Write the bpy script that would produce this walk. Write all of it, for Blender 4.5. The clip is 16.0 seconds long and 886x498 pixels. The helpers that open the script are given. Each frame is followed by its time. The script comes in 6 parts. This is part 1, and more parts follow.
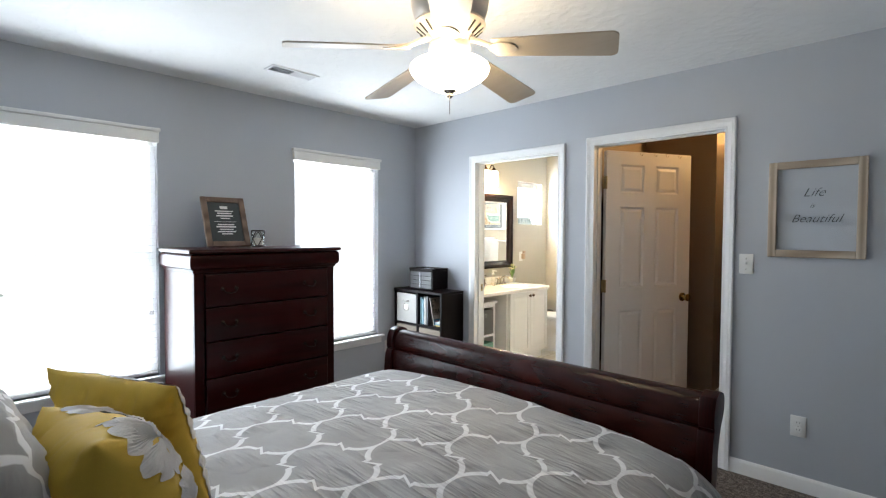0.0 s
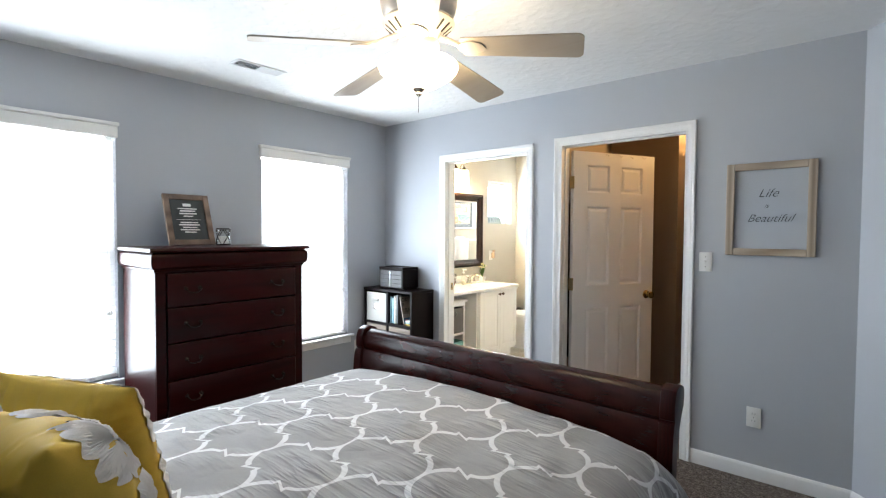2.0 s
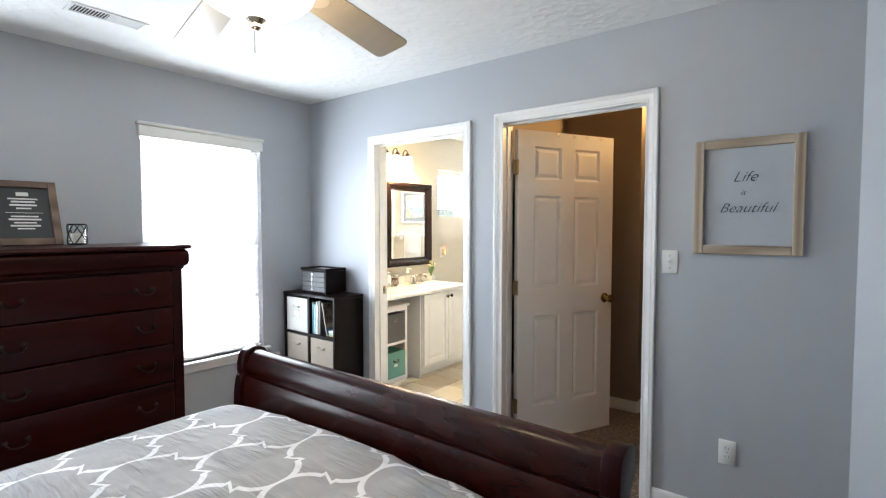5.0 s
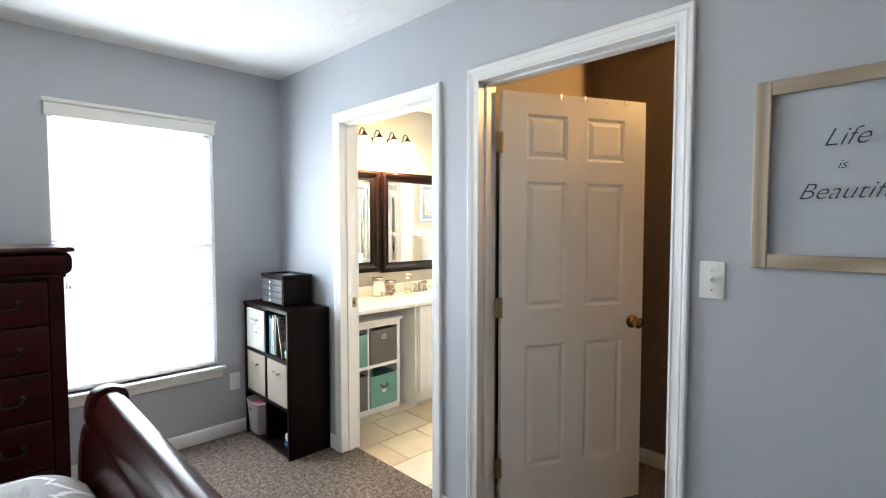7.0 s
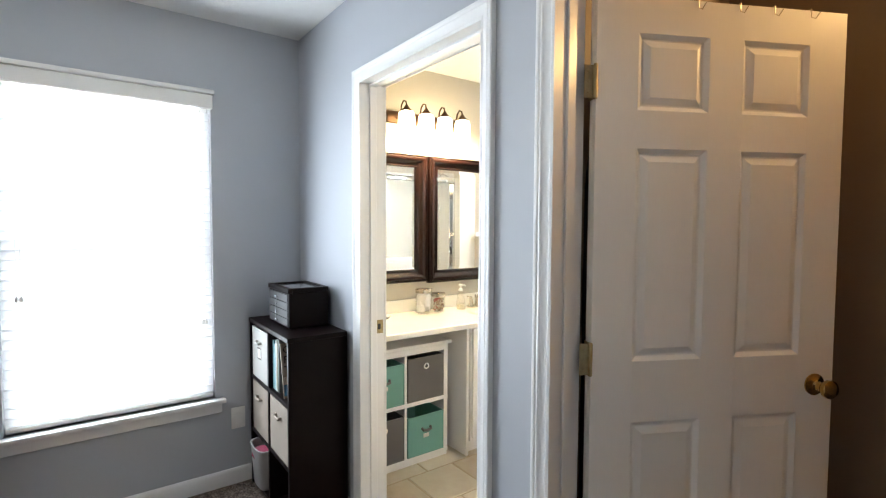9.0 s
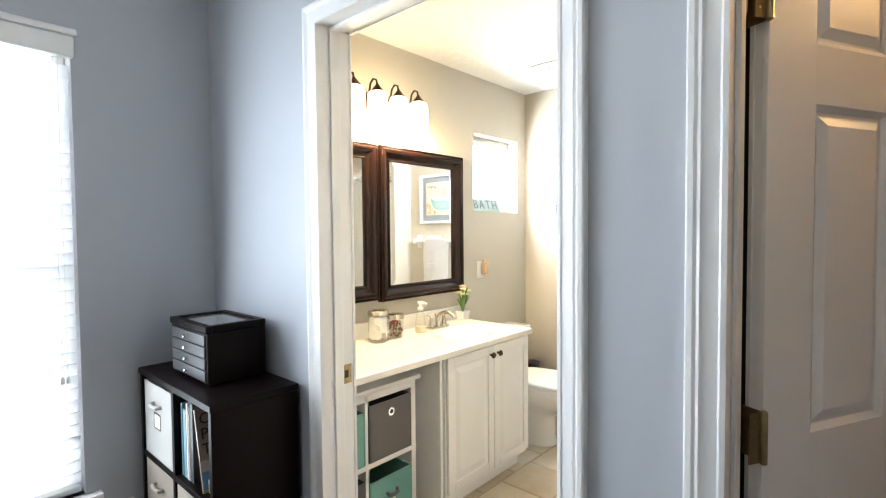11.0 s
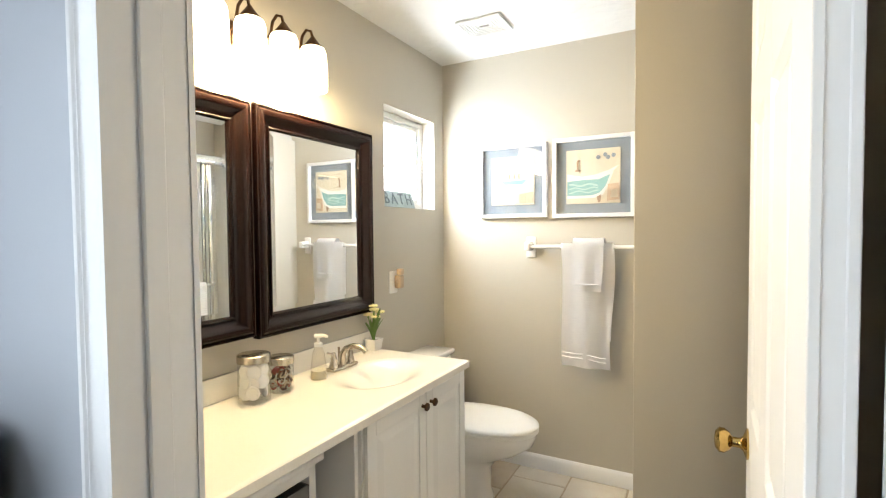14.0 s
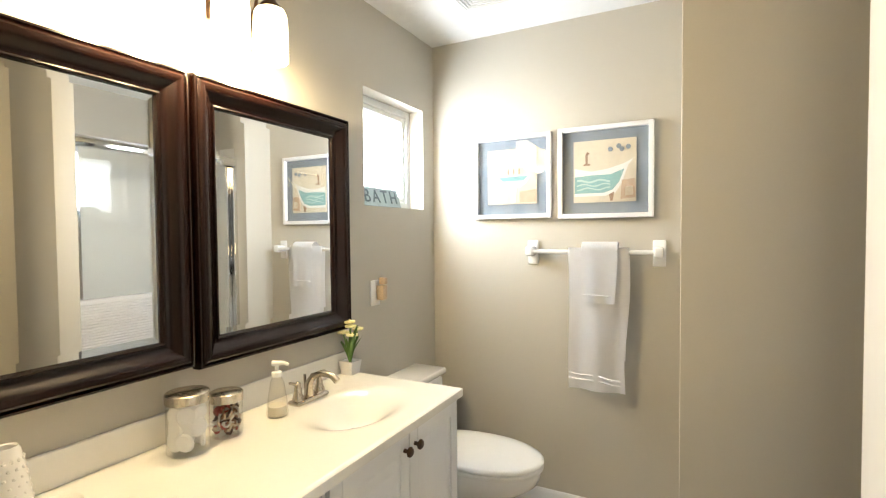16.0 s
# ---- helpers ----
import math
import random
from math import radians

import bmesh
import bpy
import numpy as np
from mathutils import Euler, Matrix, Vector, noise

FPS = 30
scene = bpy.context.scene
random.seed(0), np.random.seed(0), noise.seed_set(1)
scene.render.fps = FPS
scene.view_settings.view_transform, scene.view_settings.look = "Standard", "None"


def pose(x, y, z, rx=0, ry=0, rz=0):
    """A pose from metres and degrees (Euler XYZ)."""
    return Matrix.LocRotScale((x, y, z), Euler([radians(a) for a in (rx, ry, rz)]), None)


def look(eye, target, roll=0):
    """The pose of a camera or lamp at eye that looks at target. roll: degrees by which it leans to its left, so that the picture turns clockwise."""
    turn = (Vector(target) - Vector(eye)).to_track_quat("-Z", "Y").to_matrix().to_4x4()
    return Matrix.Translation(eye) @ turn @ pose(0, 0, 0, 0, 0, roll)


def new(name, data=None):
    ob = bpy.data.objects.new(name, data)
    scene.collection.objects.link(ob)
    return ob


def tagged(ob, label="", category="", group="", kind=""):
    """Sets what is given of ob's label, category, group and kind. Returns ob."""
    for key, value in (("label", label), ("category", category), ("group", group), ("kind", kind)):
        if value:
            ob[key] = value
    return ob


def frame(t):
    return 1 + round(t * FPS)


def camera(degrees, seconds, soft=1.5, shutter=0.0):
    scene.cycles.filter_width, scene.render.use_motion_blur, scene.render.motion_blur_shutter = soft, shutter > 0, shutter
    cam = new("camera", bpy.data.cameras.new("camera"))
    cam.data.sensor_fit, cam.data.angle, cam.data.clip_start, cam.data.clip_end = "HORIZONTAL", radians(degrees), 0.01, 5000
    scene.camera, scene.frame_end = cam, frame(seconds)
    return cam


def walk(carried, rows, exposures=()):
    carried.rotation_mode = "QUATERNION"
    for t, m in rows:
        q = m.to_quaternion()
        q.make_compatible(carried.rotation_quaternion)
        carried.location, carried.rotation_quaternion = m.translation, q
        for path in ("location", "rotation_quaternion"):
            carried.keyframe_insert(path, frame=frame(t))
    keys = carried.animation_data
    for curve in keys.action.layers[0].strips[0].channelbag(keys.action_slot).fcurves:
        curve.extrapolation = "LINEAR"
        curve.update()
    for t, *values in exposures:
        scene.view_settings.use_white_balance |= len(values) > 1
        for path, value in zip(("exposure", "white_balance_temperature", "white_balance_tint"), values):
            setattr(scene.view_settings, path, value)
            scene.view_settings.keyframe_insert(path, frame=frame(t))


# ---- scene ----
cam = camera(84.6, 16.0, 1.2)
PATH = [
    (0, (0.013, 0.024, 1.416), (-1.372, 1.465, 1.351), 0.2),
    (0.5, (0.014, 0.021, 1.412), (-1.336, 1.494, 1.349), 0.2),
    (1, (0.012, 0.016, 1.415), (-1.31, 1.516, 1.348), 0.2),
    (1.5, (0.011, 0.019, 1.413), (-1.295, 1.532, 1.346), 0.3),
    (2, (0.023, 0.027, 1.411), (-1.274, 1.547, 1.344), 0.3),
    (2.5, (0.023, 0.024, 1.411), (-1.26, 1.556, 1.342), 0.3),
    (3, (0.003, 0.037, 1.415), (-1.262, 1.584, 1.337), 0.3),
    (3.5, (-0.023, 0.095, 1.414), (-1.272, 1.655, 1.331), 0.3),
    (4, (-0.054, 0.245, 1.408), (-1.275, 1.827, 1.319), 0.1),
    (4.5, (-0.076, 0.465, 1.423), (-1.294, 2.049, 1.334), -0.0),
    (5, (-0.095, 0.709, 1.416), (-1.317, 2.289, 1.325), 0.0),
    (5.2, (-0.109, 0.81, 1.42), (-1.33, 2.391, 1.33), 0.0),
    (7.3, (-0.237, 1.792, 1.406), (-1.711, 3.14, 1.308), -0.0),
    (7.5, (-0.271, 1.885, 1.402), (-1.782, 3.19, 1.303), 0.0),
    (8, (-0.39, 2.071, 1.406), (-1.982, 3.275, 1.301), 0.1),
    (8.5, (-0.57, 2.207, 1.399), (-2.182, 3.387, 1.295), 0.3),
    (8.7, (-0.649, 2.246, 1.399), (-2.263, 3.423, 1.3), 0.3),
    (10.8, (-1.393, 2.421, 1.389), (-2.773, 3.867, 1.317), -0.7),
    (11, (-1.452, 2.427, 1.392), (-2.788, 3.913, 1.321), -0.5),
    (11.5, (-1.585, 2.49, 1.397), (-2.824, 4.059, 1.324), -0.4),
    (12, (-1.715, 2.569, 1.398), (-2.861, 4.207, 1.33), -0.4),
    (12.5, (-1.807, 2.646, 1.406), (-2.878, 4.334, 1.337), -0.4),
    (13, (-1.907, 2.744, 1.415), (-2.914, 4.47, 1.338), -0.3),
    (13.5, (-1.986, 2.83, 1.411), (-2.945, 4.584, 1.339), -0.3),
    (14, (-2.048, 2.934, 1.396), (-2.991, 4.696, 1.325), -0.5),
    (14.5, (-2.104, 3.044, 1.4), (-3.032, 4.814, 1.33), -0.4),
    (15, (-2.143, 3.134, 1.402), (-3.066, 4.907, 1.334), -0.4),
    (15.5, (-2.173, 3.199, 1.404), (-3.092, 4.974, 1.335), -0.5),
    (16, (-2.193, 3.252, 1.402), (-3.115, 5.026, 1.337), -0.5),
]
EXPOSURES = [(0, 0.03), (2, 0.33), (3.5, 0.4), (5, 0.36), (7.5, 0.38), (8.5, 0.2), (11, 0.04), (12, -0.16), (13, -0.36), (14, -0.56), (16, -0.74)]
walk(cam, [(t, look(eye, target, roll)) for t, eye, target, roll in PATH], EXPOSURES)

# ---- world and light ----
world = bpy.data.worlds.new("sky")
scene.world = world
world.use_nodes = True
wn = world.node_tree
sky = wn.nodes.new("ShaderNodeTexSky")
sky.sky_type = "NISHITA"
sky.sun_disc = False
sky.sun_elevation, sky.sun_rotation = radians(48), radians(60)
wn.links.new(sky.outputs["Color"], wn.nodes["Background"].inputs["Color"])
wn.nodes["Background"].inputs["Strength"].default_value = 0.12

sun = new("sun", bpy.data.lights.new("sun", "SUN"))
sun.data.energy, sun.data.angle, sun.data.color = 2.5, radians(0.6), (1.0, 0.95, 0.88)
sun.matrix_world = look((6, 4, 9), (0, 0, 0))


def area_lamp(name, at, target, w, h, power, color):
    lamp = new(name, bpy.data.lights.new(name, "AREA"))
    lamp.data.shape, lamp.data.size, lamp.data.size_y = "RECTANGLE", w, h
    lamp.data.energy, lamp.data.color = power, color
    lamp.matrix_world = look(at, target)
    return lamp


def bulb(name, at, power, color, radius=0.03):
    lamp = new(name, bpy.data.lights.new(name, "POINT"))
    lamp.data.energy, lamp.data.color, lamp.data.shadow_soft_size = power, color, radius
    lamp.location = at
    return lamp


DAY = (0.79, 0.90, 1.0)
WARM = (1.0, 0.77, 0.43)
area_lamp("daylight_window_1", (-3.44, 0.60, 1.25), (0.0, 0.60, 1.0), 0.80, 1.50, 35, DAY)
area_lamp("daylight_window_2", (-3.44, 2.41, 1.25), (0.0, 2.41, 1.0), 0.80, 1.50, 35, DAY)
area_lamp("daylight_bath", (-3.635, 5.29, 1.770), (-2.65, 5.48, 1.43), 0.44, 0.40, 46, (0.86, 0.93, 1.0))

# ---- materials ----


def nodes_of(name):
    m = bpy.data.materials.new(name)
    m.use_nodes = True
    t = m.node_tree
    return m, t, t.nodes["Principled BSDF"]


def add(t, kind, **kw):
    n = t.nodes.new(kind)
    for k, v in kw.items():
        n.inputs[k.replace("_", " ")].default_value = v
    return n


def ramp(t, source, stops):
    n = t.nodes.new("ShaderNodeValToRGB")
    while len(n.color_ramp.elements) < len(stops):
        n.color_ramp.elements.new(0.5)
    for e, (p, c) in zip(n.color_ramp.elements, stops):
        e.position, e.color = p, (*c, 1)
    t.links.new(source, n.inputs["Fac"])
    return n.outputs["Color"]


def coords(t, scale=(1, 1, 1)):
    c = t.nodes.new("ShaderNodeTexCoord")
    mp = t.nodes.new("ShaderNodeMapping")
    mp.inputs["Scale"].default_value = scale
    t.links.new(c.outputs["Object"], mp.inputs["Vector"])
    return mp.outputs["Vector"]


def noisy(t, vec, scale, detail=4.0, rough=0.55):
    n = add(t, "ShaderNodeTexNoise", Scale=scale, Detail=detail, Roughness=rough)
    t.links.new(vec, n.inputs["Vector"])
    return n.outputs["Fac"]


def bump_of(t, p, height, strength, distance):
    b = add(t, "ShaderNodeBump", Strength=strength, Distance=distance)
    t.links.new(height, b.inputs["Height"])
    t.links.new(b.outputs["Normal"], p.inputs["Normal"])


def shade(c, k):
    return tuple(min(1.0, v * k) for v in c)


def surface(name, color, rough=0.5, metal=0.0, var=0.08, scale=6.0, fine=120.0, bump=0.1, depth=0.001, stretch=(1, 1, 1), coat=0.0):
    """Colour that drifts at two scales, a fine relief and an uneven gloss."""
    m, t, p = nodes_of(name)
    v = coords(t, stretch)
    big, small = noisy(t, v, scale), noisy(t, v, fine, 2.0)
    mix = t.nodes.new("ShaderNodeMath")
    mix.operation = "MULTIPLY_ADD"
    mix.inputs[1].default_value = 0.35
    t.links.new(small, mix.inputs[0])
    sc = t.nodes.new("ShaderNodeMath")
    sc.operation = "MULTIPLY"
    sc.inputs[1].default_value = 0.65
    t.links.new(big, sc.inputs[0])
    t.links.new(sc.outputs[0], mix.inputs[2])
    t.links.new(ramp(t, mix.outputs[0], [(0.3, shade(color, 1 - var)), (0.7, shade(color, 1 + var))]), p.inputs["Base Color"])
    rr = t.nodes.new("ShaderNodeMapRange")
    rr.inputs["To Min"].default_value, rr.inputs["To Max"].default_value = max(0.02, rough * 0.85), min(1.0, rough * 1.15)
    t.links.new(big, rr.inputs["Value"])
    t.links.new(rr.outputs["Result"], p.inputs["Roughness"])
    p.inputs["Metallic"].default_value = metal
    p.inputs["Coat Weight"].default_value = coat
    if bump:
        bump_of(t, p, small, bump, depth)
    return m


def wood(name, dark, light, rough=0.22, coat=0.6, along=0, gloss=0.4, grain=14.0):
    m, t, p = nodes_of(name)
    st = [grain, grain, grain]
    st[along] = grain * 0.07
    v = coords(t, tuple(st))
    n = noisy(t, v, 2.2, 6.0, 0.6)
    w = add(t, "ShaderNodeTexWave", Scale=0.55, Distortion=5.0, Detail=3.0)
    t.links.new(v, w.inputs["Vector"])
    mx = t.nodes.new("ShaderNodeMath")
    mx.operation = "MULTIPLY_ADD"
    mx.inputs[1].default_value = 0.4
    t.links.new(w.outputs["Fac"], mx.inputs[0])
    sc = t.nodes.new("ShaderNodeMath")
    sc.operation = "MULTIPLY"
    sc.inputs[1].default_value = 0.6
    t.links.new(n, sc.inputs[0])
    t.links.new(sc.outputs[0], mx.inputs[2])
    t.links.new(ramp(t, mx.outputs[0], [(0.25, dark), (0.75, light)]), p.inputs["Base Color"])
    p.inputs["Roughness"].default_value = rough
    p.inputs["Coat Weight"].default_value, p.inputs["Coat Roughness"].default_value = coat, 0.12
    p.inputs["Specular IOR Level"].default_value = gloss
    bump_of(t, p, n, 0.01, 0.0003)
    return m


WALL_GREY = surface("grey_wall_paint", (0.445, 0.470, 0.512), 0.55, var=0.025, scale=1.3, fine=260, bump=0.12)
WALL_BEIGE = surface("greige_wall_paint", (0.49, 0.462, 0.400), 0.5, var=0.025, scale=1.3, fine=260, bump=0.12)
# the closet's dim warm shade is put into this even brown
WALL_CLOSET = surface("closet_wall_warm_shade", (0.24, 0.185, 0.140), 0.6, var=0.03, scale=1.3, fine=260, bump=0.12)
TRIM = surface("white_trim_paint", (0.80, 0.80, 0.80), 0.32, var=0.02, scale=3, fine=90, bump=0.05)
DOOR_PAINT = surface("white_door_paint", (0.85, 0.845, 0.83), 0.38, var=0.02, scale=3, fine=220, bump=0.12, stretch=(1, 1, 0.15))
PLASTIC = surface("white_plastic", (0.80, 0.80, 0.78), 0.35, var=0.02, bump=0)
CERAMIC = surface("white_ceramic", (0.82, 0.81, 0.79), 0.08, var=0.01, bump=0, coat=0.5)
MARBLE = surface("cultured_marble", (0.84, 0.82, 0.77), 0.18, var=0.02, scale=5, bump=0, coat=0.3)
CHERRY = wood("cherry_wood", (0.021, 0.0019, 0.0014), (0.031, 0.0034, 0.0023), 0.25, 0.0, along=0, gloss=0.30, grain=40.0)
CHERRY_V = wood("cherry_wood_upright", (0.014, 0.0007, 0.0008), (0.026, 0.0016, 0.0017), 0.30, 0.0, along=1, gloss=0.18, grain=42.0)
ESPRESSO = surface("espresso_laminate", (0.0052, 0.0026, 0.0027), 0.38, var=0.25, scale=4, fine=60, stretch=(1, 1, 0.2), bump=0.05)
MIRROR_WOOD = wood("dark_mirror_wood", (0.0050, 0.0016, 0.0012), (0.0105, 0.0034, 0.0022), 0.24, 0.0, along=2, gloss=0.26, grain=30.0)
BRASS = surface("aged_brass", (0.50, 0.34, 0.12), 0.13, 1.0, var=0.15, scale=30, bump=0)
BRASS_DULL = surface("dull_brass", (0.34, 0.27, 0.15), 0.38, 1.0, var=0.2, scale=40, bump=0)
BRONZE = surface("oil_rubbed_bronze", (0.085, 0.048, 0.028), 0.36, 0.85, var=0.25, scale=30, bump=0)
NICKEL = surface("brushed_nickel", (0.52, 0.47, 0.40), 0.26, 1.0, var=0.06, scale=30, bump=0)
CHROME = surface("chrome", (0.78, 0.79, 0.80), 0.08, 1.0, var=0.02, bump=0)
BLACK = surface("black_plastic", (0.012, 0.012, 0.013), 0.4, var=0.1, bump=0)
DARK_METAL = surface("dark_handle_metal", (0.026, 0.021, 0.019), 0.32, 0.8, var=0.2, bump=0)
CREAM_CLOTH = surface("cream_canvas", (0.38, 0.37, 0.345), 0.9, var=0.06, scale=8, fine=500, bump=0.4)
TAUPE_CLOTH = surface("taupe_canvas", (0.27, 0.225, 0.185), 0.9, var=0.06, scale=8, fine=500, bump=0.4)
GREY_CLOTH = surface("grey_canvas", (0.14, 0.135, 0.135), 0.9, var=0.06, scale=8, fine=500, bump=0.4)
TEAL_CLOTH = surface("teal_canvas", (0.16, 0.36, 0.32), 0.9, var=0.06, scale=8, fine=500, bump=0.4)
TOWEL = surface("white_terry", (0.93, 0.92, 0.92), 0.7, var=0.02, scale=20, fine=300, bump=0.0)
YELLOW = surface("mustard_linen", (0.62, 0.41, 0.05), 0.75, var=0.08, scale=7, fine=420, bump=0.35)
PETAL = surface("pale_grey_applique", (0.60, 0.59, 0.58), 0.7, var=0.06, scale=30, fine=300, bump=0.3)
BARN_WOOD = wood("weathered_wood", (0.30, 0.23, 0.17), (0.56, 0.47, 0.37), 0.75, 0.0, along=2)
BARN_WOOD_H = wood("weathered_wood_rail", (0.30, 0.23, 0.17), (0.56, 0.47, 0.37), 0.75, 0.0, along=0)
BLADE = wood("fan_blade", (0.44, 0.37, 0.29), (0.52, 0.45, 0.37), 0.4, 0.2, along=0)
GREEN = surface("green_leaf", (0.10, 0.20, 0.04), 0.5, var=0.2, scale=30, bump=0)
FLOWER = surface("cream_petal", (0.72, 0.68, 0.36), 0.6, var=0.08, scale=30, bump=0)
INK = surface("black_ink", (0.03, 0.03, 0.035), 0.6, var=0.05, bump=0)
PAPER = surface("white_paper", (0.75, 0.75, 0.73), 0.8, var=0.03, scale=20, bump=0)
SLATE = surface("chalkboard", (0.035, 0.04, 0.042), 0.6, var=0.2, scale=12, bump=0)


ESPRESSO.node_tree.nodes["Principled BSDF"].inputs["Specular IOR Level"].default_value = 0.08


def glow(name, color, strength):
    m, t, p = nodes_of(name)
    p.inputs["Base Color"].default_value = (0.8, 0.8, 0.8, 1)
    p.inputs["Emission Color"].default_value = (*color, 1)
    p.inputs["Emission Strength"].default_value = strength
    return m


BOWL = glow("lit_alabaster_glass", (1.0, 0.82, 0.54), 11.0)
LAMP_GLASS = glow("lit_frosted_glass", (1.0, 0.77, 0.44), 14.0)
CLOSET_GLASS = glow("dim_closet_glass", (1.0, 0.60, 0.25), 4.0)
OUTSIDE = glow("bright_overcast_distance", (0.95, 0.98, 1.0), 13.0)


def clear(name, rough=0.0, tint=(1, 1, 1)):
    m, t, p = nodes_of(name)
    p.inputs["Base Color"].default_value = (*tint, 1)
    p.inputs["Transmission Weight"].default_value = 1.0
    p.inputs["Roughness"].default_value = rough
    p.inputs["IOR"].default_value = 1.45
    return m


GLASS = clear("clear_glass")
FROST = clear("clear_shower_glass", 0.0, (0.95, 0.97, 0.96))


def thin_glass(name, tint):
    """Thin clear glass: mostly see-through, with a sharp sheen at its edges."""
    m, t, p = nodes_of(name)
    tr = t.nodes.new("ShaderNodeBsdfTransparent")
    tr.inputs["Color"].default_value = (*tint, 1)
    gl = t.nodes.new("ShaderNodeBsdfGlossy")
    gl.inputs["Roughness"].default_value = 0.04
    fr = add(t, "ShaderNodeLayerWeight", Blend=0.14)
    mx = t.nodes.new("ShaderNodeMixShader")
    t.links.new(fr.outputs["Facing"], mx.inputs["Fac"])
    t.links.new(tr.outputs[0], mx.inputs[1])
    t.links.new(gl.outputs[0], mx.inputs[2])
    t.links.new(mx.outputs[0], t.nodes["Material Output"].inputs["Surface"])
    return m


THIN = thin_glass("thin_clear_glass", (0.985, 0.99, 0.985))


def mirror_glass():
    m, t, p = nodes_of("mirror_glass")
    p.inputs["Base Color"].default_value = (0.88, 0.89, 0.88, 1)
    p.inputs["Metallic"].default_value, p.inputs["Roughness"].default_value = 1.0, 0.01
    return m


MIRROR = mirror_glass()


def slat_mat():
    m, t, p = nodes_of("white_blind_slat")
    p.inputs["Base Color"].default_value = (0.84, 0.84, 0.83, 1)
    p.inputs["Roughness"].default_value = 0.45
    tr = t.nodes.new("ShaderNodeBsdfTranslucent")
    tr.inputs["Color"].default_value = (0.85, 0.87, 0.9, 1)
    mx = t.nodes.new("ShaderNodeMixShader")
    mx.inputs["Fac"].default_value = 0.65
    out = t.nodes["Material Output"]
    t.links.new(p.outputs["BSDF"], mx.inputs[1])
    t.links.new(tr.outputs["BSDF"], mx.inputs[2])
    t.links.new(mx.outputs["Shader"], out.inputs["Surface"])
    return m


SLAT = slat_mat()


def ceiling_mat():
    m, t, p = nodes_of("knockdown_ceiling")
    v = coords(t)
    a = noisy(t, v, 14.0, 5.0, 0.6)
    b = add(t, "ShaderNodeTexVoronoi", Scale=22.0)
    b.feature = "SMOOTH_F1"
    t.links.new(v, b.inputs["Vector"])
    mu = t.nodes.new("ShaderNodeMath")
    mu.operation = "MULTIPLY"
    t.links.new(a, mu.inputs[0])
    t.links.new(b.outputs["Distance"], mu.inputs[1])
    st = t.nodes.new("ShaderNodeMapRange")
    st.inputs["From Min"].default_value, st.inputs["From Max"].default_value = 0.16, 0.30
    t.links.new(mu.outputs[0], st.inputs["Value"])
    p.inputs["Base Color"].default_value = (0.80, 0.80, 0.795, 1)
    t.links.new(ramp(t, noisy(t, v, 2.0), [(0.3, (0.77, 0.77, 0.765)), (0.7, (0.82, 0.82, 0.815))]), p.inputs["Base Color"])
    p.inputs["Roughness"].default_value = 0.85
    bump_of(t, p, st.outputs["Result"], 0.5, 0.004)
    return m


CEILING = ceiling_mat()


def carpet_mat():
    m, t, p = nodes_of("speckled_carpet")
    v = coords(t)
    a = noisy(t, v, 105.0, 3.0, 0.7)
    b = noisy(t, v, 38.0, 3.0, 0.7)
    mx = t.nodes.new("ShaderNodeMath")
    mx.operation = "MULTIPLY_ADD"
    mx.inputs[1].default_value = 0.6
    t.links.new(a, mx.inputs[0])
    sc = t.nodes.new("ShaderNodeMath")
    sc.operation = "MULTIPLY"
    sc.inputs[1].default_value = 0.4
    t.links.new(b, sc.inputs[0])
    t.links.new(sc.outputs[0], mx.inputs[2])
    t.links.new(ramp(t, mx.outputs[0], [(0.37, (0.024, 0.016, 0.012)), (0.48, (0.098, 0.071, 0.056)), (0.61, (0.28, 0.225, 0.185))]), p.inputs["Base Color"])
    p.inputs["Roughness"].default_value = 0.95
    bump_of(t, p, mx.outputs[0], 0.9, 0.012)
    return m


CARPET = carpet_mat()


def tile_mat():
    m, t, p = nodes_of("beige_floor_tile")
    v = coords(t)
    inf = t.nodes.new("ShaderNodeObjectInfo")
    n = noisy(t, v, 7.0, 5.0, 0.65)
    mx = t.nodes.new("ShaderNodeMath")
    mx.operation = "MULTIPLY_ADD"
    mx.inputs[1].default_value = 0.5
    t.links.new(inf.outputs["Random"], mx.inputs[0])
    sc = t.nodes.new("ShaderNodeMath")
    sc.operation = "MULTIPLY"
    sc.inputs[1].default_value = 0.5
    t.links.new(n, sc.inputs[0])
    t.links.new(sc.outputs[0], mx.inputs[2])
    t.links.new(ramp(t, mx.outputs[0], [(0.2, (0.46, 0.36, 0.24)), (0.5, (0.58, 0.51, 0.40)), (0.8, (0.68, 0.63, 0.54))]), p.inputs["Base Color"])
    p.inputs["Roughness"].default_value = 0.28
    bump_of(t, p, n, 0.08, 0.002)
    return m


TILE = tile_mat()
GROUT = surface("beige_grout", (0.44, 0.36, 0.25), 0.8, var=0.08, scale=20)


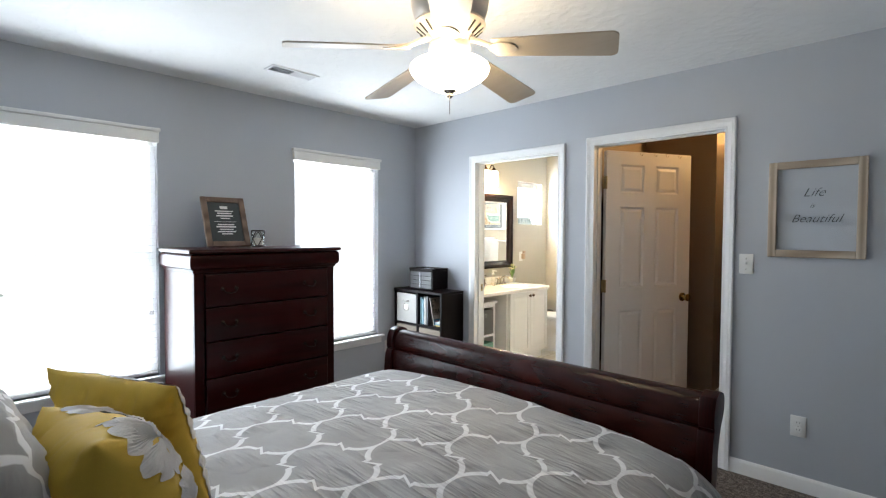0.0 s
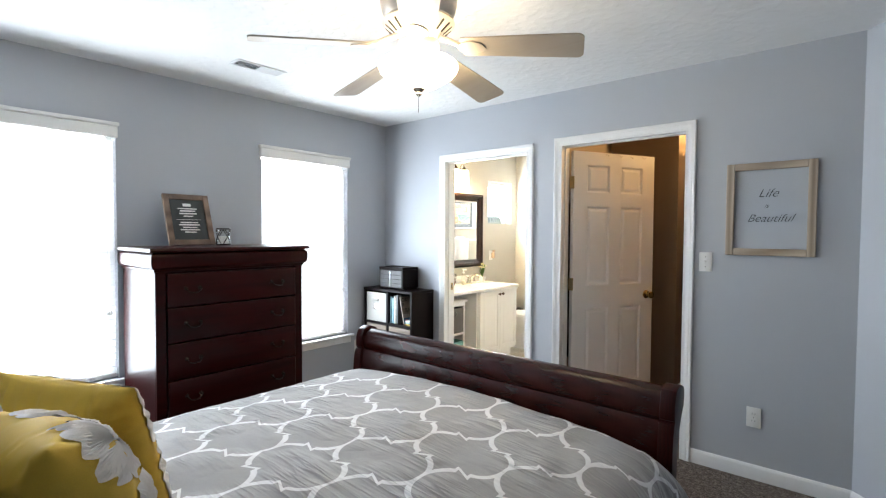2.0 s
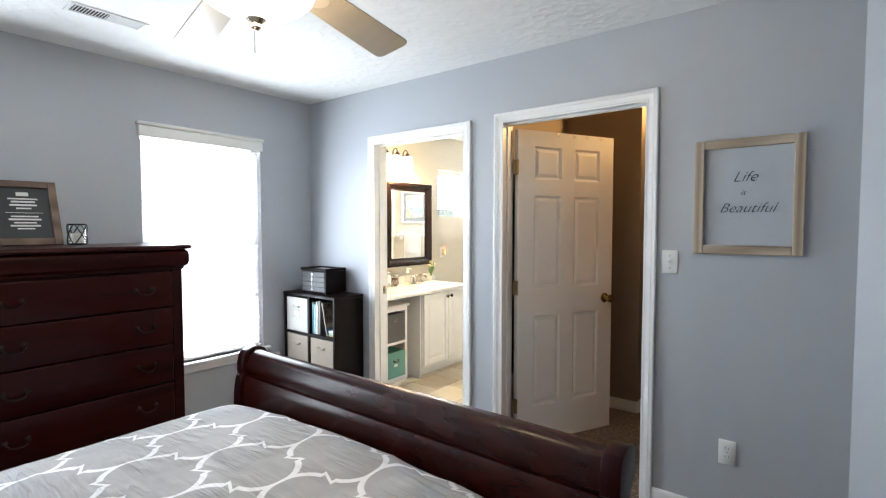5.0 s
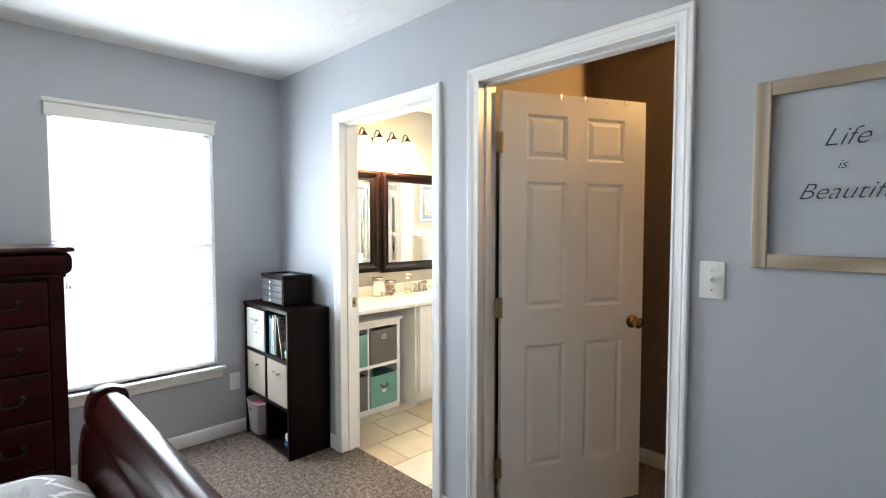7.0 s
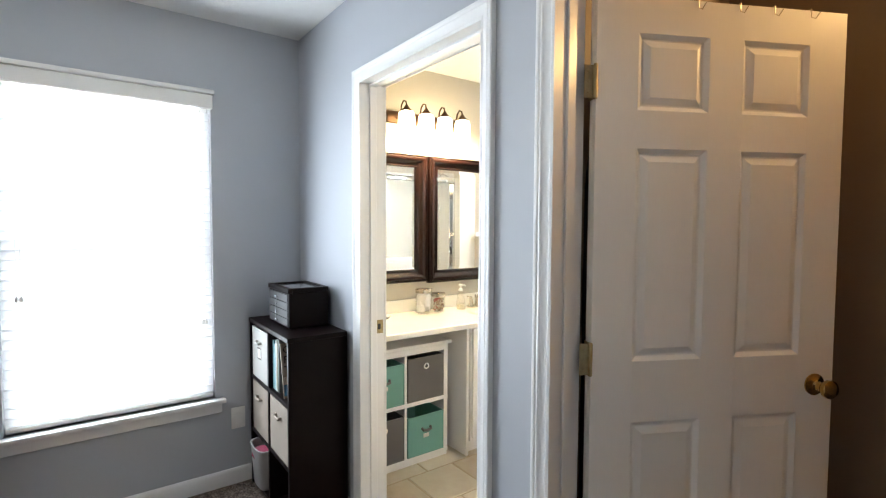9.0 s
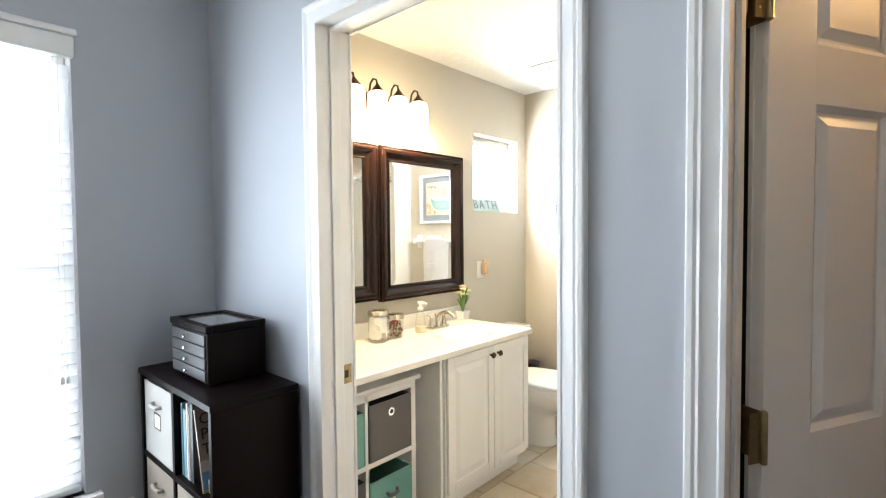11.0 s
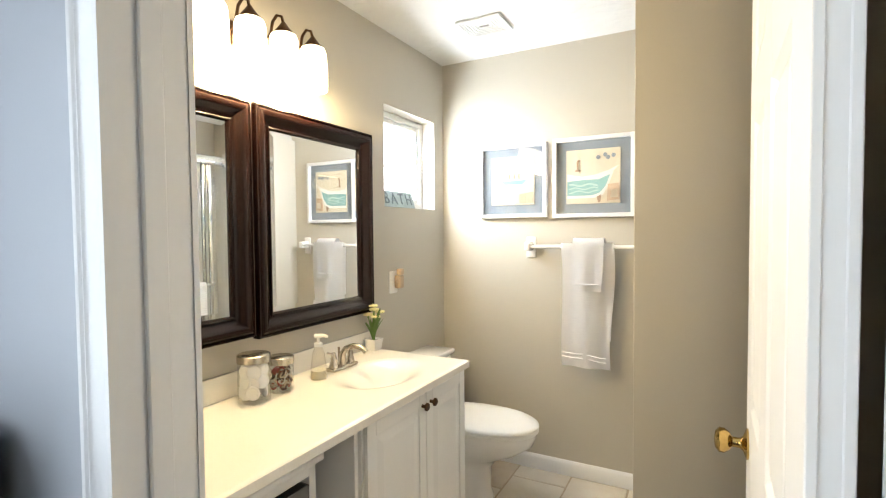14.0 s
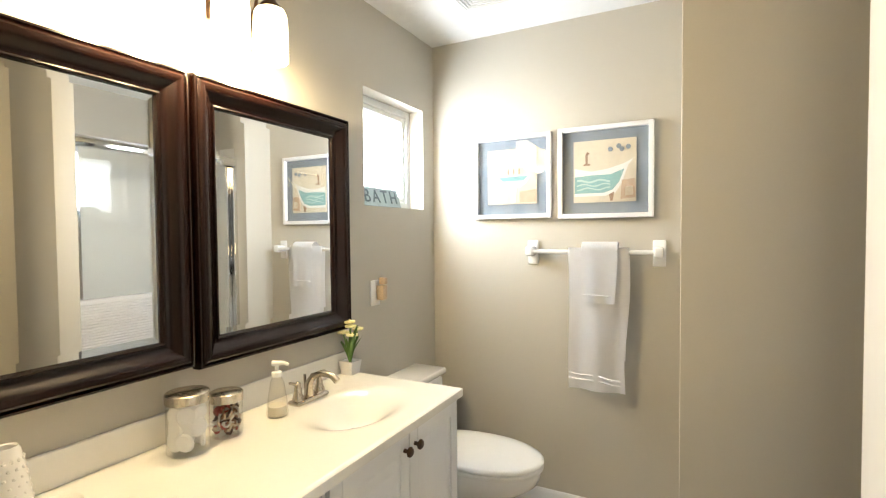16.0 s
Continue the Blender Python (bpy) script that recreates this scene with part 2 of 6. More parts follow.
def trellis_mat(name, ground, line):
    """Grey cotton printed with a white quatrefoil trellis; u and v are in repeats."""
    m, t, p = nodes_of(name)
    uv = t.nodes.new("ShaderNodeUVMap")
    sep = t.nodes.new("ShaderNodeSeparateXYZ")
    t.links.new(uv.outputs["UV"], sep.inputs[0])

    def mth(op, a, b=None, c=None):
        n = t.nodes.new("ShaderNodeMath")
        n.operation = op
        for i, s in enumerate((a, b, c)):
            if s is None:
                continue
            if isinstance(s, (int, float)):
                n.inputs[i].default_value = s
            else:
                t.links.new(s, n.inputs[i])
        return n.outputs[0]

    a = mth("ADD", sep.outputs[0], sep.outputs[1])
    b = mth("SUBTRACT", sep.outputs[0], sep.outputs[1])

    def wave(s):
        """A round lobe, a sharp zigzag half way, and the same lobe turned over."""
        half = [(0.0, 0.0), (0.05, 0.50), (0.11, 0.82), (0.18, 0.98), (0.26, 1.0), (0.34, 0.86), (0.41, 0.58), (0.45, 0.95)]
        pts = half + [(0.5, 0.0)] + [(1 - q, -v) for q, v in half[:0:-1]] + [(1.0, 0.0)]
        lobe = ramp(t, mth("FRACT", s), [(q, (0.5 + 0.5 * v,) * 3) for q, v in pts])
        return mth("MULTIPLY", mth("SUBTRACT", lobe, 0.5), 0.22)

    d1 = mth("PINGPONG", mth("ADD", a, wave(b)), 0.5)
    d2 = mth("PINGPONG", mth("ADD", b, wave(a)), 0.5)
    d = mth("MINIMUM", d1, d2)
    v = coords(t)
    weave = noisy(t, v, 500.0, 2.0)
    cloud = noisy(t, v, 9.0, 4.0)
    gcol = ramp(t, cloud, [(0.3, shade(ground, 0.94)), (0.7, shade(ground, 1.06))])
    fac = t.nodes.new("ShaderNodeMapRange")
    fac.inputs["From Min"].default_value, fac.inputs["From Max"].default_value = 0.030, 0.042
    t.links.new(d, fac.inputs["Value"])
    mx = t.nodes.new("ShaderNodeMixRGB")
    mx.inputs["Color1"].default_value = (*line, 1)
    t.links.new(gcol, mx.inputs["Color2"])
    t.links.new(fac.outputs["Result"], mx.inputs["Fac"])
    t.links.new(mx.outputs["Color"], p.inputs["Base Color"])
    p.inputs["Roughness"].default_value = 0.8
    p.inputs["Sheen Weight"].default_value = 0.2
    # soft creases that run in two directions, gathered here and there
    heights = []
    for turn, sx, sy, k in ((35, 1.5, 12.0, 1.0), (-20, 1.2, 8.5, 0.9), (58, 2.6, 21.0, 0.30)):
        mp = t.nodes.new("ShaderNodeMapping")
        mp.inputs["Rotation"].default_value = (0, 0, radians(turn))
        mp.inputs["Scale"].default_value = (sx, sy, 3.0)
        t.links.new(v, mp.inputs["Vector"])
        ridge = mth("POWER", mth("SUBTRACT", 1.0, mth("MULTIPLY", mth("ABSOLUTE", mth("SUBTRACT", noisy(t, mp.outputs["Vector"], 1.0, 3.0), 0.5)), 3.0)), 4.0)
        patch = mth("MULTIPLY", mth("MAXIMUM", mth("SUBTRACT", noisy(t, v, 3.1 + k, 2.0), 0.40), 0.0), 4.0 * k)
        heights.append(mth("MULTIPLY", ridge, patch))
    tall = mth("ADD", mth("ADD", heights[0], heights[1]), mth("ADD", heights[2], mth("MULTIPLY", weave, 0.06)))
    bump_of(t, p, tall, 0.8, 0.016)
    return m


COMFORTER = trellis_mat("grey_trellis_cotton", (0.318, 0.317, 0.324), (0.76, 0.77, 0.785))

# ---- building helpers ----


def box(bm, x0, y0, z0, x1, y1, z1, bevel=0.0, seg=1):
    vs = bmesh.ops.create_cube(bm, size=1.0, matrix=Matrix.LocRotScale(((x0 + x1) / 2, (y0 + y1) / 2, (z0 + z1) / 2), None, (abs(x1 - x0), abs(y1 - y0), abs(z1 - z0))))["verts"]
    if bevel:
        es = list({e for v in vs for e in v.link_edges})
        bmesh.ops.bevel(bm, geom=es, offset=bevel, segments=seg, profile=0.5, affect="EDGES", clamp_overlap=True)
    return bm


def block(x0, y0, z0, x1, y1, z1, bevel=0.0, seg=1):
    return box(bmesh.new(), x0, y0, z0, x1, y1, z1, bevel, seg)


def lathe(bm, profile, at=(0, 0, 0), seg=24, m=None):
    """Turns a profile of (radius, height) round an upright axis."""
    rings = []
    for r, z in profile:
        if r < 1e-5:
            rings.append([bm.verts.new((0, 0, z))])
        else:
            rings.append([bm.verts.new((r * math.cos(2 * math.pi * i / seg), r * math.sin(2 * math.pi * i / seg), z)) for i in range(seg)])
    for a, b in zip(rings, rings[1:]):
        if len(a) == 1 and len(b) == 1:
            continue
        for i in range(seg):
            j = (i + 1) % seg
            q = [a[0] if len(a) == 1 else a[i], a[0] if len(a) == 1 else a[j], b[0] if len(b) == 1 else b[j], b[0] if len(b) == 1 else b[i]]
            seen = []
            for v in q:
                if v not in seen:
                    seen.append(v)
            bm.faces.new(seen)
    mm = Matrix.Translation(at) @ (m or Matrix())
    bmesh.ops.transform(bm, matrix=mm, verts=[v for r in rings for v in r])
    return bm


def tube(bm, pts, r, seg=8, cap=True):
    """A round bar along points; r is one radius or one for each point."""
    pts = [Vector(p) for p in pts]
    rr = r if isinstance(r, (list, tuple)) else [r] * len(pts)
    rings, up = [], None
    for i, p in enumerate(pts):
        d = (pts[min(i + 1, len(pts) - 1)] - pts[max(i - 1, 0)]).normalized()
        if up is None:
            up = Vector((0, 0, 1)) if abs(d.z) < 0.9 else Vector((1, 0, 0))
        side = d.cross(up).normalized()
        up = side.cross(d).normalized()
        rings.append([bm.verts.new(p + rr[i] * (math.cos(2 * math.pi * k / seg) * side + math.sin(2 * math.pi * k / seg) * up)) for k in range(seg)])
    for a, b in zip(rings, rings[1:]):
        for k in range(seg):
            bm.faces.new((a[k], a[(k + 1) % seg], b[(k + 1) % seg], b[k]))
    if cap:
        bm.faces.new(rings[0][::-1])
        bm.faces.new(rings[-1])
    return bm


def prism(bm, outline, axis, a, b):
    """Extrudes a closed outline of two coordinates along an axis from a to b."""
    def at(p, q):
        return {"x": (q, p[0], p[1]), "y": (p[0], q, p[1]), "z": (p[0], p[1], q)}[axis]
    f = [bm.verts.new(at(p, a)) for p in outline]
    g = [bm.verts.new(at(p, b)) for p in outline]
    n = len(outline)
    for i in range(n):
        bm.faces.new((f[i], f[(i + 1) % n], g[(i + 1) % n], g[i]))
    bm.faces.new(f[::-1])
    bm.faces.new(g)
    return bm


def grown(o):
    m = o.matrix_basis.copy()
    while o.parent:
        o = o.parent
        m = o.matrix_basis @ m
    return m


def mesh_of(name, bm, material, smooth=40):
    bmesh.ops.recalc_face_normals(bm, faces=bm.faces)
    me = bpy.data.meshes.new(name)
    bm.to_mesh(me)
    bm.free()
    me.materials.append(material)
    if smooth:
        for f in me.polygons:
            f.use_smooth = True
        me.set_sharp_from_angle(angle=radians(smooth))
    return me


def thing(name, at, label, category, group="", rz=0.0):
    ob = new(name)
    ob.empty_display_size = 0.05
    ob.matrix_basis = pose(*at, 0, 0, rz)
    return tagged(ob, label, category, group)


def part(name, bm, material, parent, label="", smooth=40):
    """A part built in the place's own coordinates, hung under its thing."""
    bm.transform(grown(parent).inverted())
    ob = new(name, mesh_of(name, bm, material, smooth))
    ob.parent = parent
    return tagged(ob, label)


def single(name, bm, material, at, label, category, group="", smooth=40):
    bm.transform(Matrix.Translation(at).inverted())
    ob = new(name, mesh_of(name, bm, material, smooth))
    ob.location = at
    return tagged(ob, label, category, group)


def setting(name, bm, material, label, category, smooth=30):
    return tagged(new(name, mesh_of(name, bm, material, smooth)), label, category, kind="structure")


def wall_bm(axis, near, far, a0, a1, z0, z1, holes):
    """A wall between two planes of the axis, with holes (a0, a1, z0, z1) through it."""
    aa = sorted({a0, a1, *[h[0] for h in holes], *[h[1] for h in holes]})
    zz = sorted({z0, z1, *[h[2] for h in holes], *[h[3] for h in holes]})
    bm = bmesh.new()
    made = {}

    def vert(c, a, z):
        k = (c, a, z)
        if k not in made:
            made[k] = bm.verts.new((c, a, z) if axis == "x" else (a, c, z))
        return made[k]

    def solid(i, j):
        if not (0 <= i < len(aa) - 1 and 0 <= j < len(zz) - 1):
            return False
        ca, cz = (aa[i] + aa[i + 1]) / 2, (zz[j] + zz[j + 1]) / 2
        return not any(h[0] < ca < h[1] and h[2] < cz < h[3] for h in holes)

    for i in range(len(aa) - 1):
        for j in range(len(zz) - 1):
            if not solid(i, j):
                continue
            p = [(aa[i], zz[j]), (aa[i + 1], zz[j]), (aa[i + 1], zz[j + 1]), (aa[i], zz[j + 1])]
            for c in (near, far):
                bm.faces.new([vert(c, *q) for q in p])
            for (di, dj), (m, n) in zip(((0, -1), (1, 0), (0, 1), (-1, 0)), ((0, 1), (1, 2), (2, 3), (3, 0))):
                if not solid(i + di, j + dj):
                    bm.faces.new((vert(near, *p[m]), vert(near, *p[n]), vert(far, *p[n]), vert(far, *p[m])))
    return bm

# ---- the setting ----
WX, DY, DB = -3.512, 3.296, 3.412  # window wall, door wall (bedroom face, bath face)
BY, CEIL = 5.68, 2.44
WIN1 = (0.185, 1.022, 0.485, 2.055)
WIN2 = (1.994, 2.831, 0.485, 2.055)
WINB = (5.030, 5.565, 1.530, 2.062)
BATH_IN = (-2.742, -1.921, 2.030)
CLOS_IN = (-1.632, -0.798, 2.046)

setting("wall_west", wall_bm("x", WX, WX - 0.15, -0.60, 3.354, -0.1, CEIL, [WIN1, WIN2]), WALL_GREY, "cool grey painted bedroom wall with two windows", "wall")
setting("wall_west_bath", wall_bm("x", WX, WX - 0.15, 3.354, BY + 0.12, -0.1, CEIL, [WINB]), WALL_BEIGE, "warm greige painted bathroom wall with small window", "wall")
hb = (BATH_IN[0] - 0.02, BATH_IN[1] + 0.02, -0.01, BATH_IN[2] + 0.02)
hc = (CLOS_IN[0] - 0.02, CLOS_IN[1] + 0.02, -0.01, CLOS_IN[2] + 0.02)
setting("wall_north", wall_bm("y", DY, 3.354, WX, 0.03, 0, CEIL, [hb, hc]), WALL_GREY, "cool grey painted bedroom wall with two doorways", "wall")
setting("wall_north_back", wall_bm("y", 3.354, DB, WX, -1.785, 0, CEIL, [hb]), WALL_BEIGE, "greige bathroom side of the doorway wall", "wall")
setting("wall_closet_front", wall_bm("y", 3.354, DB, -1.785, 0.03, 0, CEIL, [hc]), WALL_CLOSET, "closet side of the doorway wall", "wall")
ang = prism(bmesh.new(), [(0.03, DY), (1.0, DY - 0.97), (1.12, DY - 0.85), (0.15, DY + 0.12), (0.03, DY + 0.12)], "z", 0, CEIL)
setting("wall_angled", ang, WALL_GREY, "cool grey painted wall set at an angle", "wall")
# unseen closing walls, added far out to lessen the bounced light
setting("wall_unseen_east", block(2.5, -0.45, 0, 2.62, DY - 0.97, CEIL), WALL_GREY, "unseen grey wall added far back so less light bounces", "wall")
setting("wall_unseen_return", block(1.0, DY - 0.97, 0, 2.62, DY - 0.85, CEIL), WALL_GREY, "unseen grey wall added to join the angled wall", "wall")
setting("wall_south", block(WX, -0.60, -0.1, 2.62, -0.45, CEIL), WALL_GREY, "plain grey painted wall behind the bed", "wall")
setting("wall_bath_back", block(WX, BY, -0.1, -1.20, BY + 0.12, CEIL), WALL_BEIGE, "greige painted wall behind the toilet", "wall")
setting("wall_shower_front", block(-2.222, 4.409, 0, -1.785, 4.500, CEIL, 0.004, 2), WALL_BEIGE, "greige partition beside the shower", "wall")
setting("wall_shower_end", block(-2.222, 5.470, 0, -2.120, BY, CEIL), WALL_BEIGE, "narrow greige wall strip beside the shower", "wall")
setting("wall_bath_east", block(-1.830, DB, 0, -1.785, 4.409, CEIL), WALL_BEIGE, "greige wall behind the open bathroom door", "wall")
# closet walls share the brown that has warm shade in it
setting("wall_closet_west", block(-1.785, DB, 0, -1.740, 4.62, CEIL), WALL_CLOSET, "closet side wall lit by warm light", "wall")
setting("wall_closet_back", block(-1.740, 4.50, 0, -1.160, 4.62, CEIL), WALL_CLOSET, "closet back wall with warm shade put into its brown", "wall")
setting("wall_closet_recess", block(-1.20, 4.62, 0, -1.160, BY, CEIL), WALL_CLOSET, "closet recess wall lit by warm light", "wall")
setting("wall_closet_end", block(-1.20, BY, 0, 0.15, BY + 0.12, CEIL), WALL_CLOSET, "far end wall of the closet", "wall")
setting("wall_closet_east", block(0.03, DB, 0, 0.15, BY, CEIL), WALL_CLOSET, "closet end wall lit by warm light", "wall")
setting("wall_shower_east", block(-1.30, 4.62, 0, -1.20, BY, CEIL), WALL_BEIGE, "wall behind the shower", "wall")
setting("ceiling", block(WX - 0.15, -0.60, CEIL, 2.62, 3.354, CEIL + 0.10), CEILING, "white textured bedroom ceiling", "ceiling")
setting("ceiling_bath", block(WX - 0.15, 3.354, CEIL, 1.12, BY + 0.12, CEIL + 0.10), CEILING, "white textured bathroom and closet ceiling", "ceiling")
setting("floor", prism(bmesh.new(), [(WX, -0.45), (2.5, -0.45), (2.5, DY - 0.97), (1.0, DY - 0.97), (0.03, DY), (0.03, 3.400), (WX, 3.400)], "z", -0.10, 0.0), CARPET, "speckled brown and grey carpet", "floor")
setting("floor_closet", box(block(-1.74, 3.400, -0.10, 0.03, 4.50, 0.0), -1.16, 4.50, -0.10, 0.03, BY, 0.0), CARPET, "speckled carpet in the closet", "floor")
bath_floor = setting("floor_bath", block(WX, 3.400, -0.10, -1.785, BY, -0.0035), GROUT, "beige tiled bathroom floor", "floor")
shower_pan = setting("floor_shower", block(-2.222, 4.500, -0.009, -1.30, BY, 0.09, 0.01), CERAMIC, "white shower base with raised kerb", "shower base")
setting("ground", block(-70, -60, -3.2, 60, 70, -3.0), surface("lawn", (0.10, 0.13, 0.05), 0.9, var=0.3, scale=0.5, fine=8), "distant lawn below the windows", "ground")
setting("backdrop", block(-9.1, -14, -3.0, -9.0, 20, 9.0), OUTSIDE, "bright hazy daylight outside the windows", "backdrop", 0)


def casing(name, inner, y, out, label):
    """A moulded door casing on three sides, mitred at the corners; out is the way it stands off the wall."""
    x0, x1, zt = inner
    prof = [(-0.003, 0.0), (-0.003, 0.010), (0.006, 0.012), (0.010, 0.0105), (0.016, 0.011), (0.034, 0.015), (0.040, 0.018), (0.046, 0.0165), (0.052, 0.019), (0.062, 0.019), (0.066, 0.016), (0.066, 0.0)]
    bm = bmesh.new()
    rows = []
    for u, d in prof:
        u, yy = u * 0.865, y + out * d
        rows.append([bm.verts.new(p) for p in ((x0 - u, yy, 0), (x0 - u, yy, zt + u), (x1 + u, yy, zt + u), (x1 + u, yy, 0))])
    for a, b in zip(rows, rows[1:]):
        for i in range(3):
            bm.faces.new((a[i], a[i + 1], b[i + 1], b[i]))
    return setting(name, bm, TRIM, label, "door casing", 25)


def jamb(name, inner, label, stop_y):
    x0, x1, zt = inner
    bm = bmesh.new()
    y0, y1 = DY - 0.001, DB + 0.001
    box(bm, x0 - 0.019, y0, 0, x0, y1, zt)
    box(bm, x1, y0, 0, x1 + 0.019, y1, zt)
    box(bm, x0 - 0.019, y0, zt, x1 + 0.019, y1, zt + 0.019)
    for a, b in ((x0, x0 + 0.009), (x1 - 0.006, x1)):
        box(bm, a, stop_y, 0, b, stop_y + 0.034, zt, 0.002)
    box(bm, x0 + 0.009, stop_y, zt - 0.011, x1 - 0.006, stop_y + 0.034, zt, 0.002)
    return setting(name, bm, TRIM, label, "door jamb")


casing("trim_bath_door", BATH_IN, DY, -1, "white moulded casing round the bathroom doorway")
casing("trim_bath_door_inside", BATH_IN, DB, 1, "white moulded casing inside the bathroom")
casing("trim_closet_door", CLOS_IN, DY, -1, "white moulded casing round the closet doorway")
jamb("jamb_bath", BATH_IN, "white painted bathroom door jamb", DY + 0.040)
jamb("jamb_closet", CLOS_IN, "white painted closet door jamb", DY + 0.040)


def baseboard(name, runs, mat=TRIM):
    """Runs of (x0, y0, x1, y1, nx, ny): along the wall's foot, with the side it faces."""
    bm = bmesh.new()
    for x0, y0, x1, y1, nx, ny in runs:
        prof = [(0.0, 0.0), (0.013, 0.0), (0.013, 0.068), (0.009, 0.078), (0.004, 0.085), (0.0, 0.085)]
        f = [bm.verts.new((x0 + nx * d, y0 + ny * d, z)) for d, z in prof]
        g = [bm.verts.new((x1 + nx * d, y1 + ny * d, z)) for d, z in prof]
        for i in range(len(prof)):
            j = (i + 1) % len(prof)
            bm.faces.new((f[i], f[j], g[j], g[i]))
        bm.faces.new(f)
        bm.faces.new(g[::-1])
    return setting(name, bm, mat, "white painted baseboard", "baseboard", 25)


R2 = math.sqrt(0.5)
baseboard("baseboard", [
    (WX, -0.45, WX, DY, 1, 0), (WX, DY, BATH_IN[0] - 0.058, DY, 0, -1), (BATH_IN[1] + 0.058, DY, CLOS_IN[0] - 0.058, DY, 0, -1),
    (CLOS_IN[1] + 0.058, DY, 0.028, DY, 0, -1), (0.033, DY - 0.003, 0.997, DY - 0.967, -R2, -R2), (1.01, DY - 0.97, 2.49, DY - 0.97, 0, -1), (2.5, DY - 0.98, 2.5, -0.44, -1, 0), (2.48, -0.45, WX + 0.02, -0.45, 0, 1)])
baseboard("baseboard_bath", [(WX + 0.02, BY, -2.222, BY, 0, -1), (-2.222, 4.409, -1.83, 4.409, 0, -1), (-2.222, 5.48, -2.222, BY - 0.02, -1, 0)])
baseboard("baseboard_closet", [(-1.73, 4.50, -1.16, 4.50, 0, -1), (-1.74, DB, -1.74, 4.49, 1, 0), (-1.16, 4.50, -1.16, BY, 1, 0)])


# ---- windows ----


def window(name, hole):
    y0, y1, z0, z1 = hole
    w = tagged(new(name), "white vinyl sash window in bright daylight", "window", kind="structure")
    w.location = (WX - 0.10, (y0 + y1) / 2, z0)
    xa, xb = WX - 0.135, WX - 0.085
    bm = bmesh.new()
    for a in ((xa, y0, z0, xb, y0 + 0.035, z1), (xa, y1 - 0.035, z0, xb, y1, z1), (xa, y0 + 0.035, z0, xb, y1 - 0.035, z0 + 0.04), (xa, y0 + 0.035, z1 - 0.035, xb, y1 - 0.035, z1)):
        box(bm, *a, 0.003)
    part("window_frame", bm, PLASTIC, w)
    zm = (z0 + z1) / 2
    spans = ((z0 + 0.04, zm - 0.02), (zm + 0.02, z1 - 0.035)) if z1 - z0 > 1 else ((z0 + 0.04, z1 - 0.035),)
    if z1 - z0 > 1:
        part("meeting_rail", block(xa + 0.006, y0 + 0.035, zm - 0.02, xb - 0.004, y1 - 0.035, zm + 0.02, 0.003), PLASTIC, w)
    else:
        bm = bmesh.new()
        for a in ((y0 + 0.035, z0 + 0.04, y0 + 0.058, z1 - 0.035), (y1 - 0.058, z0 + 0.04, y1 - 0.035, z1 - 0.035), (y0 + 0.058, z0 + 0.04, y1 - 0.058, z0 + 0.063), (y0 + 0.058, z1 - 0.058, y1 - 0.058, z1 - 0.035)):
            box(bm, xa + 0.010, a[0], a[1], xb - 0.010, a[2], a[3], 0.003)
        part("sash", bm, PLASTIC, w)
    for a, b in spans:
        p = part("pane", block(xa + 0.022, y0 + 0.035, a, xa + 0.026, y1 - 0.035, b), GLASS, w)
        p.visible_shadow = False
    return w


window("window_1", WIN1)
window("window_2", WIN2)
window("window_3", WINB)


def sill(name, hole):
    y0, y1, z0, z1 = hole
    bm = bmesh.new()
    box(bm, WX - 0.085, y0, z0 - 0.022, WX + 0.001, y1, z0 + 0.0)
    box(bm, WX + 0.001, y0 - 0.045, z0 - 0.022, WX + 0.045, y1 + 0.045, z0, 0.005, 2)
    s = setting(name, bm, TRIM, "white painted window sill", "window sill")
    bm = bmesh.new()
    box(bm, WX, y0 - 0.03, z0 - 0.078, WX + 0.016, y1 + 0.03, z0 - 0.022, 0.004)
    part("apron", bm, TRIM, s)


sill("window_sill_1", WIN1)
sill("window_sill_2", WIN2)


def blind(hole, label):
    y0, y1, z0, z1 = hole
    th = thing("window_blind", (WX - 0.03, (y0 + y1) / 2, z0), label, "blind", "window blinds")
    bm = bmesh.new()
    box(bm, WX - 0.012, y0 - 0.016, z1 - 0.065, WX + 0.030, y1 + 0.006, z1 + 0.004, 0.004)
    box(bm, WX - 0.004, y0 - 0.026, z1 + 0.004, WX + 0.040, y1 + 0.014, z1 + 0.027, 0.006, 2)
    part("valance", bm, PLASTIC, th)
    n = 34
    step = (z1 - 0.075 - z0 - 0.03) / n
    for i in range(n):
        z = z0 + 0.045 + i * step
        b = block(-0.025, y0 + 0.002, -0.0014, 0.025, y1 - 0.002, 0.0014)
        b.transform(pose(WX - 0.045, 0, z, 0, -72 if i > 12 else -66, 0))
        part("slat", b, SLAT, th, smooth=0)
    part("bottom_rail", block(WX - 0.072, y0 + 0.006, z0 + 0.004, WX - 0.018, y1 - 0.006, z0 + 0.024, 0.003), PLASTIC, th)
    for yy, zb in ((y1 - 0.035, z0 + 0.42), (y1 - 0.05, z0 + 0.42), (y0 + 0.06, z0 + 0.60), (y0 + 0.075, z0 + 0.60)):
        bm = tube(bmesh.new(), [(WX - 0.010, yy, z1 - 0.06), (WX - 0.010, yy, zb)], 0.0012, 5)
        lathe(bm, [(0.0, 0.0), (0.006, 0.0), (0.007, 0.012), (0.003, 0.026), (0.0, 0.026)], (WX - 0.010, yy, zb - 0.024), 8)
        part("cord", bm, PLASTIC, th, "thin white pull cord with a small tassel")
    return th


blind(WIN1, "white slatted blind lowered over the bedroom window")
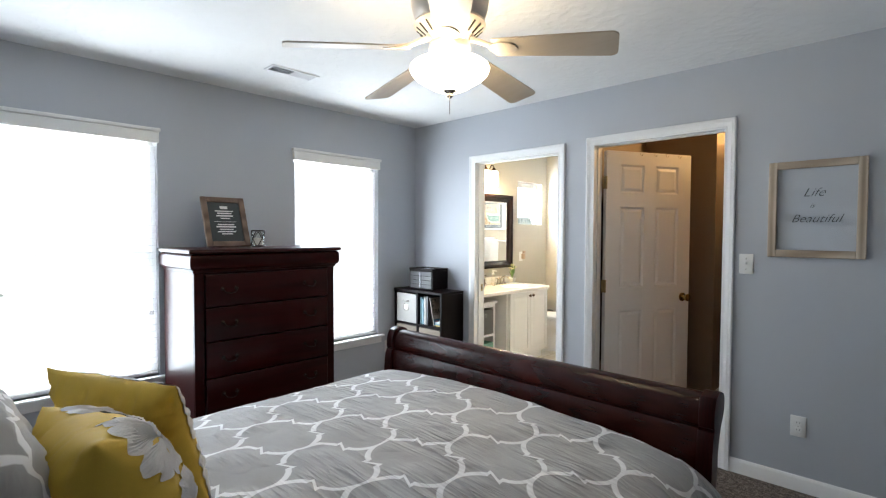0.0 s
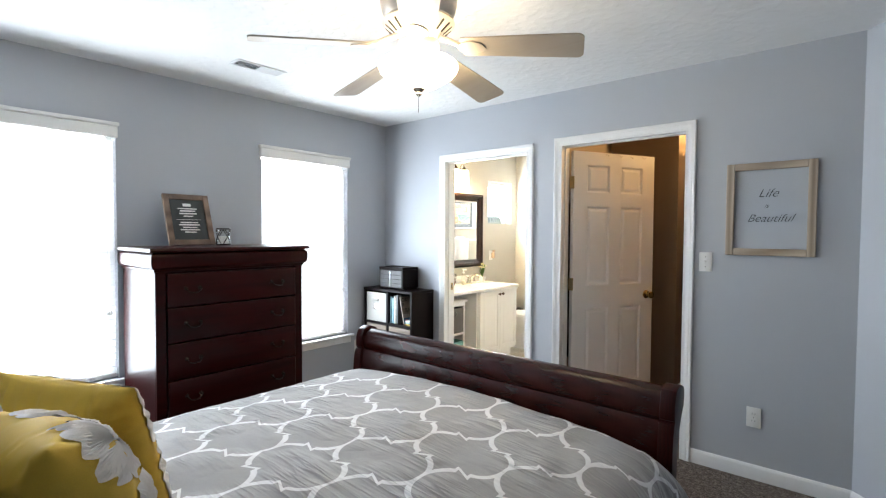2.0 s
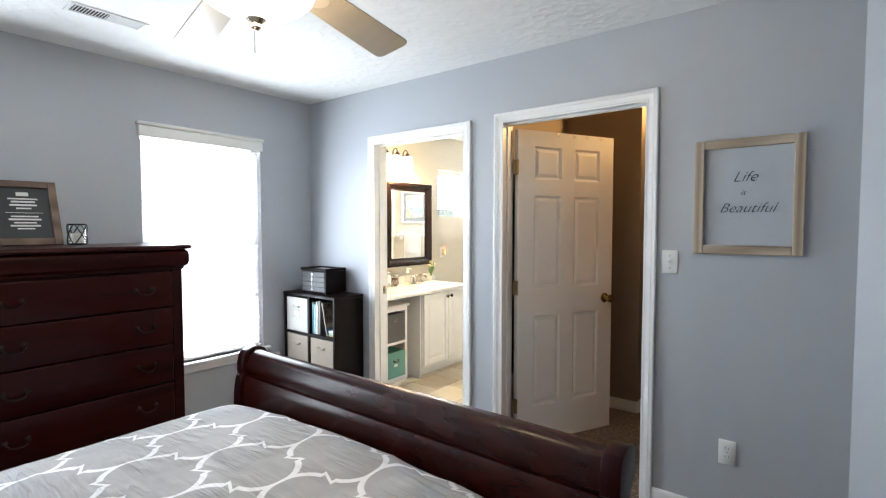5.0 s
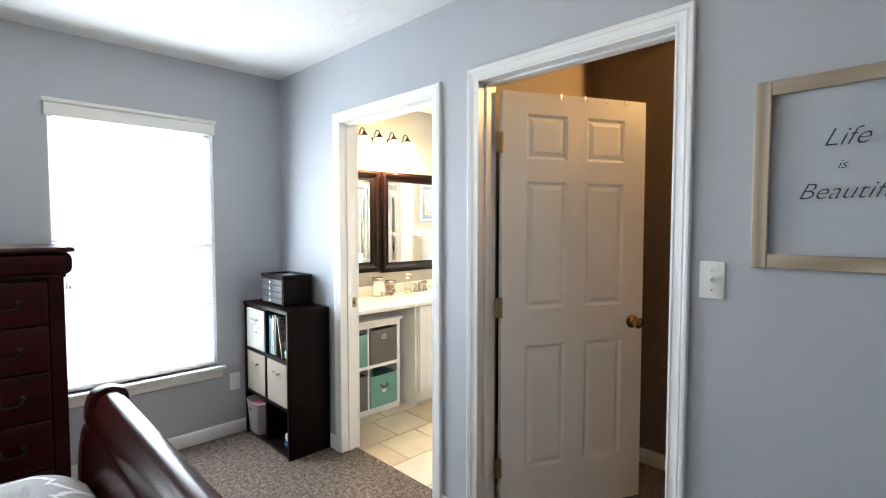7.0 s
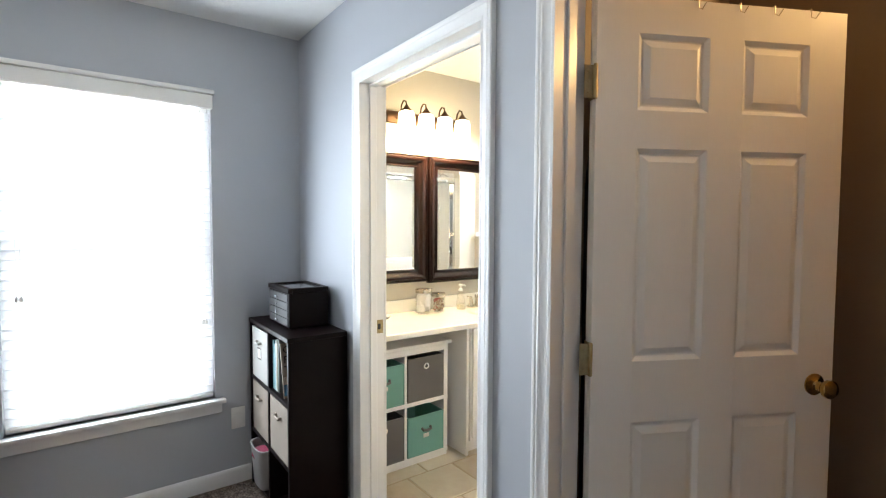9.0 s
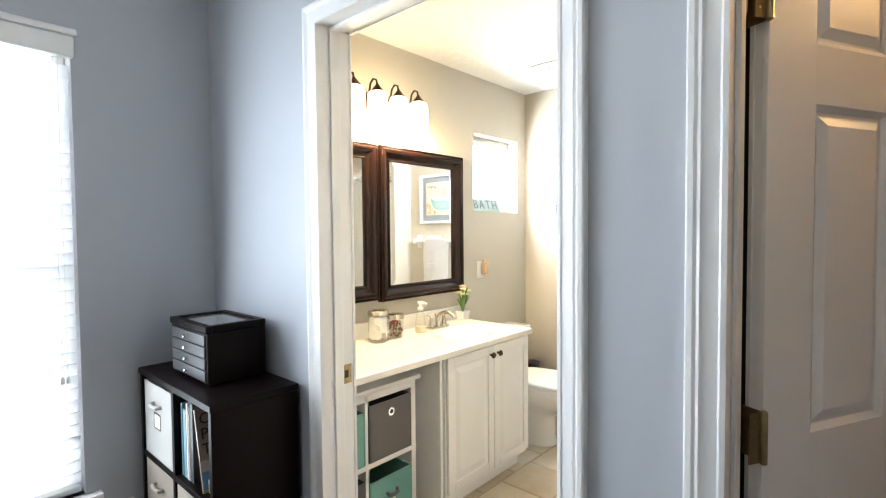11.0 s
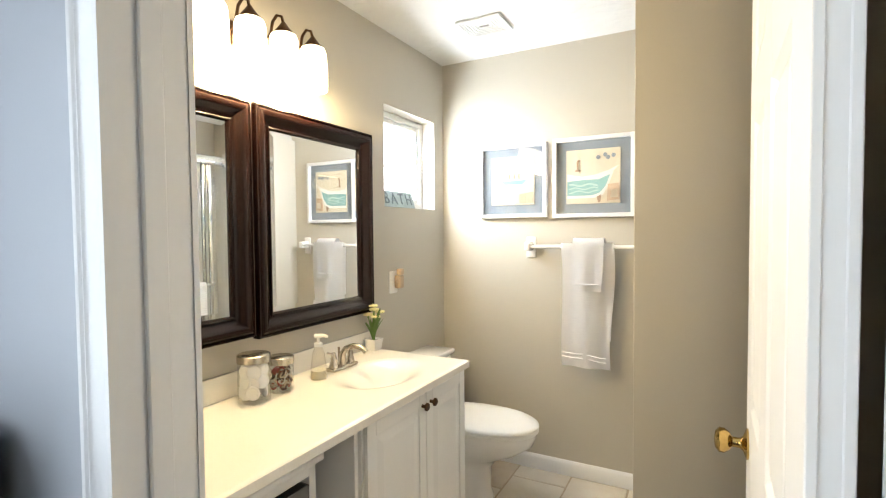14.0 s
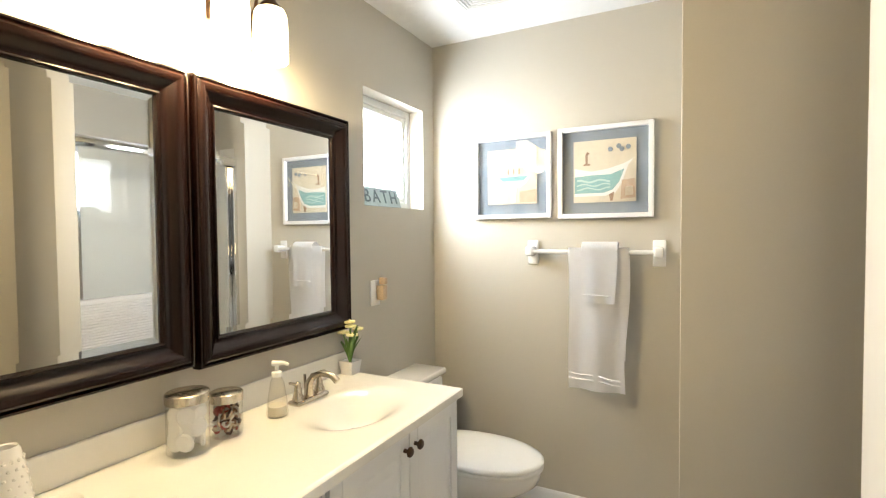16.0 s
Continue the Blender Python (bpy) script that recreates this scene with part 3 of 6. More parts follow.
blind(WIN2, "white slatted blind lowered over the window beside the dresser")

# ---- doors ----


def door_leaf(name, label, m, width, height=2.026, swing=1, handle=BRASS, hinge_at=(1.79, 1.03, 0.27)):
    """A six-panel door, built with its hinge edge at the origin and its width along x."""
    th = tagged(new(name), label, "door", kind="structure")
    th.matrix_basis = m
    t0, core = 0.035, 0.016
    st, mid = 0.124, 0.108
    rows = ((0.250, 0.842), (1.018, 1.615), (1.720, 1.928))
    cols = ((st, (width - mid) / 2), ((width + mid) / 2, width - st))
    bm = bmesh.new()
    box(bm, 0.002, -core / 2, 0.012, width - 0.002, core / 2, height - 0.002)
    for side in (-1, 1):
        lo, hi = sorted((side * core / 2, side * t0 / 2))
        zs = [0.010] + [v for r in rows for v in r] + [height]
        for x0, x1 in ((0, cols[0][0]), (cols[0][1], cols[1][0]), (cols[1][1], width)):
            box(bm, x0, lo, 0.010, x1, hi, height, 0.0012)
        for z0, z1 in zip(zs[::2], zs[1::2]):
            for x0, x1 in cols:
                box(bm, x0 - 0.001, lo, z0, x1 + 0.001, hi - 0.0004 if side > 0 else hi, z1)
    bm.transform(m)
    part("slab", bm, DOOR_PAINT, th, smooth=0)
    for side in (-1, 1):
        for z0, z1 in rows:
            for x0, x1 in cols:
                bm = bmesh.new()
                y0, y1, yt = side * core / 2, side * (core / 2 + 0.0075), side * (core / 2 + 0.0045)
                a = [(x0 + 0.012, z0 + 0.012), (x1 - 0.012, z0 + 0.012), (x1 - 0.012, z1 - 0.012), (x0 + 0.012, z1 - 0.012)]
                b = [(x0 + 0.036, z0 + 0.036), (x1 - 0.036, z0 + 0.036), (x1 - 0.036, z1 - 0.036), (x0 + 0.036, z1 - 0.036)]
                va = [bm.verts.new((x, y0 - side * 0.002, z)) for x, z in a]
                vb = [bm.verts.new((x, y1, z)) for x, z in b]
                for i in range(4):
                    bm.faces.new((va[i], va[(i + 1) % 4], vb[(i + 1) % 4], vb[i]))
                bm.faces.new(vb)
                # sloped sticking round the panel
                o = [(x0, z0), (x1, z0), (x1, z1), (x0, z1)]
                vo = [bm.verts.new((x, side * t0 / 2, z)) for x, z in o]
                vi = [bm.verts.new((x, y0 + side * 0.0006, z)) for x, z in a]
                for i in range(4):
                    bm.faces.new((vo[i], vo[(i + 1) % 4], vi[(i + 1) % 4], vi[i]))
                bm.transform(m)
                part("panel", bm, DOOR_PAINT, th, smooth=0)
    for side in (-1, 1):
        bm = bmesh.new()
        rot = Matrix.Rotation(radians(-90 * side), 4, "X")
        prof = [(0.0, 0.0), (0.033, 0.0), (0.033, 0.004), (0.016, 0.010), (0.011, 0.016), (0.011, 0.030), (0.020, 0.036), (0.027, 0.046), (0.027, 0.056), (0.018, 0.064), (0.0, 0.066)]
        lathe(bm, prof, (width - 0.065, side * t0 / 2, 0.925), 20, rot)
        bm.transform(m)
        part("doorknob", bm, handle, th, "polished brass door knob")
    part("latch_plate", (lambda b: (b.transform(m), b)[1])(block(width - 0.001, -0.012, 0.897, width + 0.0015, 0.012, 0.953)), BRASS_DULL, th)
    for z in hinge_at:
        bm = bmesh.new()
        lathe(bm, [(0.0, -0.002), (0.0045, -0.002), (0.0065, 0.0), (0.0065, 0.088), (0.0045, 0.092), (0.0, 0.092)], (-0.004, swing * (t0 / 2 + 0.004), z - 0.045), 10)
        box(bm, -0.0022, -t0 / 2 + 0.003, z - 0.044, -0.0002, t0 / 2 + 0.003, z + 0.044)
        sx = -0.034
        box(bm, sx, swing * (t0 / 2) - 0.001, z - 0.044, -0.004, swing * (t0 / 2) + 0.0012, z + 0.044)
        for k in (-0.028, 0.0, 0.028):
            lathe(bm, [(0.0, 0.0), (0.004, 0.0), (0.003, 0.0015), (0.0, 0.0015)], (-0.022, swing * (t0 / 2 + 0.001), z + k), 8, Matrix.Rotation(radians(-90 * swing), 4, "X"))
        bm.transform(m)
        part("hinge", bm, BRASS_DULL, th, "worn brass butt hinge")
    return th


closet_m = pose(-1.614, 3.428, 0.0, 0, 0, math.degrees(math.atan2(4.125 - 3.428, -1.255 + 1.614)))
door_leaf("door_1", "white six-panel closet door standing ajar with brass knob", closet_m, 0.785, swing=-1)
bath_m = pose(-1.954, 3.432, 0.0, 0, 0, 88.9)
door_leaf("door_2", "white six-panel bathroom door standing wide open", bath_m, 0.806, swing=-1)

# ---- bedroom: the sleigh bed ----
BX0, BX1 = -2.310, -0.478
FY = 2.010


def sleigh_outline(grow=0.0):
    """Side outline (y, z) of the footboard: an upright panel that rolls outward at the top."""
    front = [(0.080, 0.12), (0.080, 0.46), (0.078, 0.54), (0.074, 0.61), (0.069, 0.66), (0.064, 0.690), (0.058, 0.702), (0.047, 0.706), (0.047, 0.709), (0.054, 0.714), (0.057, 0.730), (0.055, 0.755), (0.047, 0.785), (0.033, 0.808)]
    back = [(0.036, 0.807), (0.047, 0.787), (0.048, 0.765), (0.040, 0.745), (0.024, 0.730), (0.004, 0.706), (-0.014, 0.672), (-0.030, 0.61), (-0.040, 0.52), (-0.045, 0.40), (-0.045, 0.12)]
    pts = [(FY - y - grow, z + (grow if z > 0.75 else 0.0)) for y, z in front]
    pts += [(FY - 0.010, 0.8205 + grow), (FY + 0.015, 0.820 + grow)]
    pts += [(FY + y + grow, z + (grow if z > 0.75 else 0.0)) for y, z in back]
    return pts


bed = thing("sleigh_bed", ((BX0 + BX1) / 2, 1.0, 0), "dark cherry wood sleigh bed with rolled footboard", "bed")
foot = part("footboard", prism(bmesh.new(), sleigh_outline(), "x", BX0 + 0.05, BX1 - 0.05), CHERRY, bed, smooth=35)
for x0, x1 in ((BX0, BX0 + 0.055), (BX1 - 0.055, BX1)):
    bm = prism(bmesh.new(), sleigh_outline(0.013), "x", x0, x1)
    es = [e for e in bm.edges if abs(e.verts[0].co.x - e.verts[1].co.x) < 1e-5]
    bmesh.ops.bevel(bm, geom=es, offset=0.006, segments=2, profile=0.5, affect="EDGES", clamp_overlap=True)
    part("post", bm, CHERRY_V, bed, smooth=35)
    part("foot", block(x0 - 0.004, FY - 0.10, 0.0, x1 + 0.004, FY - 0.015, 0.12, 0.008, 2), CHERRY_V, bed)
for x0 in (BX0 + 0.012, BX1 - 0.042):
    part("side_rail", block(x0, -0.17, 0.18, x0 + 0.030, FY - 0.08, 0.40, 0.004), CHERRY_V, bed)
hp = [(-0.23, 0.0), (-0.23, 0.80), (-0.26, 1.00), (-0.32, 1.12), (-0.385, 1.15), (-0.43, 1.12), (-0.42, 1.07), (-0.36, 1.06), (-0.31, 0.98), (-0.28, 0.80), (-0.28, 0.0)]
part("headboard", prism(bmesh.new(), hp, "x", BX0, BX1), CHERRY, bed, smooth=35)
single("mattress", block(BX0 + 0.10, -0.21, 0.30, BX1 - 0.10, FY - 0.10, 0.58, 0.05, 3), PAPER, (-1.44, 0.9, 0.30), "white mattress under the comforter", "mattress")


def comforter():
    """A puffy quilt: a grid laid over the mattress that rolls down on both sides and at the foot."""
    nu, nv = 120, 130
    x0, x1, y0, y1 = -2.13, -0.605, 0.02, 1.915
    w = x1 - x0
    over = 0.36
    total = w + 2 * over
    bm = bmesh.new()
    uvl = bm.loops.layers.uv.new("UVMap")
    grid = []
    for i in range(nu + 1):
        s = -over + total * i / nu
        col = []
        for j in range(nv + 1):
            y = y0 + (y1 - y0) * j / nv
            fold = 0.5 * noise.noise(Vector((s * 2.2, y * 2.6, 1.0))) + 0.35 * noise.noise(Vector((s * 5.0 + y * 3.0, y * 6.0 - s * 4.0, 4.0)))
            crease = 1.0 - abs(noise.noise(Vector((s * 3.0 + y * 7.0, y * 2.0 - s * 2.0, 9.0))))
            puff = 0.011 * fold + 0.007 * crease ** 6
            puff *= 1.0 if s > 0.15 else max(0.25, 0.25 + 5.0 * s)
            cx = min(max(s, 0.0), w)
            dome = 0.050 * math.sin(math.pi * min(1.0, max(0.0, (cx + 0.02) / (w + 0.04)))) ** 0.7
            end = max(0.0, (y - (y1 - 0.16)) / 0.16)
            lowfoot = -0.070 * end ** 2.2 - 0.015 * end * max(0.0, (s - 0.6 * w) / w)
            r = 0.10 if s < 0 else 0.165
            if s < 0 or s > w:
                d = -s if s < 0 else s - w
                sign = -1 if s < 0 else 1
                arc = r * math.pi / 2
                if d < arc:
                    a = d / r
                    px, pz = r * math.sin(a), -r * (1 - math.cos(a))
                else:
                    px, pz = r + 0.018 * math.sin(y * 17 + 2 * sign) * min(1.0, (d - arc) * 5), -r - (d - arc)
                x = (x0 if s < 0 else x1) + sign * (px + puff * 0.9)
                z = 0.632 + pz + puff * (1 if d < arc else 0.2)
            else:
                x, z = x0 + s, 0.632 + dome + puff
            flare = end * (0.03 if s > w * 0.9 else 0.0)
            col.append((bm.verts.new((x + flare, y + 0.02 * fold * (1 if j == nv else 0), z + lowfoot)), s, y))
        grid.append(col)
    for i in range(nu):
        for j in range(nv):
            q = (grid[i][j], grid[i + 1][j], grid[i + 1][j + 1], grid[i][j + 1])
            f = bm.faces.new([c[0] for c in q])
            for lp, c in zip(f.loops, q):
                lp[uvl].uv = ((c[1] + x0 + 1.30) / 0.333, (c[2] - 1.504) / 0.42)
    rim = [e for e in bm.edges if e.is_boundary]
    ext = bmesh.ops.extrude_edge_only(bm, edges=rim)["geom"]
    for v in [g for g in ext if isinstance(g, bmesh.types.BMVert)]:
        v.co.z -= 0.035
        v.co.x += 0.03 if v.co.x < -1.3 else -0.03
        v.co.y += 0.0 if v.co.y < 1.0 else -0.02
    return bm


single("comforter", comforter(), COMFORTER, (-1.3, 1.0, 0.63), "grey comforter with white quatrefoil trellis print, lightly wrinkled", "comforter", smooth=0).data.polygons.foreach_set("use_smooth", [True] * len(bpy.data.meshes["comforter"].polygons))


def swell(u, v, t, seed, side):
    """How far a cushion's face stands off its middle plane."""
    e = max(0.0, (1 - abs(u) ** 2.6) * (1 - abs(v) ** 2.6)) ** 0.62
    gather = 0.011 * e * (1 - e) * (noise.noise(Vector((u * 11, v * 2, seed))) * abs(v) ** 2 + noise.noise(Vector((u * 2, v * 11, seed + 3))) * abs(u) ** 2) * 6
    return gather + e * t / 2 * (1 + 0.10 * noise.noise(Vector((u * 2.5, v * 2.5, seed + side)))) + 0.010 * e * noise.noise(Vector((u * 7, v * 7 + u * 4, seed)))


def pillow_bm(w, h, t, m, seed=0.0):
    """A stuffed cushion in its own plane (x, z), thick along y, with pinched edges and creases."""
    bm = bmesh.new()
    uvl = bm.loops.layers.uv.new("UVMap")
    n = 44
    sides = []
    for side in (-1, 1):
        g = []
        for i in range(n + 1):
            row = []
            for j in range(n + 1):
                u, v = 2 * i / n - 1, 2 * j / n - 1
                bulge = swell(u, v, t, seed, side)
                pull = 1 - 0.055 * (1 - u * u) * abs(v) ** 3
                pull2 = 1 - 0.055 * (1 - v * v) * abs(u) ** 3
                row.append((bm.verts.new((u * w / 2 * pull2, side * bulge, v * h / 2 * pull)), u, v))
            g.append(row)
        for i in range(n):
            for j in range(n):
                q = (g[i][j], g[i + 1][j], g[i + 1][j + 1], g[i][j + 1])
                f = bm.faces.new([c[0] for c in q])
                for lp, c in zip(f.loops, q):
                    lp[uvl].uv = (c[1] * w / 2 / 0.333 + 0.2, c[2] * h / 2 / 0.42)
        sides.append(g)
    bmesh.ops.remove_doubles(bm, verts=bm.verts, dist=0.0004)
    bm.transform(m)
    return bm


def flower_bm(m, r, w, h, t, cx, cz, side, seed, turn=0.3):
    """A flat flower of gathered cloth sewn on the cushion's face, with fine pleats along each petal."""
    bm = bmesh.new()
    for k in range(5):
        a = 2 * math.pi * k / 5 + turn
        rows = []
        for q in range(29):
            off = q / 14.0 - 1.0
            ln = r * (0.74 + 0.26 * math.sqrt(max(0.0, 1 - off * off))) * (1 - 0.10 * math.exp(-(off * 6) ** 2))
            row = []
            for s in range(8):
                f = s / 7
                ang = a + off * 0.66 * min(1.0, 0.35 + f)
                rad = r * 0.04 + (ln - r * 0.04) * f
                u, v = 2 * (cx + rad * math.cos(ang)) / w, 2 * (cz + rad * math.sin(ang)) / h
                u, v = max(-0.985, min(0.985, u)), max(-0.985, min(0.985, v))
                lift = 0.0035 + 0.0045 * (q % 2) * math.sin(math.pi * f) + 0.0012 * (k % 2) + 0.003 * noise.noise(Vector((off * 3, f * 3, k + seed)))
                pull = 1 - 0.055 * (1 - u * u) * abs(v) ** 3
                pull2 = 1 - 0.055 * (1 - v * v) * abs(u) ** 3
                row.append(bm.verts.new((u * w / 2 * pull2, side * (swell(u, v, t, seed, side) + lift), v * h / 2 * pull)))
            rows.append(row)
        for x, y in zip(rows, rows[1:]):
            for s in range(7):
                bm.faces.new((x[s], x[s + 1], y[s + 1], y[s]))
    bm.transform(m)
    return bm


PIL = "pillows on the bed"
p1 = pose(-1.547, 0.384, 0.836, 16.5, 0, 24)
cush = thing("throw_pillow", (-1.555, 0.385, 0.66), "mustard yellow throw pillow with pale grey flower applique", "pillow", PIL)
part("cushion", pillow_bm(0.49, 0.41, 0.160, p1, seed=2.0), YELLOW, cush, smooth=0)
for cx, cz in ((0.185, 0.11), (0.185, -0.10), (0.02, 0.12), (0.0, -0.07), (-0.13, 0.10)):
    part("flower", flower_bm(p1, 0.100, 0.49, 0.41, 0.160, cx, cz, 1, 2.0, cx * 9), PETAL, cush, "pale grey gathered ribbon flower", 0)
p2 = pose(-1.215, 0.272, 0.842, 22, -3, 4)
cush2 = thing("throw_pillow", (-1.235, 0.275, 0.66), "plump mustard yellow throw pillow with pale flower applique", "pillow", PIL)
part("cushion", pillow_bm(0.40, 0.40, 0.26, p2, seed=5.0), YELLOW, cush2, smooth=0)
for cx, cz in ((0.095, 0.100), (-0.105, 0.105), (0.105, -0.090), (-0.085, -0.100)):
    part("flower", flower_bm(p2, 0.098, 0.40, 0.40, 0.26, cx, cz, 1, 5.0, cx * 9), PETAL, cush2, "pale grey gathered ribbon flower", 0)
p3 = pose(-1.33, 0.055, 0.945, 22, 0, 4)
single("pillow_sham", pillow_bm(0.70, 0.52, 0.22, p3, seed=8.0), COMFORTER, (-1.32, 0.06, 0.64), "grey trellis-print pillow sham leaning on the headboard", "pillow", PIL, 0)
p4 = pose(-0.97, 0.06, 0.735, 50, 6, -6)
single("pillow_sham", pillow_bm(0.62, 0.46, 0.20, p4, seed=11.0), COMFORTER, (-0.88, 0.10, 0.62), "grey trellis-print pillow sham lying in front", "pillow", PIL, 0)
for o in bpy.data.objects:
    if o.type == "MESH" and o.name.split(".")[0] in ("cushion", "pillow_sham"):
        o.data.polygons.foreach_set("use_smooth", [True] * len(o.data.polygons))

# ---- bedroom: the chest of drawers ----
chest = thing("chest_of_drawers", (-3.19, 1.505, 0), "tall dark cherry chest of drawers with dark bail pulls", "dresser")
CF = -2.935
bm = bmesh.new()
box(bm, -3.47, 1.038, 0.09, CF - 0.016, 1.974, 1.205, 0.004)
part("body", bm, CHERRY_V, chest)
for y0, y1 in ((1.038, 1.094), (1.918, 1.974)):
    part("stile", block(CF - 0.018, y0, 0.09, CF, y1, 1.185, 0.003), CHERRY_V, chest)
part("plinth", block(-3.46, 1.028, 0.0, CF + 0.012, 1.984, 0.10, 0.006, 2), CHERRY_V, chest)


def mitred_ring(prof, x0, x1, y0, y1):
    """A moulding of (outset, height) round the front and both sides of a box."""
    bm = bmesh.new()
    rows = [[bm.verts.new(p) for p in ((x0, y0 - d, z), (x1 + d, y0 - d, z), (x1 + d, y1 + d, z), (x0, y1 + d, z))] for d, z in prof]
    for a, b in zip(rows, rows[1:]):
        for i in range(3):
            bm.faces.new((a[i], a[i + 1], b[i + 1], b[i]))
        bm.faces.new((a[3], a[0], b[0], b[3]))
    bm.faces.new(rows[0])
    bm.faces.new(rows[-1])
    return bm


part("crown", mitred_ring([(0.002, 1.180), (0.008, 1.184), (0.008, 1.194), (0.014, 1.198), (0.024, 1.208), (0.028, 1.226), (0.028, 1.262), (0.024, 1.278), (0.014, 1.288), (0.012, 1.290)], -3.47, CF, 1.038, 1.974), CHERRY_V, chest, smooth=25)
part("top", mitred_ring([(0.012, 1.290), (0.034, 1.294), (0.038, 1.302), (0.034, 1.313), (0.028, 1.316)], -3.47, CF, 1.038, 1.974), CHERRY_V, chest, smooth=25)
ZD = [0.115, 0.335, 0.555, 0.770, 0.975, 1.172]
for z0, z1 in zip(ZD, ZD[1:]):
    d = part("drawer", block(CF - 0.016, 1.098, z0 + 0.003, CF + 0.012, 1.914, z1 - 0.003, 0.006, 3), CHERRY_V, chest)
    for yy in (1.235, 1.775):
        bm = bmesh.new()
        zc = (z0 + z1) / 2 + 0.008
        for k in (-1, 1):
            lathe(bm, [(0.0, 0.0), (0.012, 0.0), (0.012, 0.003), (0.006, 0.006), (0.005, 0.016), (0.0, 0.018)], (CF + 0.012, yy + k * 0.040, zc), 10, Matrix.Rotation(radians(90), 4, "Y"))
        tube(bm, [(CF + 0.026, yy - 0.046, zc + 0.004), (CF + 0.029, yy - 0.040, zc - 0.006), (CF + 0.032, yy - 0.026, zc - 0.022), (CF + 0.033, yy, zc - 0.026), (CF + 0.032, yy + 0.026, zc - 0.022), (CF + 0.029, yy + 0.040, zc - 0.006), (CF + 0.026, yy + 0.046, zc + 0.004)], 0.0042, 6)
        part("pull", bm, DARK_METAL, d, "dark metal bail pull")

# ---- on the chest ----
BROWN_FRAME = wood("brown_photo_wood", (0.10, 0.06, 0.04), (0.20, 0.13, 0.09), 0.5, 0.1, along=2)
fm = pose(-3.255, 1.372, 1.319, -20, 0, 90) @ pose(0, 0, 0, 0, 0, 0)
pf = thing("picture_frame", (-3.275, 1.372, 1.318), "brown wooden frame with chalkboard verse standing on the chest", "picture frame")
fw, fh, ft = 0.285, 0.350, 0.036
bm = bmesh.new()
for a in ((-fw / 2, 0, 0, -fw / 2 + ft, 0.018, fh), (fw / 2 - ft, 0, 0, fw / 2, 0.018, fh), (-fw / 2 + ft, 0, 0, fw / 2 - ft, 0.018, ft), (-fw / 2 + ft, 0, fh - ft, fw / 2 - ft, 0.018, fh)):
    box(bm, a[0], -a[4], a[2], a[3], a[1], a[5], 0.002)
bm.transform(fm)
part("moulding", bm, BROWN_FRAME, pf)
bm = block(-fw / 2 + ft, -0.008, ft, fw / 2 - ft, -0.004, fh - ft)
bm.transform(fm)
part("board", bm, SLATE, pf)
lines = [(0.278, 0.050, 0.020), (0.252, 0.120, 0.007), (0.236, 0.095, 0.009), (0.218, 0.110, 0.009), (0.200, 0.060, 0.007), (0.176, 0.150, 0.002), (0.156, 0.110, 0.007), (0.140, 0.130, 0.009), (0.122, 0.090, 0.007), (0.106, 0.120, 0.008), (0.090, 0.070, 0.007)]
for z, w2, hh in lines:
    bm = block(-w2 / 2, -0.0092, z - hh / 2, w2 / 2, -0.0078, z + hh / 2)
    bm.transform(fm)
    part("writing", bm, PAPER, pf, "white chalk lettering")
bm = bmesh.new()
tube(bm, [(0, 0.010, 0.24), (0, 0.085, 0.044)], 0.012, 6)
bm.transform(fm)
part("easel_back", bm, BLACK, pf)

can = thing("candle_holder", (-3.29, 1.588, 1.317), "glass candle holder in a dark crossed metal cage", "candle holder")
CX, CY, CZ = -3.29, 1.588, 1.317
part("glass", lathe(bmesh.new(), [(0.0, 0.004), (0.040, 0.004), (0.042, 0.010), (0.042, 0.112), (0.039, 0.112), (0.039, 0.012), (0.0, 0.010)], (CX, CY, CZ), 24), THIN, can)
for z in (0.004, 0.112):
    part("ring", lathe(bmesh.new(), [(0.041, z - 0.004), (0.045, z - 0.004), (0.045, z + 0.004), (0.041, z + 0.004), (0.041, z - 0.004)], (CX, CY, CZ), 24), DARK_METAL, can)
for k in range(4):
    a0 = k * math.pi / 2 + 0.2
    for s in (-1, 1):
        pts = [(CX + 0.0445 * math.cos(a0 + s * (f - 0.5) * 1.4), CY + 0.0445 * math.sin(a0 + s * (f - 0.5) * 1.4), CZ + 0.006 + 0.104 * f) for f in (0, 0.2, 0.4, 0.6, 0.8, 1)]
        part("cross_bar", tube(bmesh.new(), pts, 0.003, 5), DARK_METAL, can)
part("candle", lathe(bmesh.new(), [(0.0, 0.011), (0.034, 0.011), (0.034, 0.060), (0.030, 0.063), (0.0, 0.061)], (CX, CY, CZ), 20), MARBLE, can)

# ---- the cube shelf in the corner ----
SX0, SX1, SY0, SY1 = -3.478, -2.862, 3.000, 3.280
shelf = thing("cube_shelf", (-3.17, 3.14, 0), "dark espresso cube shelf holding bins and books", "shelf")
T = 0.020
part("side_panel", block(SX0, SY0, 0, SX0 + T, SY1, 0.880, 0.0015), ESPRESSO, shelf)
part("side_panel", block(SX1 - T, SY0, 0, SX1, SY1, 0.880, 0.0015), ESPRESSO, shelf)
part("top", block(SX0 - 0.004, SY0 - 0.004, 0.880, SX1 + 0.004, SY1, 0.902, 0.002), ESPRESSO, shelf)
MX = (SX0 + SX1) / 2
part("divider", block(MX - T / 2, SY0 + 0.003, 0.03, MX + T / 2, SY1 - 0.008, 0.880, 0.001), ESPRESSO, shelf)
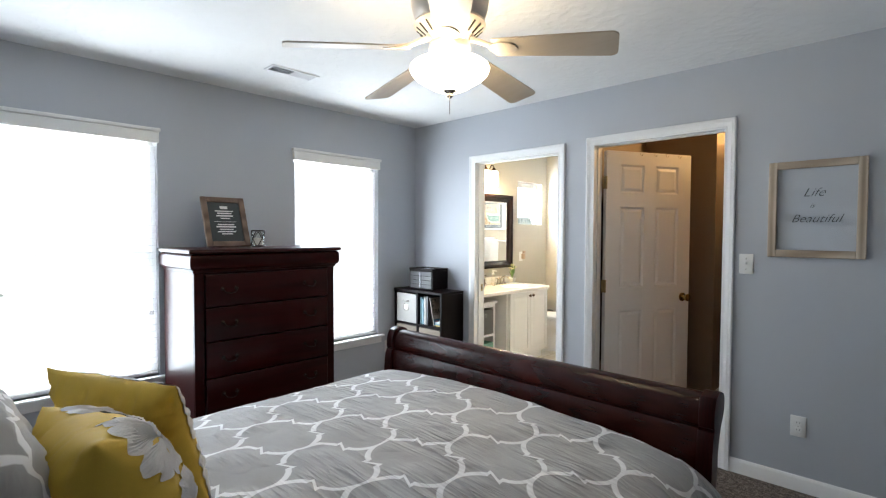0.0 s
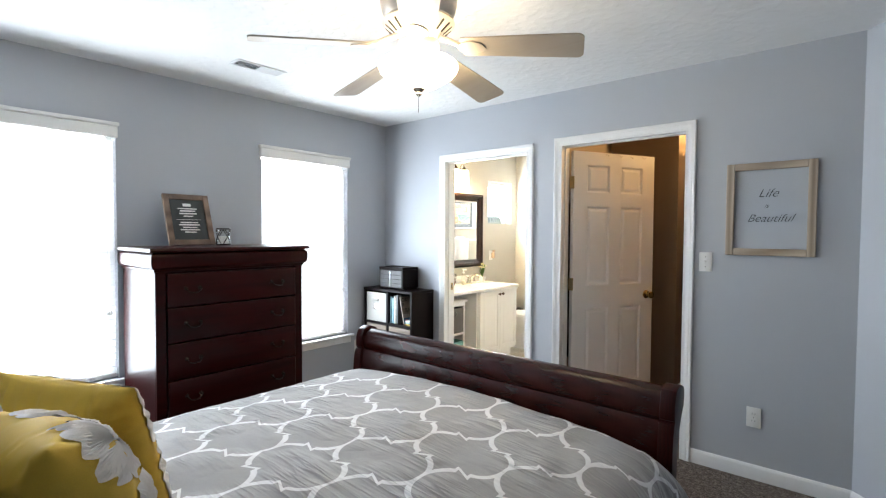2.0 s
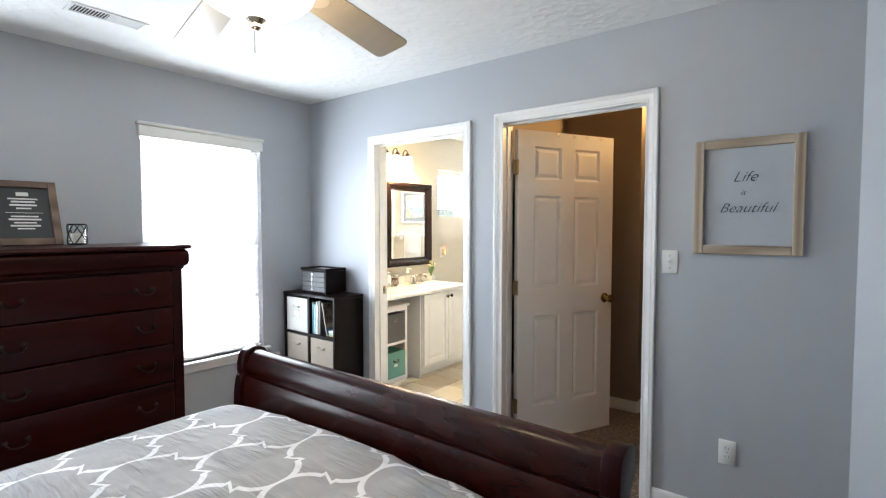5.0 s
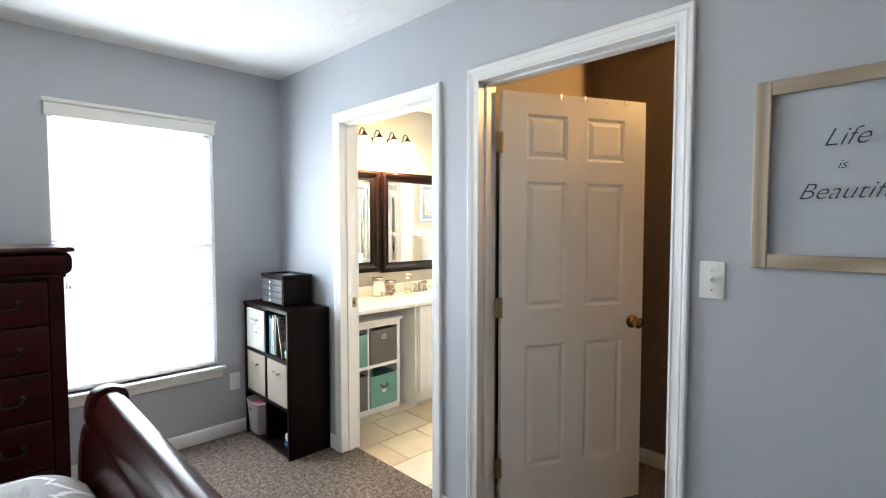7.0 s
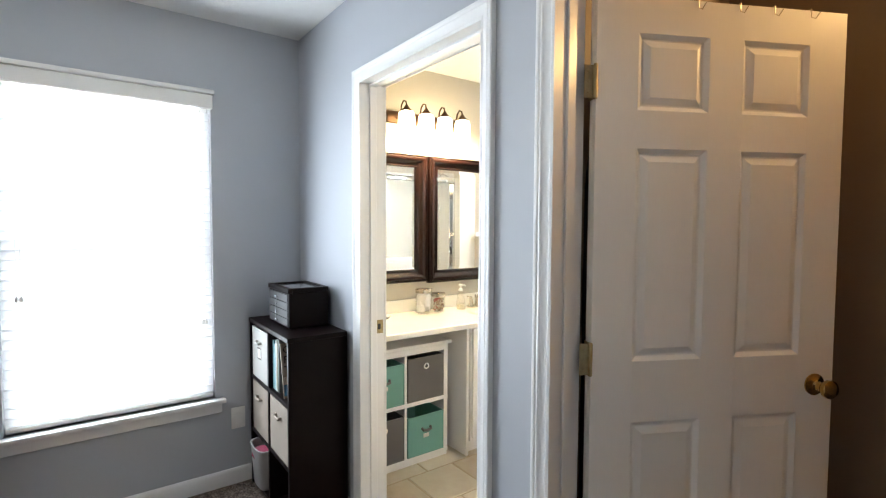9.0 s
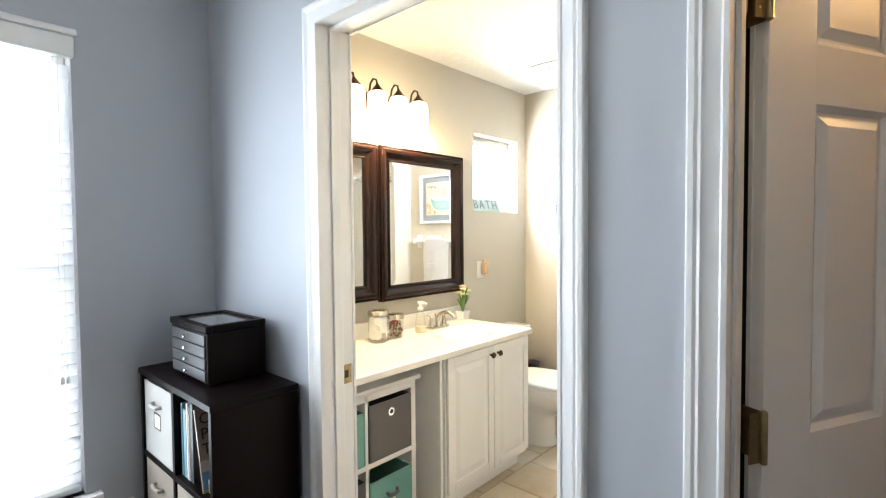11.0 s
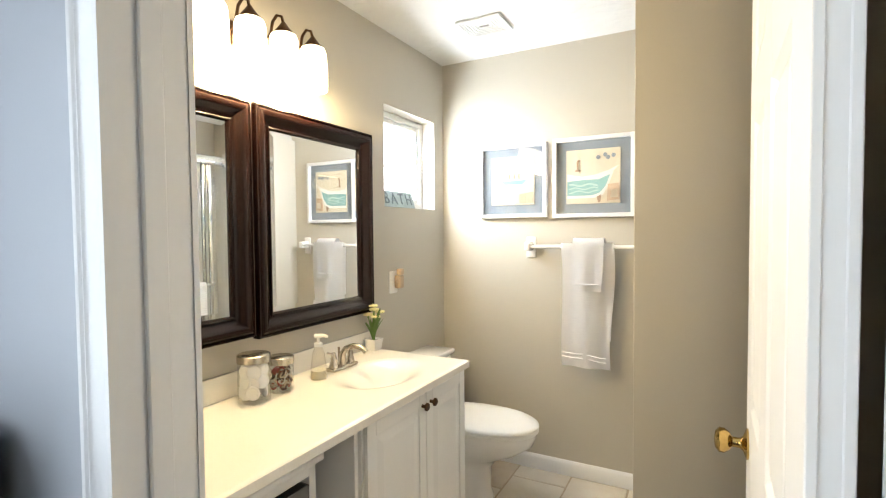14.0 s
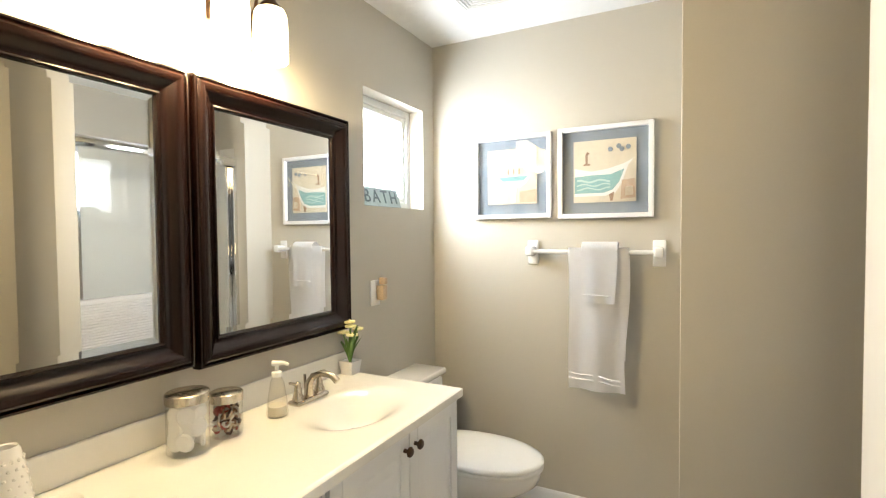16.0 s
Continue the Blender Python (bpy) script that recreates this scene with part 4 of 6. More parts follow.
for z in (0.03, 0.300, 0.590):
    for a, b in ((SX0 + T, MX - T / 2), (MX + T / 2, SX1 - T)):
        part("board", block(a, SY0 + 0.003, z - T / 2, b, SY1 - 0.008, z + T / 2, 0.001), ESPRESSO, shelf)
part("back_panel", block(SX0 + T, SY1 - 0.008, 0.02, SX1 - T, SY1 - 0.003, 0.880), ESPRESSO, shelf)


def bin_box(x0, x1, y0, y1, z0, z1, mat, label):
    """A folding fabric bin with thin walls; the face it shows carries a handle."""
    b = thing("storage_bin", ((x0 + x1) / 2, (y0 + y1) / 2, z0), label, "storage bin", "fabric storage bins")
    bm = bmesh.new()
    w = 0.006
    box(bm, x0, y0, z0, x1, y1, z0 + w)
    for a in ((x0, y0, x1, y0 + w), (x0, y1 - w, x1, y1), (x0, y0 + w, x0 + w, y1 - w), (x1 - w, y0 + w, x1, y1 - w)):
        box(bm, a[0], a[1], z0 + w, a[2], a[3], z1, 0.0015)
    part("body", bm, mat, b)
    return b


for (a, b), z, mat, lab in (((SX0 + T + 0.008, MX - T / 2 - 0.008), 0.601, CREAM_CLOTH, "cream canvas storage bin with pull handle and card holder"), ((SX0 + T + 0.008, MX - T / 2 - 0.008), 0.311, TAUPE_CLOTH, "taupe canvas storage bin with pull handle"), ((MX + T / 2 + 0.008, SX1 - T - 0.008), 0.311, TAUPE_CLOTH, "taupe canvas storage bin with pull handle")):
    bb = bin_box(a, b, SY0 + 0.006, SY1 - 0.02, z, z + 0.262, mat, lab)
    xc, yf = (a + b) / 2, SY0 + 0.006
    part("handle", tube(bmesh.new(), [(xc - 0.035, yf, z + 0.195), (xc - 0.033, yf - 0.014, z + 0.193), (xc, yf - 0.018, z + 0.192), (xc + 0.033, yf - 0.014, z + 0.193), (xc + 0.035, yf, z + 0.195)], 0.007, 7), mat, bb)
    if mat is CREAM_CLOTH:
        bm = bmesh.new()
        for q in ((-0.030, 0.110, -0.026, 0.165), (0.026, 0.110, 0.030, 0.165), (-0.026, 0.110, 0.026, 0.114), (-0.026, 0.161, 0.026, 0.165)):
            box(bm, xc + q[0], yf - 0.003, z + q[1], xc + q[2], yf, z + q[3])
        part("card_holder", bm, NICKEL, bb)
        part("card", block(xc - 0.026, yf - 0.0015, z + 0.114, xc + 0.026, yf - 0.0002, z + 0.161), PAPER, bb)

BOOKS = ((0.012, 0.240, (0.05, 0.14, 0.17)), (0.024, 0.225, (0.10, 0.22, 0.28)), (0.010, 0.250, (0.62, 0.62, 0.60)), (0.006, 0.235, (0.60, 0.52, 0.40)), (0.020, 0.256, (0.025, 0.028, 0.032)))
bx = MX + T / 2 + 0.014
for w2, hh, col in BOOKS:
    bk = thing("book", (bx + w2 / 2, 3.12, 0.601), "upright book on the cube shelf", "book", "books on the shelf")
    part("cover", block(bx, SY0 + 0.020, 0.601, bx + w2, 3.20, 0.601 + hh, 0.0015), surface("book_cover", col, 0.4, var=0.06, bump=0), bk)
    if col[0] > 0.55:
        part("page_block", block(bx + 0.0015, SY0 + 0.0185, 0.603, bx + w2 - 0.0015, SY0 + 0.0199, 0.599 + hh), PAPER, bk)
    bx += w2 + 0.006
lean = pose(bx + 0.075, 3.10, 0.6020, 0, -13, 0)
mag = thing("magazine", (bx + 0.06, 3.10, 0.602), "tan magazine with black capitals leaning on the books", "magazine")
bm = block(-0.004, -0.085, 0.0, 0.004, 0.10, 0.250, 0.001)
bm.transform(lean)
part("cover", bm, surface("magazine_cover", (0.30, 0.25, 0.20), 0.3, var=0.2, scale=14, bump=0), mag)
for z0, z1, y0, y1, col in ((0.010, 0.060, -0.083, 0.02, (0.08, 0.20, 0.34)), (0.062, 0.095, -0.083, -0.01, (0.52, 0.46, 0.40)), (0.020, 0.045, -0.060, -0.03, (0.60, 0.22, 0.24))):
    bm = block(0.0042, y0, z0, 0.0046 if col[0] < 0.6 else 0.0052, y1, z1)
    bm.transform(lean)
    part("cover_picture", bm, surface("cover_print", col, 0.35, var=0.2, scale=30, bump=0), mag)
for i in range(3):
    z = 0.601 + i * 0.014
    st = thing("book", (bx + 0.125, 3.12, z), "book lying flat on the cube shelf", "book", "books on the shelf")
    part("cover", block(bx + 0.075, SY0 + 0.030, z, SX1 - T - 0.010 - 0.008 * i, 3.21, z + 0.012, 0.001), surface("flat_book", ((0.60, 0.45, 0.12), (0.25, 0.42, 0.50), (0.62, 0.62, 0.60))[i], 0.4, bump=0), st)

bas = thing("waste_basket", (-3.325, 3.04, 0.041), "small grey plastic bin with pink contents on the bottom shelf", "basket")
prof = [(0.0, 0.0), (0.072, 0.0), (0.080, 0.010), (0.098, 0.200), (0.102, 0.204), (0.102, 0.215), (0.094, 0.215), (0.088, 0.190), (0.072, 0.012), (0.0, 0.010)]
bm = lathe(bmesh.new(), prof, (0, 0, 0), 28)
for v in bm.verts:
    a = math.atan2(v.co.y, v.co.x)
    k = 1.0 / max(abs(math.cos(a)), abs(math.sin(a))) ** 0.55
    v.co.x *= k
    v.co.y *= k * 0.72
    v.co.x *= 1.05
bm.transform(pose(-3.325, 3.040, 0.041))
part("body", bm, surface("grey_basket", (0.38, 0.37, 0.37), 0.55, var=0.06, fine=90, bump=0.5), bas)
bm = bmesh.new()
bmesh.ops.create_icosphere(bm, subdivisions=3, radius=0.07)
for v in bm.verts:
    v.co *= 1 + 0.25 * noise.noise(v.co * 22)
    v.co.z *= 0.5
bm.transform(pose(-3.325, 3.040, 0.205))
part("contents", bm, surface("pink_cloth", (0.35, 0.05, 0.10), 0.8), bas)

toy = thing("small_figurine", (-2.99, 3.015, 0.04), "small blue and white trinket on the bottom shelf", "trinket")
part("base", lathe(bmesh.new(), [(0.0, 0.0), (0.022, 0.0), (0.026, 0.012), (0.018, 0.03), (0.0, 0.034)], (-2.99, 3.06, 0.04), 14), surface("blue_glaze", (0.06, 0.13, 0.30), 0.2, bump=0), toy)
part("cup", lathe(bmesh.new(), [(0.0, 0.030), (0.014, 0.034), (0.020, 0.055), (0.016, 0.075), (0.0, 0.078)], (-2.99, 3.06, 0.04), 14), CERAMIC, toy)

# ---- the jewellery box ----
JX0, JX1, JY0, JY1 = -3.340, -3.035, 3.062, 3.262
jb = thing("jewelry_box", (-3.19, 3.16, 0.902), "black jewelry box with four drawers and glass lid", "jewelry box")
bm = bmesh.new()
box(bm, JX0, JY0 + 0.004, 0.908, JX1, JY1, 1.075, 0.003)
for a in ((JX0 + 0.01, JY0 + 0.01), (JX1 - 0.03, JY0 + 0.01), (JX0 + 0.01, JY1 - 0.03), (JX1 - 0.03, JY1 - 0.03)):
    box(bm, a[0], a[1], 0.902, a[0] + 0.02, a[1] + 0.02, 0.908)
part("body", bm, ESPRESSO, jb)
lid = bmesh.new()
for a in ((JX0 - 0.001, JY0 - 0.001, JX1 + 0.001, JY0 + 0.022), (JX0 - 0.001, JY1 - 0.022, JX1 + 0.001, JY1 + 0.001), (JX0 - 0.001, JY0 + 0.022, JX0 + 0.022, JY1 - 0.022), (JX1 - 0.022, JY0 + 0.022, JX1 + 0.001, JY1 - 0.022)):
    box(lid, a[0], a[1], 1.075, a[2], a[3], 1.097, 0.002)
lo = part("lid", lid, ESPRESSO, jb)
part("lid_glass", block(JX0 + 0.022, JY0 + 0.022, 1.084, JX1 - 0.022, JY1 - 0.022, 1.090), surface("grey_lid_glass", (0.30, 0.31, 0.32), 0.12, bump=0, coat=1.0), lo, "grey glass window")
SATIN = surface("grey_drawer_front", (0.040, 0.040, 0.042), 0.45, 0.0, var=0.1, bump=0)
for i in range(4):
    z0 = 0.916 + i * 0.0385
    d = part("drawer", block(JX0 + 0.014, JY0 - 0.001, z0, JX1 - 0.014, JY0 + 0.010, z0 + 0.035, 0.0015), SATIN, jb)
    part("knob", lathe(bmesh.new(), [(0.0, 0.0), (0.004, 0.0), (0.003, 0.007), (0.0055, 0.010), (0.0055, 0.014), (0.0, 0.016)], ((JX0 + JX1) / 2, JY0 - 0.001, z0 + 0.018), 12, Matrix.Rotation(radians(90), 4, "X")), CHROME, d)

# ---- on the walls and ceiling of the bedroom ----


def plate(name, x, z, kind, label):
    p = thing(name, (x, DY, z), label, "electrical plate")
    part("cover", block(x - 0.036, DY - 0.006, z - 0.058, x + 0.036, DY, z + 0.058, 0.003, 2), PLASTIC, p)
    if kind == "switch":
        part("rocker", block(x - 0.006, DY - 0.008, z - 0.012, x + 0.006, DY - 0.006, z + 0.012, 0.001), PLASTIC, p)
        bm = block(-0.004, -0.018, -0.005, 0.004, 0.0, 0.006, 0.0015)
        bm.transform(pose(x, DY - 0.006, z, -28, 0, 0))
        part("toggle", bm, PLASTIC, p)
    else:
        for dz in (-0.020, 0.020):
            s = part("socket", block(x - 0.017, DY - 0.0075, z + dz - 0.014, x + 0.017, DY - 0.006, z + dz + 0.014, 0.001), PLASTIC, p)
            for dx in (-0.007, 0.007):
                part("slot", block(x + dx - 0.001, DY - 0.0079, z + dz - 0.003, x + dx + 0.001, DY - 0.0074, z + dz + 0.006), BLACK, s)
    for dz in ((-0.030, 0.030) if kind == "switch" else (0.0,)):
        part("screw", lathe(bmesh.new(), [(0.0, 0.0), (0.003, 0.0), (0.002, 0.001), (0.0, 0.001)], (x, DY - 0.006, z + dz), 8, Matrix.Rotation(radians(90), 4, "X")), NICKEL, p)
    return p


plate("light_switch", -0.677, 1.243, "switch", "white toggle light switch on the grey wall")
plate("wall_outlet", -0.410, 0.359, "outlet", "white double outlet on the grey wall")
ow = thing("wall_outlet", (WX, 2.942, 0.357), "white double outlet beside the cube shelf", "electrical plate")
part("cover", block(WX, 2.906, 0.299, WX + 0.006, 2.978, 0.415, 0.003, 2), PLASTIC, ow)
for dz in (-0.020, 0.020):
    part("socket", block(WX + 0.006, 2.925, 0.357 + dz - 0.014, WX + 0.0075, 2.959, 0.357 + dz + 0.014, 0.001), PLASTIC, ow)

sg = thing("wall_sign", (-0.356, DY, 1.286), "weathered wood frame with glass and black script lettering", "wall sign")
PX0, PX1, PZ0, PZ1 = -0.572, -0.148, 1.290, 1.814
fwid = 0.040
for a, mat in (((PX0, PZ0, PX0 + fwid, PZ1), BARN_WOOD), ((PX1 - fwid, PZ0, PX1, PZ1), BARN_WOOD), ((PX0 + fwid, PZ0, PX1 - fwid, PZ0 + fwid), BARN_WOOD_H), ((PX0 + fwid, PZ1 - fwid, PX1 - fwid, PZ1), BARN_WOOD_H)):
    part("moulding", block(a[0], DY - 0.024, a[1], a[2], DY - 0.002, a[3], 0.003), mat, sg)
sp = part("pane", block(PX0 + fwid, DY - 0.012, PZ0 + fwid, PX1 - fwid, DY - 0.009, PZ1 - fwid), GLASS, sg)
sp.visible_shadow = False


def lettering(body, size, at, rx, rz, mat, parent, shear=0.0, name="lettering", depth=0.0004, space=1.0):
    c = bpy.data.curves.new(name, "FONT")
    c.body, c.size, c.align_x, c.align_y, c.shear, c.extrude = body, size, "CENTER", "CENTER", shear, depth
    c.space_character = space
    if mat is INK:
        c.offset = -0.0009 if size > 0.05 else -0.0002
    c.materials.append(mat)
    o = new(name, c)
    o.parent = parent
    o.matrix_basis = grown(parent).inverted() @ pose(*at, rx, 0, rz)
    return tagged(o, "black script lettering" if mat is INK else "")


for word, z in (("OR", 0.218), ("P", 0.172), ("TRA", 0.126)):
    wd = lettering(word, 0.048, (0, 0, 0), 0, 0, BLACK, mag, 0.0, "title", 0.0004)
    wd.data.align_x = "LEFT"
    wd.matrix_basis = grown(mag).inverted() @ lean @ pose(0.0048, -0.075, z, 90, 0, 90)
XC = (PX0 + PX1) / 2
lettering("Life", 0.066, (XC - 0.01, DY - 0.0135, 1.640), 90, 0, INK, sg, 0.45)
lettering("is", 0.034, (XC - 0.015, DY - 0.0135, 1.570), 90, 0, INK, sg, 0.45)
lettering("Beautiful", 0.062, (XC, DY - 0.0135, 1.500), 90, 0, INK, sg, 0.45)

vent = thing("ceiling_vent", (-2.868, 1.625, CEIL), "white metal ceiling register with open slats", "vent")
VX0, VX1, VY0, VY1 = -2.930, -2.806, 1.462, 1.788
bm = bmesh.new()
for a in ((VX0, VY0, VX1, VY0 + 0.018), (VX0, VY1 - 0.018, VX1, VY1), (VX0, VY0 + 0.018, VX0 + 0.018, VY1 - 0.018), (VX1 - 0.018, VY0 + 0.018, VX1, VY1 - 0.018)):
    box(bm, a[0], a[1], CEIL - 0.007, a[2], a[3], CEIL, 0.002)
part("rim", bm, TRIM, vent)
# flat black sheet in place of the dark inside the opening
part("dark_duct_sheet", block(VX0 + 0.018, VY0 + 0.018, CEIL - 0.0015, VX1 - 0.018, VY1 - 0.018, CEIL - 0.0005), BLACK, vent)
for i in range(22):
    yy = VY0 + 0.026 + i * (VY1 - VY0 - 0.052) / 21
    b = block(VX0 + 0.018, -0.006, -0.0006, VX1 - 0.018, 0.006, 0.0006)
    b.transform(pose(0, yy, CEIL - 0.0055, 40 if i < 11 else -40, 0, 0))
    part("slat", b, TRIM, vent, smooth=0)

# ---- the ceiling fan ----
FX, FYC = -1.362, 1.490
fan = thing("ceiling_fan", (FX, FYC, CEIL), "five-blade ceiling fan with lit frosted bowl light", "ceiling fan")
FANM = surface("brushed_fan_metal", (0.60, 0.53, 0.46), 0.36, 0.35, var=0.06, bump=0)
part("canopy", lathe(bmesh.new(), [(0.0, 0.0), (0.155, 0.0), (0.157, -0.015), (0.160, -0.070), (0.156, -0.110), (0.148, -0.140), (0.138, -0.160), (0.130, -0.172), (0.0, -0.172)], (FX, FYC, CEIL), 40), FANM, fan)
part("motor_band", lathe(bmesh.new(), [(0.060, -0.166), (0.142, -0.172), (0.147, -0.184), (0.085, -0.236), (0.078, -0.252), (0.0, -0.256)], (FX, FYC, CEIL), 40), FANM, fan)
for k in range(20):
    a = 2 * math.pi * k / 20
    b = block(-0.024, -0.0035, -0.0015, 0.024, 0.0035, 0.0015)
    b.transform(pose(FX, FYC, CEIL - 0.2115, 0, 0, math.degrees(a)) @ pose(0.1175, 0, 0, 0, -40, 0))
    part("cooling_slot", b, BLACK, fan)
BZ = 2.166
for k in range(5):
    ang_b = 25 + 72 * k
    mk = pose(FX, FYC, BZ, 0, 0, ang_b)
    bm = bmesh.new()
    pts = [(0.085, 0.0, 0.040), (0.12, 0.0, 0.030), (0.17, 0.0, 0.010), (0.215, 0.0, 0.004)]
    tube(bm, pts, [0.012, 0.011, 0.010, 0.009], 8)
    prism(bm, [(0.222 + 0.056 * math.cos(q * math.pi / 10), 0.040 * math.sin(q * math.pi / 10)) for q in range(20)], "z", -0.0055, -0.0015)
    bm.transform(mk @ pose(0, 0, 0, -13, 5, 0))
    part("blade_iron", bm, FANM, fan)
    bm = bmesh.new()
    out = [(0.185, -0.056), (0.40, -0.066), (0.626, -0.074)]
    out += [(0.626 + 0.026 * math.sin(radians(a)), -0.048 - 0.026 * math.cos(radians(a))) for a in (30, 60, 90)]
    out += [(0.626 + 0.026 * math.sin(radians(a)), 0.048 + 0.026 * math.cos(radians(a))) for a in (90, 60, 30)]
    out += [(0.626, 0.074), (0.40, 0.066), (0.185, 0.056)]
    prism(bm, out, "z", -0.0012, 0.0050)
    bm.transform(mk @ pose(0, 0, 0, -13, 5, 0))
    part("blade", bm, BLADE, fan, "pale taupe fan blade")
part("light_kit", lathe(bmesh.new(), [(0.0, 2.190), (0.080, 2.188), (0.086, 2.165), (0.078, 2.140), (0.060, 2.128), (0.0, 2.126)], (FX, FYC, 0), 32), FANM, fan)
bowl_prof = [(0.146, 2.106), (0.159, 2.096), (0.163, 2.082), (0.156, 2.064), (0.138, 2.046), (0.118, 2.033), (0.102, 2.026), (0.083, 2.012), (0.056, 2.000), (0.030, 1.996), (0.0, 1.995)]
part("bowl_shade", lathe(bmesh.new(), bowl_prof, (FX, FYC, 0), 40), BOWL, fan, "frosted glass bowl glowing warm white")
for k in range(3):
    a = radians(50 + 120 * k)
    bulb("fan_bulb", (FX + 0.115 * math.cos(a), FYC + 0.115 * math.sin(a), 2.118), 3.0, (1.0, 0.78, 0.46), 0.025)
part("finial", lathe(bmesh.new(), [(0.0, 2.012), (0.037, 2.010), (0.038, 2.003), (0.022, 1.990), (0.013, 1.983), (0.014, 1.975), (0.008, 1.968), (0.0, 1.966)], (FX, FYC, 0), 20), NICKEL, fan)
part("pull_chain", tube(bmesh.new(), [(FX + 0.012, FYC - 0.012, 1.985), (FX + 0.012, FYC - 0.012, 1.898)], 0.0016, 5), NICKEL, fan)

# ---- in the closet ----
LCX, LCY = -0.69, 4.64
cl = thing("closet_light", (LCX, LCY, CEIL), "amber glass uplight bowl on the closet ceiling", "ceiling light")
part("base", lathe(bmesh.new(), [(0.0, 0.0), (0.050, 0.0), (0.050, -0.012), (0.012, -0.016), (0.0, -0.016)], (LCX, LCY, CEIL), 24), TRIM, cl)
part("stem", tube(bmesh.new(), [(LCX, LCY, CEIL - 0.012), (LCX, LCY, CEIL - 0.195)], 0.005, 8), BRASS, cl)
part("shade", lathe(bmesh.new(), [(0.120, -0.125), (0.118, -0.150), (0.095, -0.180), (0.05, -0.20), (0.0, -0.205), (0.0, -0.199), (0.048, -0.194), (0.09, -0.175), (0.112, -0.148), (0.115, -0.125), (0.120, -0.125)], (LCX, LCY, CEIL), 24), CLOSET_GLASS, cl)
bulb("closet_bulb", (LCX + 0.03, LCY - 0.03, CEIL - 0.062), 56, (1.0, 0.60, 0.23), 0.04)
rod = thing("closet_rod", (-0.87, 5.1, 1.70), "white closet rod in the recess", "closet rod")
part("rod", tube(bmesh.new(), [(-0.87, 4.60, 1.70), (-0.87, BY, 1.70)], 0.014, 10), TRIM, rod)


def garment(at_x, at_y, ln, wide, deep, col, turn, top=1.64):
    g = thing("hanging_garment", (at_x, at_y, top - ln), "dark garment on a hanger in the closet", "garment", "clothes in the closet")
    m = pose(at_x, at_y, 0, 0, 0, turn)
    bm = bmesh.new()
    n = 28
    rings = []
    for r0 in range(11):
        f = r0 / 10
        wv = wide * (0.25 + 0.75 * min(1, f * 6) ** 0.7)
        rings.append([bm.verts.new((wv * math.cos(2 * math.pi * k / n), deep * math.sin(2 * math.pi * k / n) * (1 + 0.3 * math.sin(4 * k + f * 3)), top - ln * f - 0.05 * abs(math.cos(2 * math.pi * k / n)) * (1 - f))) for k in range(n)])
    for a, b in zip(rings, rings[1:]):
        for k in range(n):
            bm.faces.new((a[k], a[(k + 1) % n], b[(k + 1) % n], b[k]))
    bm.faces.new(rings[0])
    bm.faces.new(rings[-1][::-1])
    bm.transform(m)
    part("cloth", bm, surface("dark_garment", col, 0.9, var=0.2), g)
    bm = tube(bmesh.new(), [(0, 0, top), (0, 0.002, top + 0.045), (0.015, 0, top + 0.068), (0, 0, top + 0.078), (-0.012, 0, top + 0.066)], 0.003, 6)
    bm.transform(m)
    part("hanger", bm, DARK_METAL, g)


for gy, ln, col in ((4.66, 1.10, (0.010, 0.010, 0.012)), (4.75, 0.95, (0.03, 0.03, 0.04)), (4.85, 1.0, (0.05, 0.035, 0.03)), (4.96, 0.9, (0.015, 0.02, 0.03))):
    garment(-0.892, gy, ln, 0.24, 0.032, col, 0)
# a dark robe on the hooks behind the door
robe = thing("hanging_robe", (closet_m @ Vector((0.25, 0.07, 0.45)))[:], "black robe hanging on the back of the closet door", "robe")
bm = bmesh.new()
rings = []
for r0 in range(13):
    f = r0 / 12
    n = 32
    k0 = 0.72 + 0.28 * min(1.0, f * 5)
    rings.append([bm.verts.new((0.25 + 0.235 * k0 * (abs(math.cos(2 * math.pi * k / n)) ** 0.6) * (1 if math.cos(2 * math.pi * k / n) > 0 else -1), 0.070 + 0.040 * k0 * math.sin(2 * math.pi * k / n) * (1 + 0.12 * math.sin(5 * k + 3 * f)), 1.86 - 1.40 * f)) for k in range(n)])
for a, b in zip(rings, rings[1:]):
    for k in range(32):
        bm.faces.new((a[k], a[(k + 1) % 32], b[(k + 1) % 32], b[k]))
bm.faces.new(rings[0])
bm.faces.new(rings[-1][::-1])
bm.transform(closet_m)
part("cloth", bm, surface("black_robe", (0.012, 0.011, 0.012), 0.9, var=0.2, fine=200, bump=0.3), robe)
bm = tube(bmesh.new(), [(0.25, 0.05, 1.84), (0.25, 0.028, 1.98)], 0.006, 6)
bm.transform(closet_m)
part("hanging_loop", bm, BLACK, robe)

# ---- bathroom: the vanity ----
VF, VY0, VY1, VZ = -2.963, DB, 4.884, 0.825
top_t = thing("countertop", (-3.24, 4.15, VZ - 0.03), "cream cultured marble vanity top with moulded oval basin", "countertop")


